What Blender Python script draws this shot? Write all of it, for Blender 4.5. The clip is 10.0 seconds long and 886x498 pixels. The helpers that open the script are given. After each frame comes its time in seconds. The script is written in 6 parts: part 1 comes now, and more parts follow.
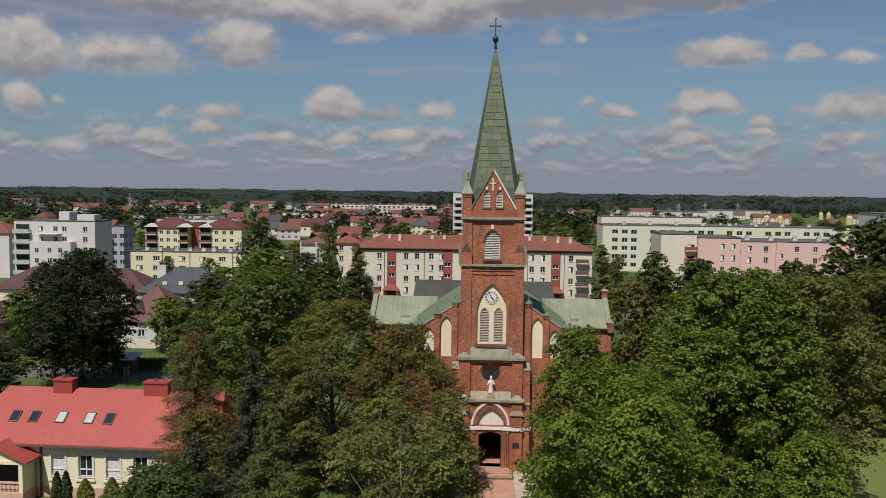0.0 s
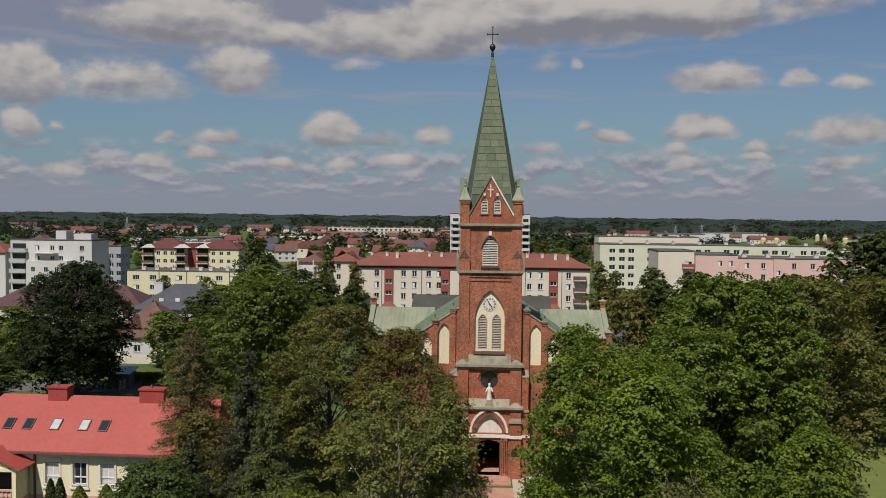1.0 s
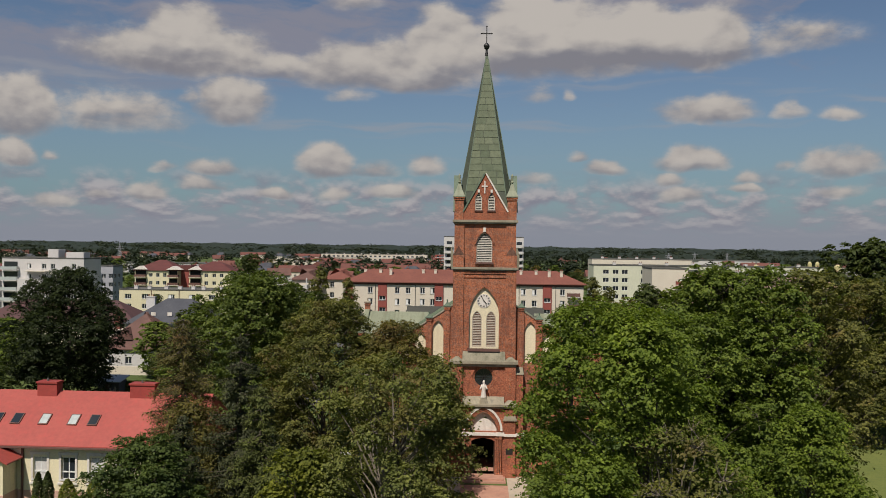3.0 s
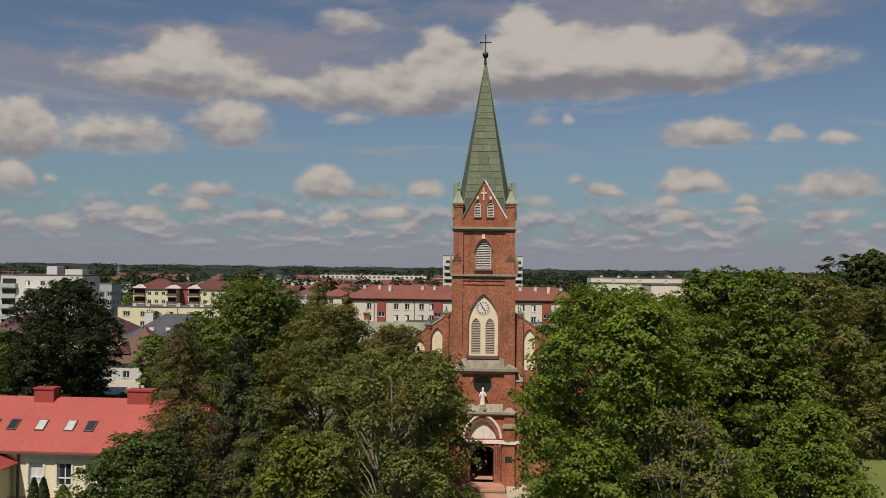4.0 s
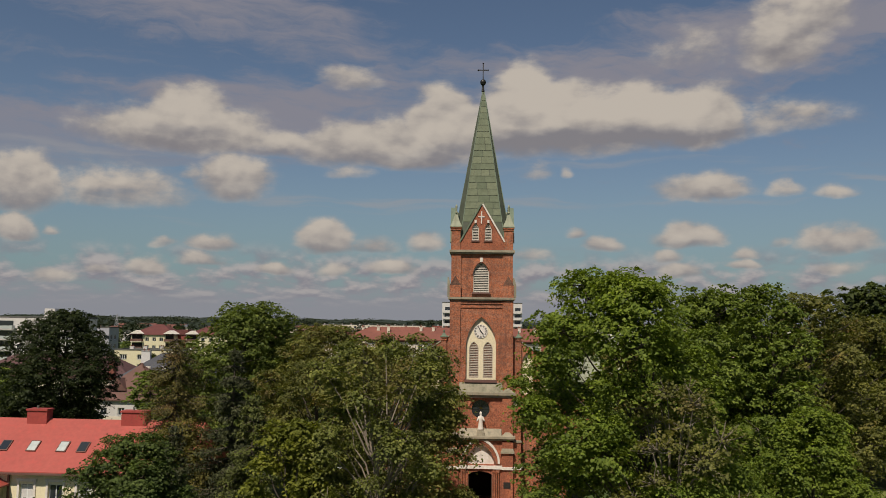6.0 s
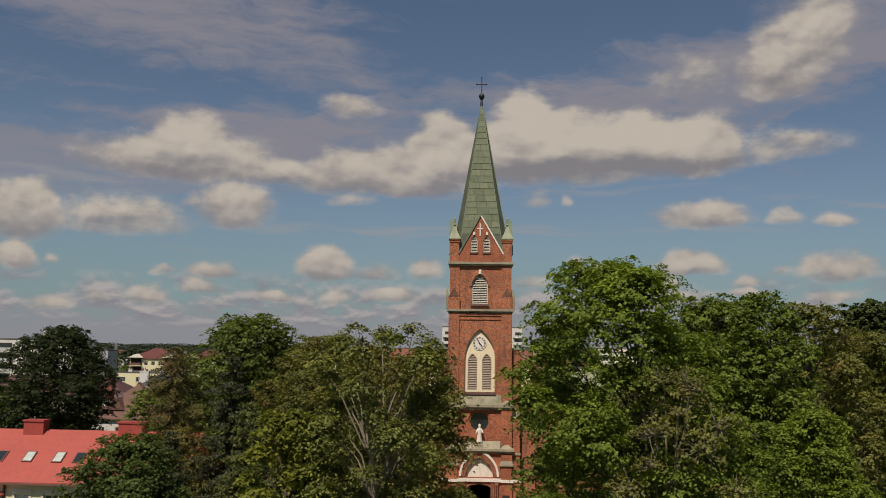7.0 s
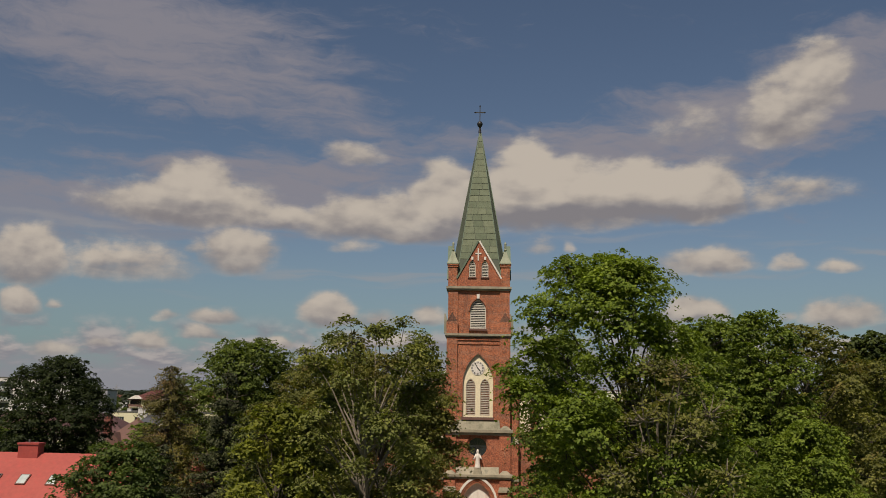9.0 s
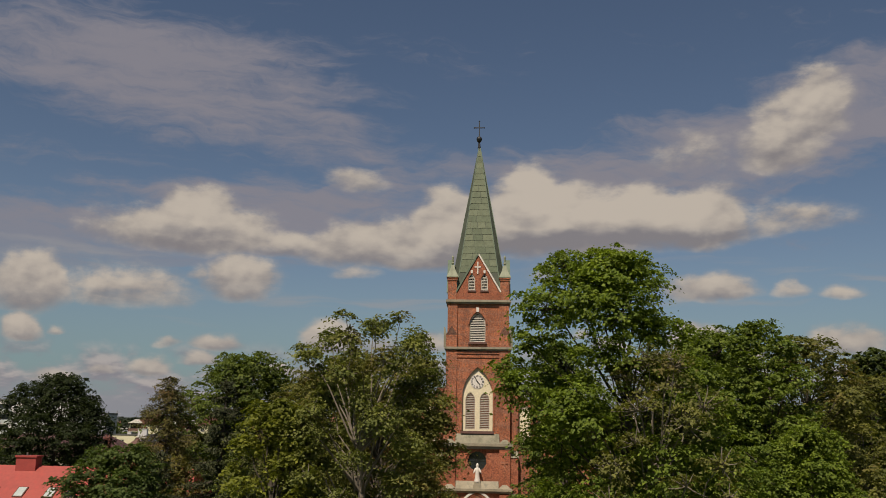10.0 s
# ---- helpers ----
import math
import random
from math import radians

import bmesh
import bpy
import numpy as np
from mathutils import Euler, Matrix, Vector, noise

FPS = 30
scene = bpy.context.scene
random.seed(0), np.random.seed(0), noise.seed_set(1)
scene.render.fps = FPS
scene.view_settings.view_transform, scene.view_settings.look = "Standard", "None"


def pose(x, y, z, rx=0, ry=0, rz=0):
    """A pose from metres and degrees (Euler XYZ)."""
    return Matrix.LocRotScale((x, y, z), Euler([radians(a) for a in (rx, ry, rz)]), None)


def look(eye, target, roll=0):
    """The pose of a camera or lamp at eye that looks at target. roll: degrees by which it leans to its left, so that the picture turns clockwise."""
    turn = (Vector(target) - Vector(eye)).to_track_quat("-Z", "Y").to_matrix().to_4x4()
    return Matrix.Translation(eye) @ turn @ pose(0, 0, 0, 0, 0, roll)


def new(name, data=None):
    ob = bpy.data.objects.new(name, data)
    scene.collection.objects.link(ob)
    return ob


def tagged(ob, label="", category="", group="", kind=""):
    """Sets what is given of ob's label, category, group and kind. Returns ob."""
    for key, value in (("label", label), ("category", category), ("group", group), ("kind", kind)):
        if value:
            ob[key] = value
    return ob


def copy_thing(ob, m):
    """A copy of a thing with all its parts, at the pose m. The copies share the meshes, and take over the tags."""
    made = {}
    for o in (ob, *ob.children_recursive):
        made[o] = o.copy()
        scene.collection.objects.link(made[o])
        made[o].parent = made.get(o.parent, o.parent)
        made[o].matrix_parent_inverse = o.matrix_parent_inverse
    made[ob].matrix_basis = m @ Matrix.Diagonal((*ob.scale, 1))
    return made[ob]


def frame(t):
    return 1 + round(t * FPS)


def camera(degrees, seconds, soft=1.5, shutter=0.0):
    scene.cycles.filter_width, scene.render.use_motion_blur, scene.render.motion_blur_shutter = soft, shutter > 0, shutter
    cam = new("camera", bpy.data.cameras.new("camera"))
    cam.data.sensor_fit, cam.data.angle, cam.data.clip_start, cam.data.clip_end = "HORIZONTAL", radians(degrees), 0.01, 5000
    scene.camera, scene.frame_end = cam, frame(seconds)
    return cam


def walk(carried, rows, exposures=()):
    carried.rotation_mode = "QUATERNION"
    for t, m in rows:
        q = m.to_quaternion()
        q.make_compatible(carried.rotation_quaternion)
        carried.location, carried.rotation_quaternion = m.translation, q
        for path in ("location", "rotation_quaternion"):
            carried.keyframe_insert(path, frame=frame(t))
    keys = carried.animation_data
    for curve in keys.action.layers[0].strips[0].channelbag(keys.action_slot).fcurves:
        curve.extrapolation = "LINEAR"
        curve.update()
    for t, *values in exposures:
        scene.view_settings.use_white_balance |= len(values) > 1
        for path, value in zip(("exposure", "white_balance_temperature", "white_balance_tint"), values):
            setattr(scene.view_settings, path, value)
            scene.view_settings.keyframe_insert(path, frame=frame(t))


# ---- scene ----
cam = camera(56.0, 10.0, 0.9)
PATH = [
    (0, (-1.078, -79.55, 26.695), (-1.172, -77.557, 26.555), 0.73),
    (0.5, (-1.099, -79.535, 25.858), (-1.19, -77.54, 25.759), 0.63),
    (1, (-1.118, -79.52, 24.966), (-1.206, -77.524, 24.885), 0.62),
    (1.5, (-1.135, -79.505, 24.059), (-1.219, -77.508, 23.996), 0.65),
    (2, (-1.146, -79.49, 23.201), (-1.227, -77.492, 23.156), 0.68),
    (2.5, (-1.15, -79.475, 22.486), (-1.226, -77.477, 22.457), 0.68),
    (4, (-1.111, -79.43, 20.235), (-1.183, -77.432, 20.281), 0.72),
    (4.5, (-1.077, -79.415, 19.584), (-1.149, -77.418, 19.66), 0.68),
    (5, (-1.032, -79.4, 18.891), (-1.104, -77.404, 18.999), 0.77),
    (5.5, (-0.975, -79.385, 18.204), (-1.047, -77.391, 18.343), 0.81),
    (7, (-0.733, -79.34, 15.882), (-0.807, -77.356, 16.121), 0.86),
    (7.5, (-0.63, -79.325, 15.45), (-0.704, -77.344, 15.714), 0.93),
    (8, (-0.515, -79.31, 14.955), (-0.593, -77.333, 15.245), 0.98),
    (8.5, (-0.391, -79.295, 14.406), (-0.47, -77.322, 14.726), 1.01),
    (9, (-0.258, -79.28, 13.793), (-0.34, -77.312, 14.142), 0.97),
    (9.5, (-0.118, -79.265, 13.167), (-0.203, -77.303, 13.547), 1.05),
    (10, (0.029, -79.25, 12.536), (-0.059, -77.295, 12.947), 0.98),
]
EXPOSURES = [(0, -0.05, 6150, 13), (5, -0.05, 6700, 12), (10, -0.08, 7000, 13)]
walk(cam, [(t, look(eye, target, roll)) for t, eye, target, roll in PATH], EXPOSURES)


# ---- light ----
SUN_TO = Vector((-0.24, -0.72, 1.04)).normalized()
sun = new("sun", bpy.data.lights.new("sun", "SUN"))
sun.data.energy, sun.data.angle, sun.data.color = 4.7, radians(0.6), (1.0, 0.93, 0.82)
sun.matrix_world = look((0, 0, 60), Vector((0, 0, 60)) - SUN_TO)

world = bpy.data.worlds.new("sky")
scene.world = world
world.use_nodes = True
wt = world.node_tree
wt.nodes.clear()


def wm(op, a, b=None, c=None, clamp=False):
    """A math node of the sky; takes numbers or sockets."""
    n = wt.nodes.new("ShaderNodeMath")
    n.operation, n.use_clamp = op, clamp
    for i, v in enumerate((a, b, c)):
        if v is None:
            continue
        if isinstance(v, (int, float)):
            n.inputs[i].default_value = v
        else:
            wt.links.new(v, n.inputs[i])
    return n.outputs[0]


def wstep(v, lo, hi):
    """A smooth step of the sky from lo to hi."""
    n = wt.nodes.new("ShaderNodeMapRange")
    n.interpolation_type = "SMOOTHSTEP"
    wt.links.new(v, n.inputs[0])
    n.inputs[1].default_value, n.inputs[2].default_value = lo, hi
    return n.outputs[0]


def wnoise(vec, scale, detail, rough=0.55):
    n = wt.nodes.new("ShaderNodeTexNoise")
    wt.links.new(vec, n.inputs["Vector"])
    n.inputs["Scale"].default_value, n.inputs["Detail"].default_value = scale, detail
    n.inputs["Roughness"].default_value = rough
    return n.outputs["Fac"]


def wvec(x, y, z=0.0):
    n = wt.nodes.new("ShaderNodeCombineXYZ")
    for i, v in enumerate((x, y, z)):
        if isinstance(v, (int, float)):
            n.inputs[i].default_value = v
        else:
            wt.links.new(v, n.inputs[i])
    return n.outputs[0]


def wmix(f, a, b):
    n = wt.nodes.new("ShaderNodeMix")
    n.data_type = "RGBA"
    wt.links.new(f, n.inputs[0])
    for i, v in ((6, a), (7, b)):
        if isinstance(v, tuple):
            n.inputs[i].default_value = (*v, 1)
        else:
            wt.links.new(v, n.inputs[i])
    return n.outputs[2]


way = wt.nodes.new("ShaderNodeTexCoord").outputs["Generated"]
sep = wt.nodes.new("ShaderNodeSeparateXYZ")
wt.links.new(way, sep.inputs[0])
wx, wy, wz = sep.outputs
ahead = wstep(wy, 0.05, 0.3)
su = wm("MULTIPLY", wm("DIVIDE", wx, wm("MAXIMUM", wy, 0.08)), 1.2)
flat = wm("SQRT", wm("ADD", wm("MULTIPLY", wx, wx), wm("MULTIPLY", wy, wy)))
sv = wm("MULTIPLY", wm("DIVIDE", wz, wm("MAXIMUM", flat, 0.02)), 1.2)
uv = wvec(su, wm("MULTIPLY", sv, 1.7))
warp1 = wm("SUBTRACT", wnoise(uv, 8.0, 4.0, 0.5), 0.5)
warp2 = wm("SUBTRACT", wnoise(wvec(su, wm("MULTIPLY", sv, 1.7), 7.0), 10.0, 4.0, 0.5), 0.5)
cu = wm("ADD", su, wm("MULTIPLY", warp1, 0.055))
cv = wm("ADD", sv, wm("MULTIPLY", warp2, 0.026))
fluff = wm("SUBTRACT", wnoise(wvec(su, wm("MULTIPLY", sv, 2.0), 3.0), 15.0, 8.0, 0.62), 0.5)



def wbillow(x, y, scale):
    """Rounded bulges, high in their middles."""
    n = wt.nodes.new("ShaderNodeTexVoronoi")
    n.feature = "SMOOTH_F1"
    wt.links.new(wvec(x, y, 1.5), n.inputs["Vector"])
    n.inputs["Scale"].default_value, n.inputs["Smoothness"].default_value = scale, 0.35
    n.inputs["Detail"].default_value = 2.0
    return wm("SUBTRACT", 0.5, n.outputs["Distance"])


puff = wbillow(cu, wm("MULTIPLY", cv, 1.4), 15.0)
puff_up = wbillow(wm("SUBTRACT", cu, 0.007), wm("MULTIPLY", wm("ADD", cv, 0.011), 1.4), 15.0)
heap, rise = 0.0, 0.0


def cloud(u, v, a, b, soft=1.0):
    """One heap of cumulus at the tangents u (across) and v (up), with half sizes a and b and a flatter foot."""
    global heap, rise
    dx = wm("DIVIDE", wm("SUBTRACT", cu, u), a)
    dv = wm("SUBTRACT", cv, v - 0.35 * b)
    up = wm("DIVIDE", wm("MAXIMUM", dv, 0.0), b * 1.35)
    low = wm("DIVIDE", wm("MINIMUM", dv, 0.0), b * 0.6)
    d2 = wm("ADD", wm("MULTIPLY", dx, dx), wm("ADD", wm("MULTIPLY", up, up), wm("MULTIPLY", low, low)))
    den = wm("MULTIPLY", wm("MAXIMUM", wm("SUBTRACT", 1.0, wm("MULTIPLY", d2, 1.35)), -2.0), soft)
    heap = wm("MAXIMUM", heap, den) if heap != 0.0 else den
    here = wm("MULTIPLY", wm("MAXIMUM", den, 0.0), wm("ADD", up, low))
    rise = wm("ADD", rise, here)


cloud(-0.433, 0.269, 0.207, 0.051, 1)
cloud(-0.427, 0.294, 0.093, 0.055, 1)
cloud(-0.293, 0.256, 0.106, 0.033, 0.6)
cloud(-0.124, 0.259, 0.201, 0.051, 1)
cloud(-0.051, 0.296, 0.071, 0.079, 1)
cloud(0.069, 0.316, 0.087, 0.094, 1)
cloud(0.150, 0.293, 0.223, 0.066, 1)
cloud(0.300, 0.296, 0.155, 0.060, 0.9)
cloud(0.434, 0.286, 0.134, 0.032, 0.5)
cloud(-0.183, 0.217, 0.045, 0.015, 0.4)
cloud(-0.187, 0.359, 0.056, 0.025, 0.6)
cloud(-0.355, 0.205, 0.073, 0.049, 0.9)
cloud(-0.672, 0.178, 0.085, 0.057, 1)
cloud(-0.674, 0.117, 0.045, 0.027, 1)
cloud(-0.618, 0.113, 0.019, 0.010, 0.5)
cloud(-0.213, 0.121, 0.051, 0.033, 0.9)
cloud(-0.153, 0.111, 0.053, 0.013, 0.5)
cloud(-0.072, 0.116, 0.036, 0.017, 0.6)
cloud(-0.378, 0.106, 0.051, 0.019, 0.8)
cloud(-0.458, 0.102, 0.031, 0.010, 0.5)
cloud(-0.474, 0.072, 0.042, 0.017, 0.8)
cloud(-0.397, 0.081, 0.042, 0.011, 0.6)
cloud(-0.618, 0.054, 0.051, 0.014, 0.6)
cloud(-0.293, 0.073, 0.040, 0.011, 0.7)
cloud(-0.118, 0.080, 0.051, 0.017, 0.8)
cloud(-0.200, 0.073, 0.033, 0.013, 0.6)
cloud(-0.547, 0.065, 0.031, 0.011, 0.5)
cloud(0.332, 0.195, 0.094, 0.029, 0.9)
cloud(0.444, 0.188, 0.030, 0.019, 0.6)
cloud(0.513, 0.181, 0.042, 0.013, 0.4)
cloud(0.087, 0.227, 0.031, 0.020, 0.35)
cloud(0.134, 0.218, 0.012, 0.010, 0.35)
cloud(0.185, 0.113, 0.046, 0.019, 0.8)
cloud(0.144, 0.127, 0.020, 0.010, 0.4)
cloud(0.310, 0.125, 0.062, 0.022, 0.8)
cloud(0.283, 0.100, 0.029, 0.017, 0.7)
cloud(0.389, 0.099, 0.028, 0.013, 0.6)
cloud(0.440, 0.112, 0.020, 0.010, 0.4)
cloud(0.520, 0.117, 0.078, 0.026, 0.8)
cloud(0.296, 0.076, 0.040, 0.014, 0.8)
cloud(0.387, 0.084, 0.031, 0.010, 0.8)
cloud(0.515, 0.080, 0.045, 0.013, 0.6)
cloud(0.083, 0.098, 0.036, 0.014, 0.5)
cloud(0.500, 0.447, 0.078, 0.075, 0.95)
cloud(0.447, 0.408, 0.088, 0.070, 0.95)
cloud(0.310, 0.392, 0.069, 0.036, 0.3)
cloud(-0.529, 0.180, 0.147, 0.037, 0.5)
cloud(-0.545, 0.184, 0.066, 0.026, 0.7)
cloud(-0.415, 0.202, 0.025, 0.017, 0.4)
cloud(0.004, 0.282, 0.071, 0.051, 0.95)
cloud(0.064, 0.346, 0.046, 0.044, 0.9)
cloud(0.129, 0.307, 0.137, 0.069, 1)
cloud(0.268, 0.293, 0.168, 0.048, 1)
cloud(0.071, 0.341, 0.063, 0.067, 1)
cloud(0.239, 0.306, 0.122, 0.060, 1)
edge = wm("ADD", wm("ADD", wm("MULTIPLY_ADD", heap, 1.15, 0.02), wm("MULTIPLY", fluff, 1.35)), wm("MULTIPLY", puff, 0.35))
crisp, faint = wstep(edge, -0.16, 0.52), wm("MULTIPLY", wstep(edge, -0.40, 0.80), 0.95)
above = wstep(rise, -0.12, 0.16)
heap_a = wm("MULTIPLY", wm("ADD", wm("MULTIPLY", crisp, above), wm("MULTIPLY", faint, wm("SUBTRACT", 1.0, above))), ahead)
# the low fleet of small clouds towards the horizon, and the same sort all round
row = wm("MULTIPLY", wm("LOGARITHM", wm("ADD", wm("MAXIMUM", sv, 0.0), 0.03), 2.718), 3.8)
band = wm("SUBTRACT", wnoise(wvec(wm("MULTIPLY", wx, 23.0), wm("MULTIPLY", wy, 3.0), row), 1.0, 5.0, 0.52), 0.5)
over = wm("SUBTRACT", wnoise(wvec(wm("MULTIPLY", wx, 23.0), wm("MULTIPLY", wy, 3.0), wm("ADD", row, 0.30)), 1.0, 4.0, 0.5), 0.5)
low = wm("MULTIPLY", wstep(sv, 0.012, 0.05), wm("SUBTRACT", 1.0, wstep(sv, 0.07, 0.115)))
band_a = wm("MULTIPLY", wm("MULTIPLY", wstep(band, -0.12, 0.12), low), 0.9)
deck = wm("MULTIPLY", wm("SUBTRACT", 1.0, wstep(wm("ADD", sv, wm("MULTIPLY", band, -0.12)), 0.025, 0.09)), 0.85)
back = wm("MULTIPLY", wstep(band, 0.02, 0.16), wm("SUBTRACT", 1.0, ahead))
# high thin veils, drawn out across, with fine ripples
veil_x = wm("DIVIDE", wx, wm("ADD", wm("MAXIMUM", wz, 0.0), 0.18))
veil_y = wm("DIVIDE", wy, wm("ADD", wm("MAXIMUM", wz, 0.0), 0.18))
veil_w = wm("MULTIPLY", wm("SUBTRACT", wnoise(wvec(veil_x, veil_y, 5.0), 1.1, 3.0), 0.5), 1.3)
veil_v = wvec(wm("ADD", wm("MULTIPLY", veil_x, 0.75), wm("MULTIPLY", veil_y, 0.55)), wm("ADD", wm("ADD", wm("MULTIPLY", veil_x, -1.0), wm("MULTIPLY", veil_y, 2.6)), veil_w))
ripple = wm("SUBTRACT", wnoise(wvec(wm("MULTIPLY", su, 1.0), wm("ADD", wm("MULTIPLY", sv, 5.0), wm("MULTIPLY", warp1, 0.5))), 11.0, 5.0, 0.6), 0.5)
veil = wm("ADD", wnoise(veil_v, 1.35, 8.0, 0.6), wm("MULTIPLY", ripple, 0.45))
# where they gather: a broad field high up and a long slanting belt, with clear sky between
belt = wm("DIVIDE", wm("SUBTRACT", wm("ADD", sv, wm("MULTIPLY", warp1, 0.12)), wm("ADD", wm("MULTIPLY", su, 0.165), 0.333)), 0.075)
field_u = wm("DIVIDE", wm("SUBTRACT", su, -0.54), 0.50)
field_v = wm("DIVIDE", wm("SUBTRACT", wm("ADD", sv, wm("MULTIPLY", su, 0.18)), 0.40), 0.10)
field = wm("SUBTRACT", 1.0, wm("ADD", wm("MULTIPLY", field_u, field_u), wm("MULTIPLY", field_v, field_v)))
gather = wm("MAXIMUM", wm("MAXIMUM", field, wm("SUBTRACT", 1.0, wm("MULTIPLY", belt, belt))), -0.6)
veil = wm("ADD", veil, wm("MULTIPLY", gather, 0.24))
veil_a = wm("MULTIPLY", wm("MULTIPLY", wstep(veil, 0.42, 0.80), wstep(sv, 0.10, 0.30)), 0.9)
sliver = wnoise(wvec(wm("MULTIPLY", su, 3.0), wm("ADD", wm("MULTIPLY", sv, 38.0), wm("MULTIPLY", warp1, 1.2)), 4.0), 1.0, 4.0, 0.5)
sliver_a = wm("MULTIPLY", wm("MULTIPLY", wstep(sliver, 0.54, 0.72), wstep(sv, 0.11, 0.15)), wm("MULTIPLY", wm("SUBTRACT", 1.0, wstep(sv, 0.21, 0.28)), 0.5))
haze_a = wm("MULTIPLY", wm("SUBTRACT", 1.0, wstep(sv, -0.04, 0.26)), 0.85)

sky = wt.nodes.new("ShaderNodeTexSky")
sky.sky_type, sky.sun_disc = "NISHITA", False
sky.sun_elevation, sky.sun_rotation = math.asin(SUN_TO.z), math.atan2(SUN_TO.x, SUN_TO.y)
sky.air_density, sky.dust_density, sky.ozone_density = 1.0, 0.4, 2.5
lit = wstep(wm("ADD", wm("ADD", wm("MULTIPLY", rise, 0.8), wm("MULTIPLY", fluff, 0.85)), wm("MULTIPLY", wm("SUBTRACT", puff, puff_up), 0.5)), -0.48, 0.48)
heap_c = wmix(lit, (3.7, 3.6, 3.9), (8.4, 7.8, 7.0))
band_c = wmix(wstep(wm("SUBTRACT", band, over), -0.10, 0.14), (3.8, 3.8, 4.45), (6.9, 6.6, 6.6))
col = sky.outputs[0]
col = wmix(haze_a, col, (2.3, 4.15, 4.95))
col = wmix(veil_a, col, (4.0, 4.0, 4.75))
col = wmix(sliver_a, col, (5.2, 5.3, 5.6))
col = wmix(deck, col, (4.3, 4.4, 5.1))
col = wmix(band_a, col, band_c)
col = wmix(back, col, (5.0, 4.8, 4.6))
col = wmix(heap_a, col, heap_c)
bg = wt.nodes.new("ShaderNodeBackground")
wt.links.new(col, bg.inputs[0])
bg.inputs[1].default_value = 0.060
wo = wt.nodes.new("ShaderNodeOutputWorld")
wt.links.new(bg.outputs[0], wo.inputs[0])


# ---- materials ----
class Mat:
    """A small builder of node materials."""

    def __init__(self, name, rough=0.8, metal=0.0, spec=0.5):
        self.m = bpy.data.materials.new(name)
        self.m.use_nodes = True
        self.t = self.m.node_tree
        self.b = self.t.nodes["Principled BSDF"]
        self.b.inputs["Roughness"].default_value = rough
        self.b.inputs["Metallic"].default_value = metal
        self.b.inputs["Specular IOR Level"].default_value = spec

    def node(self, kind, **values):
        n = self.t.nodes.new(kind)
        for k, v in values.items():
            n.inputs[k.replace("_", " ")].default_value = v
        return n

    def link(self, a, b):
        self.t.links.new(a, b)

    def coords(self, scale=(1, 1, 1)):
        c = self.node("ShaderNodeTexCoord")
        m = self.node("ShaderNodeMapping")
        m.inputs["Scale"].default_value = scale
        self.link(c.outputs["Object"], m.inputs[0])
        return m.outputs[0]

    def noise(self, vec, scale, detail=4.0, rough=0.6):
        n = self.node("ShaderNodeTexNoise", Scale=scale, Detail=detail, Roughness=rough)
        self.link(vec, n.inputs["Vector"])
        return n.outputs["Fac"]

    def ramp(self, fac, lo, hi, a, b):
        r = self.node("ShaderNodeValToRGB")
        e = r.color_ramp.elements
        e[0].position, e[1].position = lo, hi
        e[0].color, e[1].color = (*a, 1), (*b, 1)
        self.link(fac, r.inputs[0])
        return r.outputs[0]

    def mix(self, fac, a, b, mode="MIX"):
        n = self.node("ShaderNodeMix")
        n.data_type, n.blend_type = "RGBA", mode
        if isinstance(fac, (int, float)):
            n.inputs[0].default_value = fac
        else:
            self.link(fac, n.inputs[0])
        for i, v in ((6, a), (7, b)):
            if isinstance(v, tuple):
                n.inputs[i].default_value = (*v, 1)
            else:
                self.link(v, n.inputs[i])
        return n.outputs[2]

    def bump(self, height, strength=0.3, dist=0.02):
        n = self.node("ShaderNodeBump", Strength=strength, Distance=dist)
        self.link(height, n.inputs["Height"])
        self.link(n.outputs[0], self.b.inputs["Normal"])

    def color(self, c):
        if isinstance(c, tuple):
            self.b.inputs["Base Color"].default_value = (*c, 1)
        else:
            self.link(c, self.b.inputs["Base Color"])
        return self


def surface(name, a, b, rough=0.8, metal=0.0, big=0.35, fine=9.0, stain=None, streak=False, bump=0.25, dist=0.02, run=(1.6, 1.6, 0.22)):
    """A worn surface: two tones in large patches, a fine grain, and stains that may run down."""
    k = Mat(name, rough, metal)
    v = k.coords()
    base = k.ramp(k.noise(v, big, 5.0), 0.3, 0.7, a, b)
    grain = k.noise(v, fine, 5.0)
    base = k.mix(0.5, base, k.ramp(grain, 0.25, 0.75, (0.55, 0.55, 0.55), (1.0, 1.0, 1.0)), "MULTIPLY")
    if stain:
        w = k.coords(run) if streak else v
        base = k.mix(k.ramp(k.noise(w, 1.3, 6.0, 0.65), 0.5, 0.72, (0, 0, 0), (0.75, 0.75, 0.75)), base, stain)
    k.color(base)
    k.bump(grain, bump, dist)
    return k.m


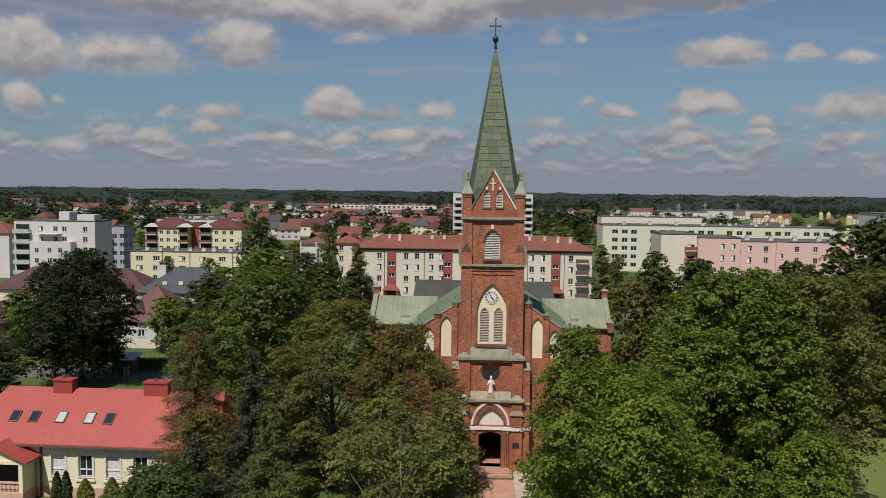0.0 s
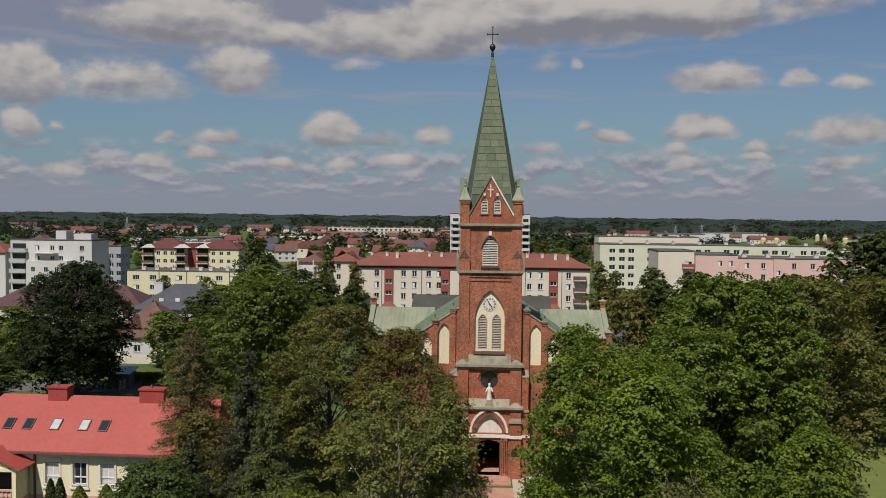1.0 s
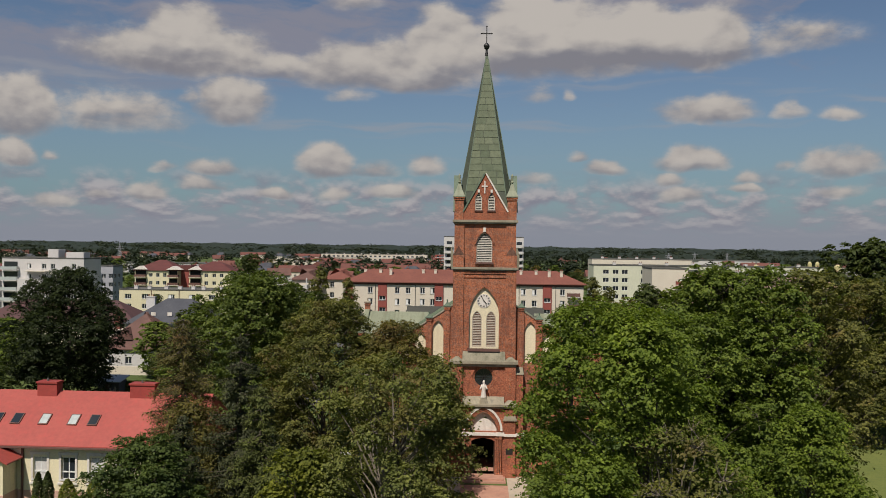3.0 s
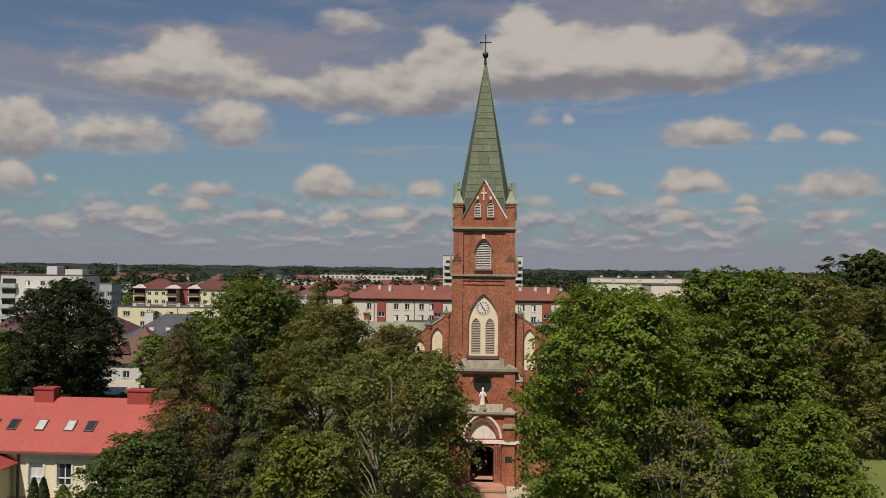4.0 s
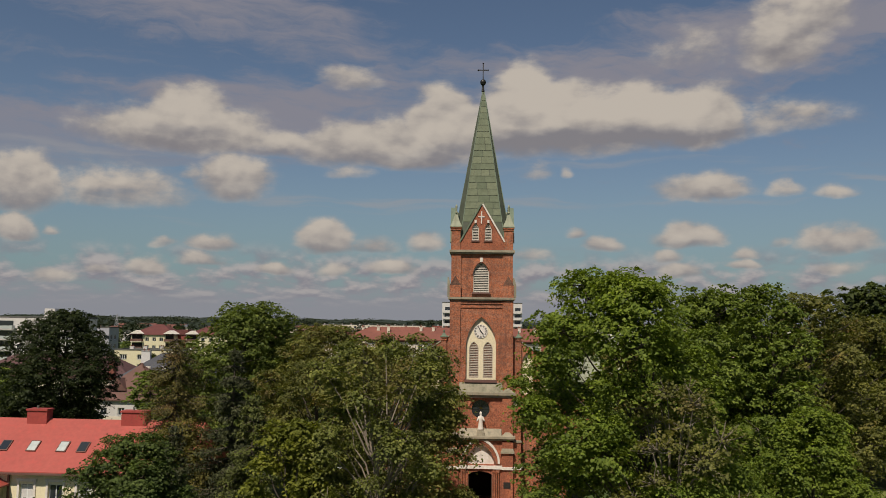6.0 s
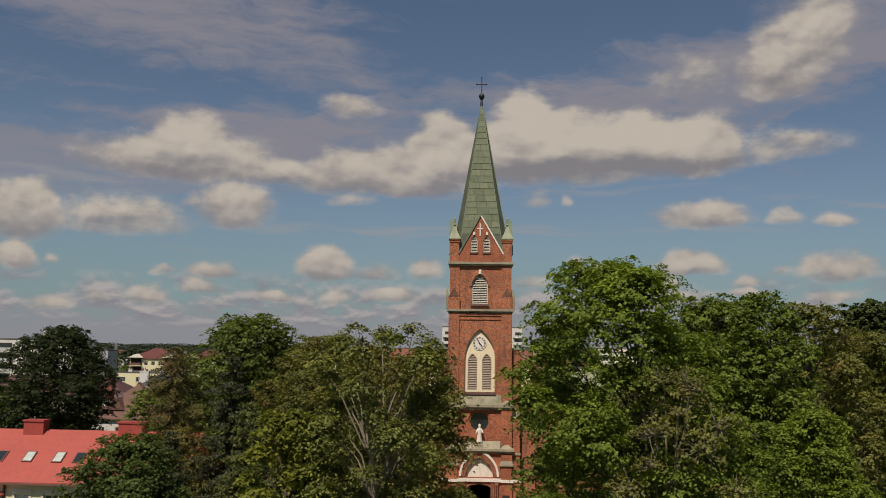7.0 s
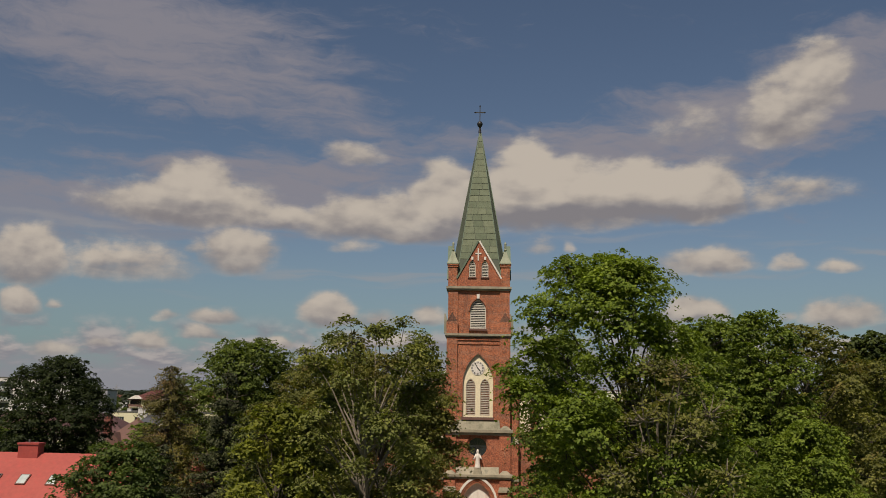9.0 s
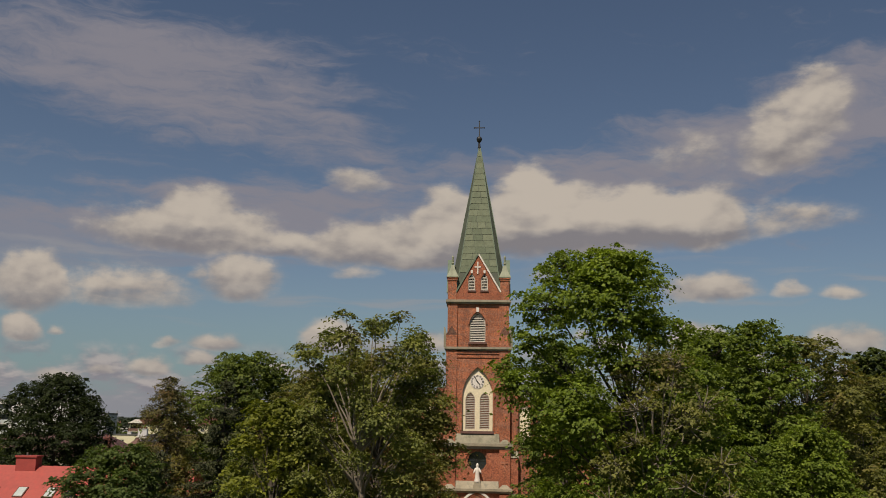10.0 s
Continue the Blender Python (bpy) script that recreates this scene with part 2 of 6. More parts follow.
def brick(name, a, b, mortar, soot):
    """Small courses of brick with mortar, patches of tone and soot."""
    k = Mat(name, 0.88, 0.0, 0.3)
    c = k.node("ShaderNodeTexCoord")
    s = k.node("ShaderNodeSeparateXYZ")
    k.link(c.outputs["Object"], s.inputs[0])
    add = k.node("ShaderNodeMath")
    k.link(s.outputs[0], add.inputs[0])
    k.link(s.outputs[1], add.inputs[1])
    j = k.node("ShaderNodeCombineXYZ")
    k.link(add.outputs[0], j.inputs[0])
    k.link(s.outputs[2], j.inputs[1])
    t = k.node("ShaderNodeTexBrick", Scale=1.0, Mortar_Size=0.012, Brick_Width=0.28, Row_Height=0.085, Bias=-0.1)
    t.inputs["Color1"].default_value, t.inputs["Color2"].default_value = (*a, 1), (*b, 1)
    t.inputs["Mortar"].default_value = (*mortar, 1)
    k.link(j.outputs[0], t.inputs["Vector"])
    v = k.coords()
    base = k.mix(0.85, t.outputs[0], k.ramp(k.noise(v, 0.6, 6.0, 0.7), 0.32, 0.66, (0.60, 0.57, 0.56), (1.14, 1.1, 1.05)), "MULTIPLY")
    base = k.mix(0.9, base, k.ramp(k.noise(v, 8.0, 5.0, 0.8), 0.38, 0.64, (0.40, 0.40, 0.42), (1.42, 1.42, 1.4)), "MULTIPLY")
    base = k.mix(k.ramp(k.noise(v, 3.3, 6.0, 0.8), 0.66, 0.74, (0, 0, 0), (0.5, 0.5, 0.5)), base, mortar)
    run = k.noise(k.coords((1.2, 1.2, 0.18)), 1.0, 6.0, 0.65)
    base = k.mix(k.ramp(run, 0.52, 0.76, (0, 0, 0), (0.75, 0.75, 0.75)), base, soot)
    k.color(base)
    k.bump(t.outputs["Fac"], -0.35, 0.015)
    return k.m


def leafy(name, dark, light, dry=None, share=0.30):
    """Leaves: each with a tone of its own, the boughs in broad tones, some light through them."""
    k = Mat(name, 0.62, 0.0, 0.2)
    g = k.node("ShaderNodeNewGeometry")
    base = k.ramp(g.outputs["Random Per Island"], -0.0, 1.0, tuple(d * 0.75 + l * 0.25 for d, l in zip(dark, light)), tuple(-d * 0.1 + l * 1.1 for d, l in zip(dark, light)))
    v = k.coords()
    base = k.mix(0.75, base, k.ramp(k.noise(v, 0.5, 3.0), 0.35, 0.65, (0.55, 0.6, 0.55), (1.3, 1.25, 1.0)), "MULTIPLY")
    base = k.mix(0.6, base, k.ramp(k.noise(v, 1.6, 2.0), 0.35, 0.65, (0.6, 0.62, 0.6), (1.3, 1.3, 1.2)), "MULTIPLY")
    if dry:
        base = k.mix(k.ramp(k.noise(v, 0.33, 4.0), 0.55, 0.72, (0, 0, 0), (0.8, 0.8, 0.8)), base, dry)
    k.color(base)
    tr = k.node("ShaderNodeBsdfTranslucent")
    k.link(k.mix(1.0, base, (1.5, 1.6, 0.7), "MULTIPLY"), tr.inputs[0])
    mx = k.node("ShaderNodeMixShader")
    mx.inputs[0].default_value = share
    k.link(k.b.outputs[0], mx.inputs[1])
    k.link(tr.outputs[0], mx.inputs[2])
    k.link(mx.outputs[0], k.t.nodes["Material Output"].inputs[0])
    return k.m


M_BRICK = brick("church_brick", (0.49, 0.150, 0.062), (0.36, 0.110, 0.049), (0.26, 0.19, 0.15), (0.10, 0.05, 0.04))
M_BRICK_DARK = brick("sooty_brick", (0.17, 0.07, 0.045), (0.13, 0.055, 0.04), (0.16, 0.12, 0.09), (0.07, 0.045, 0.035))
M_BRICK_RED = brick("porch_brick", (0.42, 0.13, 0.065), (0.34, 0.105, 0.06), (0.33, 0.16, 0.10), (0.16, 0.06, 0.045))
M_COPPER = surface("green_copper", (0.105, 0.15, 0.10), (0.15, 0.20, 0.135), 0.7, 0.0, 0.5, 6.0, (0.07, 0.09, 0.06), True)
M_COPPER_PALE = surface("pale_copper", (0.215, 0.24, 0.16), (0.30, 0.315, 0.215), 0.65, 0.0, 0.4, 4.0, (0.15, 0.145, 0.085), True, 0.25, 0.02, (2.6, 0.22, 0.22))
M_MOSSY = surface("mossy_stone", (0.22, 0.20, 0.14), (0.33, 0.30, 0.215), 0.92, 0.0, 0.8, 7.0, (0.08, 0.085, 0.05), True)
M_PLASTER = surface("cream_plaster", (0.76, 0.66, 0.44), (0.83, 0.74, 0.53), 0.85, 0.0, 0.4, 7.0, (0.60, 0.50, 0.34), True, 0.1)
M_STONE = surface("grey_stone", (0.27, 0.235, 0.165), (0.40, 0.35, 0.255), 0.9, 0.0, 0.7, 7.0, (0.14, 0.14, 0.11), True)
M_TRIM = surface("white_painted_stone", (0.72, 0.66, 0.58), (0.80, 0.75, 0.68), 0.8, 0.0, 0.8, 7.0, (0.5, 0.42, 0.35), True, 0.1)
M_PALESLAT = surface("pale_painted_louvre_wood", (0.60, 0.55, 0.46), (0.72, 0.67, 0.58), 0.8, 0.0, 0.8, 12.0, (0.42, 0.38, 0.32))
M_MIDSLAT = surface("grey_beige_louvre_wood", (0.46, 0.38, 0.30), (0.58, 0.49, 0.39), 0.85, 0.0, 0.8, 12.0, (0.36, 0.31, 0.25))
M_NAVE = surface("green_sheet_roof", (0.15, 0.20, 0.125), (0.21, 0.255, 0.165), 0.65, 0.0, 0.4, 4.0, (0.11, 0.13, 0.08), True, 0.25, 0.02, (0.22, 2.6, 0.22))
M_SLAT = surface("weathered_louvre_wood", (0.33, 0.26, 0.20), (0.44, 0.35, 0.27), 0.85, 0.0, 0.8, 12.0, (0.25, 0.22, 0.18))
# near-black that stands in for shade inside openings and recesses
M_SHADE_BLACK = surface("painted_shade_black", (0.012, 0.010, 0.009), (0.02, 0.016, 0.014), 0.9)
M_IRON = surface("black_iron", (0.03, 0.03, 0.03), (0.06, 0.055, 0.05), 0.5, 0.6)
M_DOOR = surface("dark_oak", (0.07, 0.035, 0.02), (0.11, 0.055, 0.03), 0.6, 0.0, 0.8, 14.0)
M_GLASS = Mat("window_glass", 0.06, 0.0, 0.8).color((0.025, 0.03, 0.035)).m
M_PVC = surface("white_window_frame", (0.75, 0.75, 0.73), (0.82, 0.82, 0.80), 0.4, 0.0, 1.0, 9.0, None, False, 0.05)
M_CREAM = surface("cream_render", (0.64, 0.565, 0.455), (0.72, 0.65, 0.53), 0.88, 0.0, 0.15, 5.0, (0.64, 0.57, 0.48), True, 0.08)
M_MANSARD = surface("maroon_mansard_tiles", (0.105, 0.030, 0.026), (0.145, 0.042, 0.036), 0.8, 0.0, 0.3, 5.0, (0.08, 0.028, 0.026), True)
M_FARTILE = surface("dull_red_tiles", (0.14, 0.052, 0.04), (0.20, 0.075, 0.055), 0.85, 0.0, 0.25, 5.0, (0.10, 0.045, 0.04), True)
M_PALEGREEN = surface("pale_green_render", (0.60, 0.60, 0.455), (0.68, 0.67, 0.515), 0.88, 0.0, 0.1, 3.0, (0.5, 0.5, 0.42), True, 0.08)
M_PINK = surface("pink_render", (0.66, 0.43, 0.38), (0.72, 0.49, 0.43), 0.88, 0.0, 0.1, 3.0, (0.55, 0.38, 0.34), True, 0.08)
M_YELLOW = surface("yellow_render", (0.67, 0.61, 0.40), (0.73, 0.67, 0.47), 0.88, 0.0, 0.15, 4.0, (0.6, 0.52, 0.32), True, 0.08)
M_WHITE = surface("white_render", (0.57, 0.545, 0.52), (0.65, 0.62, 0.59), 0.88, 0.0, 0.1, 4.0, (0.55, 0.54, 0.53), True, 0.08)
M_HOUSE = surface("ivory_render", (0.80, 0.71, 0.46), (0.86, 0.77, 0.52), 0.88, 0.0, 0.4, 7.0, (0.6, 0.53, 0.40), True, 0.1)
M_MAROON = surface("maroon_render", (0.26, 0.065, 0.05), (0.32, 0.085, 0.065), 0.85, 0.0, 0.3, 5.0, (0.18, 0.05, 0.045), True, 0.1)
M_REDROOF = surface("red_sheet_roof", (0.37, 0.073, 0.056), (0.42, 0.09, 0.068), 0.5, 0.0, 0.2, 3.0, (0.43, 0.07, 0.055), True, 0.08)
M_TILE = surface("brick_red_tiles", (0.19, 0.064, 0.045), (0.25, 0.088, 0.06), 0.85, 0.0, 0.25, 5.0, (0.12, 0.05, 0.04), True)
M_BROWNROOF = surface("brown_tiles", (0.13, 0.065, 0.05), (0.18, 0.09, 0.07), 0.8, 0.0, 0.3, 6.0, (0.09, 0.05, 0.045), True)
M_DARKROOF = surface("slate_grey_roof", (0.055, 0.058, 0.07), (0.085, 0.088, 0.10), 0.6, 0.0, 0.3, 6.0, (0.04, 0.04, 0.05), True)
M_PLUM = surface("plum_brown_tiles", (0.085, 0.04, 0.04), (0.12, 0.055, 0.05), 0.8, 0.0, 0.3, 6.0, (0.06, 0.035, 0.035), True)
M_BALCONY = surface("pale_balcony_panel", (0.42, 0.46, 0.44), (0.52, 0.56, 0.53), 0.35, 0.0, 0.3, 4.0, None, False, 0.05)
M_FELT = surface("grey_roof_felt", (0.10, 0.10, 0.09), (0.15, 0.145, 0.13), 0.9, 0.0, 0.2, 4.0, (0.1, 0.1, 0.09))
M_PLASTERGREY = surface("grey_render", (0.34, 0.34, 0.37), (0.42, 0.42, 0.45), 0.88, 0.0, 0.15, 4.0, None, False, 0.08)
M_PINKSTEP = surface("pink_balustrade_paint", (0.58, 0.36, 0.27), (0.66, 0.42, 0.33), 0.8, 0.0, 0.6, 8.0, (0.45, 0.28, 0.22), True)
M_PAVE = surface("sandy_concrete_pavers", (0.46, 0.38, 0.28), (0.55, 0.46, 0.35), 0.9, 0.0, 0.5, 5.0, (0.3, 0.27, 0.23))
M_PAVERED = surface("red_concrete_pavers", (0.46, 0.24, 0.165), (0.54, 0.30, 0.21), 0.9, 0.0, 0.5, 5.0, (0.33, 0.17, 0.13))
M_ASPHALT = surface("asphalt", (0.10, 0.097, 0.09), (0.16, 0.155, 0.145), 0.92, 0.0, 0.3, 6.0, (0.15, 0.14, 0.13))
M_BARK = surface("bark", (0.06, 0.048, 0.035), (0.11, 0.088, 0.065), 0.95, 0.0, 1.2, 9.0, (0.06, 0.05, 0.04), True, 0.6, 0.03)
M_DEADWOOD = surface("grey_dry_wood", (0.17, 0.14, 0.105), (0.27, 0.225, 0.175), 0.95, 0.0, 1.2, 9.0)

L_MAPLE = leafy("maple_leaves", (0.063, 0.104, 0.018), (0.169, 0.218, 0.035))
L_GREEN = leafy("green_leaves", (0.058, 0.096, 0.020), (0.158, 0.202, 0.042))
L_LIME = leafy("fresh_green_leaves", (0.072, 0.090, 0.018), (0.183, 0.193, 0.034))
L_ASH = leafy("ash_leaves", (0.066, 0.078, 0.024), (0.172, 0.170, 0.053), (0.181, 0.115, 0.050))
L_OLIVE = leafy("olive_green_leaves", (0.070, 0.090, 0.026), (0.181, 0.193, 0.060), (0.158, 0.105, 0.044))
L_DEEP = leafy("deep_green_leaves", (0.032, 0.056, 0.017), (0.090, 0.122, 0.036))
L_DARKLEAF = leafy("dark_green_leaves", (0.030, 0.046, 0.017), (0.080, 0.100, 0.032))
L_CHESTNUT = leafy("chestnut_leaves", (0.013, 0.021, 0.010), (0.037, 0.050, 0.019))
L_DRYLEAF = leafy("browning_leaves", (0.068, 0.065, 0.022), (0.164, 0.142, 0.043), (0.192, 0.098, 0.050))
L_SPRUCE = leafy("spruce_needles", (0.023, 0.032, 0.018), (0.062, 0.068, 0.031), None, 0.1)
L_LARCH = leafy("larch_needles", (0.056, 0.056, 0.022), (0.147, 0.125, 0.045), (0.237, 0.105, 0.056), 0.2)
L_CONIFER = leafy("olive_conifer_needles", (0.042, 0.056, 0.018), (0.115, 0.13, 0.04), None, 0.12)
L_LINDEN = leafy("linden_leaves", (0.044, 0.072, 0.017), (0.122, 0.152, 0.037))
# Distance haze is put into this colour: darker and greyer than most near leaves.
L_FAR_HAZED = leafy("far_foliage_hazed", (0.018, 0.026, 0.016), (0.034, 0.045, 0.026), None, 0.08)


# ---- mesh helpers ----
def mesh_of(bm, name, material):
    me = bpy.data.meshes.new(name)
    bm.normal_update()
    bm.to_mesh(me)
    bm.free()
    me.materials.append(material)
    return me


def part(name, bm, material, parent, label="", at=None):
    """Links a bmesh, or a mesh made before, as one mesh object under a thing or a part."""
    me = bm if isinstance(bm, bpy.types.Mesh) else mesh_of(bm, name, material)
    ob = new(name, me)
    ob.parent = parent
    if at is not None:
        ob.matrix_basis = at
    return tagged(ob, label)


PLAN_Y = 1.198  # metres for one step of the plan along y


def on_plan(m):
    """A pose whose y is paced on the plan, in metres."""
    m = m.copy()
    m.translation.y *= PLAN_Y
    return m


def thing(name, m, label, category, group="", kind=""):
    ob = new(name)
    ob.empty_display_size = 0.3
    ob.matrix_basis = on_plan(m)
    return tagged(ob, label, category, group, kind)


def box(bm, x0, x1, y0, y1, z0, z1):
    v = [bm.verts.new((x, y, z)) for z in (z0, z1) for y in (y0, y1) for x in (x0, x1)]
    for f in ((0, 2, 3, 1), (4, 5, 7, 6), (0, 1, 5, 4), (2, 6, 7, 3), (0, 4, 6, 2), (1, 3, 7, 5)):
        bm.faces.new([v[i] for i in f])
    return bm


def boxes(*rows):
    bm = bmesh.new()
    for r in rows:
        box(bm, *r)
    return bm


def prism(bm, outline, y0, y1):
    """Extrudes an outline of (x, z), counter-clockwise seen from the front (-y), from y0 to y1."""
    a = [bm.verts.new((x, y0, z)) for x, z in outline]
    b = [bm.verts.new((x, y1, z)) for x, z in outline]
    n = len(a)
    bm.faces.new(a)
    bm.faces.new(b[::-1])
    for i in range(n):
        bm.faces.new((a[i], b[i], b[(i + 1) % n], a[(i + 1) % n]))
    return bm


def hull(bm, rings):
    """Joins rings of equal count, and closes both ends."""
    vs = [[bm.verts.new(p) for p in r] for r in rings]
    n = len(vs[0])
    for a, b in zip(vs, vs[1:]):
        for i in range(n):
            bm.faces.new((a[i], a[(i + 1) % n], b[(i + 1) % n], b[i]))
    bm.faces.new(vs[0][::-1])
    bm.faces.new(vs[-1])
    return bm


def lathe(bm, x, y, profile, n=12, turn=0.0):
    """Rings of (radius, z) about the upright line at x, y."""
    return hull(bm, [[(x + r * math.cos(turn + math.tau * i / n), y + r * math.sin(turn + math.tau * i / n), z) for i in range(n)] for r, z in profile])


def lancet(cx, w, z0, spring, apex, n=7):
    """The outline (x, z) of a pointed opening, counter-clockwise seen from the front."""
    pts = [(cx - w, z0), (cx + w, z0)]
    h = apex - spring
    r = (h * h + w * w) / (2 * w)
    lim = math.acos(max(-1, min(1, (r - w) / r)))
    right = [(cx + w - r + r * math.cos(lim * i / n), spring + r * math.sin(lim * i / n)) for i in range(n + 1)]
    left = [(2 * cx - x, z) for x, z in right[-2::-1]]
    return pts + right + left


def circle(cx, cz, r, n=28):
    return [(cx + r * math.cos(math.tau * i / n), cz + r * math.sin(math.tau * i / n)) for i in range(n)]


def plate(bm, outer, holes, y0, y1):
    """An upright plate between y0 (front) and y1 with openings through it."""
    from mathutils.geometry import tessellate_polygon
    loops = [outer] + holes
    flatv = [p for l in loops for p in l]
    tris = tessellate_polygon([[Vector((x, z, 0)) for x, z in l] for l in loops])
    f = [bm.verts.new((x, y0, z)) for x, z in flatv]
    b = [bm.verts.new((x, y1, z)) for x, z in flatv]
    for a, c, d in tris:
        (ax, az), (cx, cz), (dx, dz) = flatv[a], flatv[c], flatv[d]
        if (cx - ax) * (dz - az) - (cz - az) * (dx - ax) < 0:
            c, d = d, c
        bm.faces.new((f[a], f[c], f[d]))
        bm.faces.new((b[d], b[c], b[a]))
    k = 0
    for j, l in enumerate(loops):
        n = len(l)
        for i in range(n):
            p, q = k + i, k + (i + 1) % n
            quad = (f[p], b[p], b[q], f[q]) if j == 0 else (f[q], b[q], b[p], f[p])
            bm.faces.new(quad)
        k += n
    return bm


def rim(bm, loop, grow, y0, y1):
    """A moulding that follows an open run of (x, z), of a given width outwards."""
    pts = [Vector((x, 0, z)) for x, z in loop]
    rows = []
    for i, p in enumerate(pts):
        d = (pts[min(i + 1, len(pts) - 1)] - pts[max(i - 1, 0)]).normalized()
        o = Vector((d.z, 0, -d.x)) * grow
        rows.append([(p.x, y1, p.z), (p.x, y0, p.z), (p.x + o.x, y0, p.z + o.z), (p.x + o.x, y1, p.z + o.z)])
    return hull(bm, rows)


# ---- ground ----
def ground_material():
    k = Mat("grass_and_soil", 0.95, 0.0, 0.2)
    v = k.coords()
    base = k.ramp(k.noise(v, 0.02, 6.0), 0.35, 0.65, (0.05, 0.085, 0.025), (0.12, 0.15, 0.045))
    base = k.mix(0.7, base, k.ramp(k.noise(v, 1.5, 6.0), 0.3, 0.7, (0.6, 0.6, 0.6), (1.2, 1.2, 1.1)), "MULTIPLY")
    k.color(k.mix(k.ramp(k.noise(v, 0.06, 5.0), 0.62, 0.72, (0, 0, 0), (1, 1, 1)), base, (0.15, 0.12, 0.08)))
    k.bump(k.noise(v, 6.0, 5.0), 0.5, 0.05)
    return k.m


def ground():
    bm = bmesh.new()
    ring = [0, 30, 60, 110, 200, 400, 900, 2000, 4800]
    prev = None
    for r in ring[1:]:
        cur = [bm.verts.new((r * math.cos(math.tau * i / 48), 20 + r * math.sin(math.tau * i / 48), 0)) for i in range(48)]
        for i in range(48 if prev else 0):
            bm.faces.new((prev[i], cur[i], cur[(i + 1) % 48], prev[(i + 1) % 48]))
        if not prev:
            bm.faces.new(cur)
        prev = cur
    ob = new("ground", mesh_of(bm, "ground", ground_material()))
    return tagged(ob, "flat grassy ground with bare patches under the trees", "ground", kind="structure")


ground()


def slab(name, x0, x1, y0, y1, z1, material, label, category):
    ob = new(name, mesh_of(boxes((x0, x1, y0 * PLAN_Y, y1 * PLAN_Y, -0.2, z1)), name, material))
    return tagged(ob, label, category, kind="structure")


CX = -0.05
slab("path", -2.1, 2.2, -40, -3.2, 0.03, M_PAVERED, "red concrete paver path leading to the church door", "path")
slab("pavement", 2.2, 8.0, -40, 0.6, 0.025, M_PAVE, "sandy grey paved forecourt beside the church tower", "pavement")
slab("pavement_west", -9.5, -2.1, -14, 0.6, 0.024, M_PAVE, "sandy grey paved forecourt in front of the church", "pavement")
slab("road", -130, -20, 27, 33, 0.02, M_ASPHALT, "worn asphalt side street behind the houses", "road")
slab("road_north", -60, 80, 80, 86, 0.02, M_ASPHALT, "asphalt street along the blocks of flats", "road")


# ---- church ----
def louvre(parent, name, cx, w, z0, spring, apex, y, step, label, wood=None):
    """A pointed opening filled with sloping slats in a thin frame."""
    out = lancet(cx, w, z0, spring, apex)
    inn = lancet(cx, w - 0.06, z0 + 0.05, spring, apex - 0.09)
    bm = bmesh.new()
    plate(bm, out, [inn], y, y + 0.14)
    wood = wood or M_SLAT
    win = part(name, bm, wood, parent, label)
    # flat sheet behind the slats, coloured as the shade between them
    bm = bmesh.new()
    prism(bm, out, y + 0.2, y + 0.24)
    part("shade_backing", bm, M_SHADE_BLACK, win)
    h = apex - spring
    r = (h * h + w * w) / (2 * w)
    z = z0 + 0.1
    cache = {}
    while z < apex - 0.12:
        half = w - 0.04
        if z + 0.03 > spring:
            half = max(0.05, math.sqrt(max(0.0, r * r - (z + 0.05 - spring) ** 2)) - (r - w) - 0.04)
        key = round(half, 2)
        if key not in cache:
            b = bmesh.new()
            hull(b, [[(s * key, 0.0, -0.18 * step), (s * key, 0.0, 0.12 * step), (s * key, 0.13, step * 0.42), (s * key, 0.13, step * 0.42 - 0.03)] for s in (-1, 1)])
            cache[key] = mesh_of(b, "slat", wood)
        part("slat", cache[key], None, win, at=pose(cx, y + 0.03, z))
        z += step
    return win


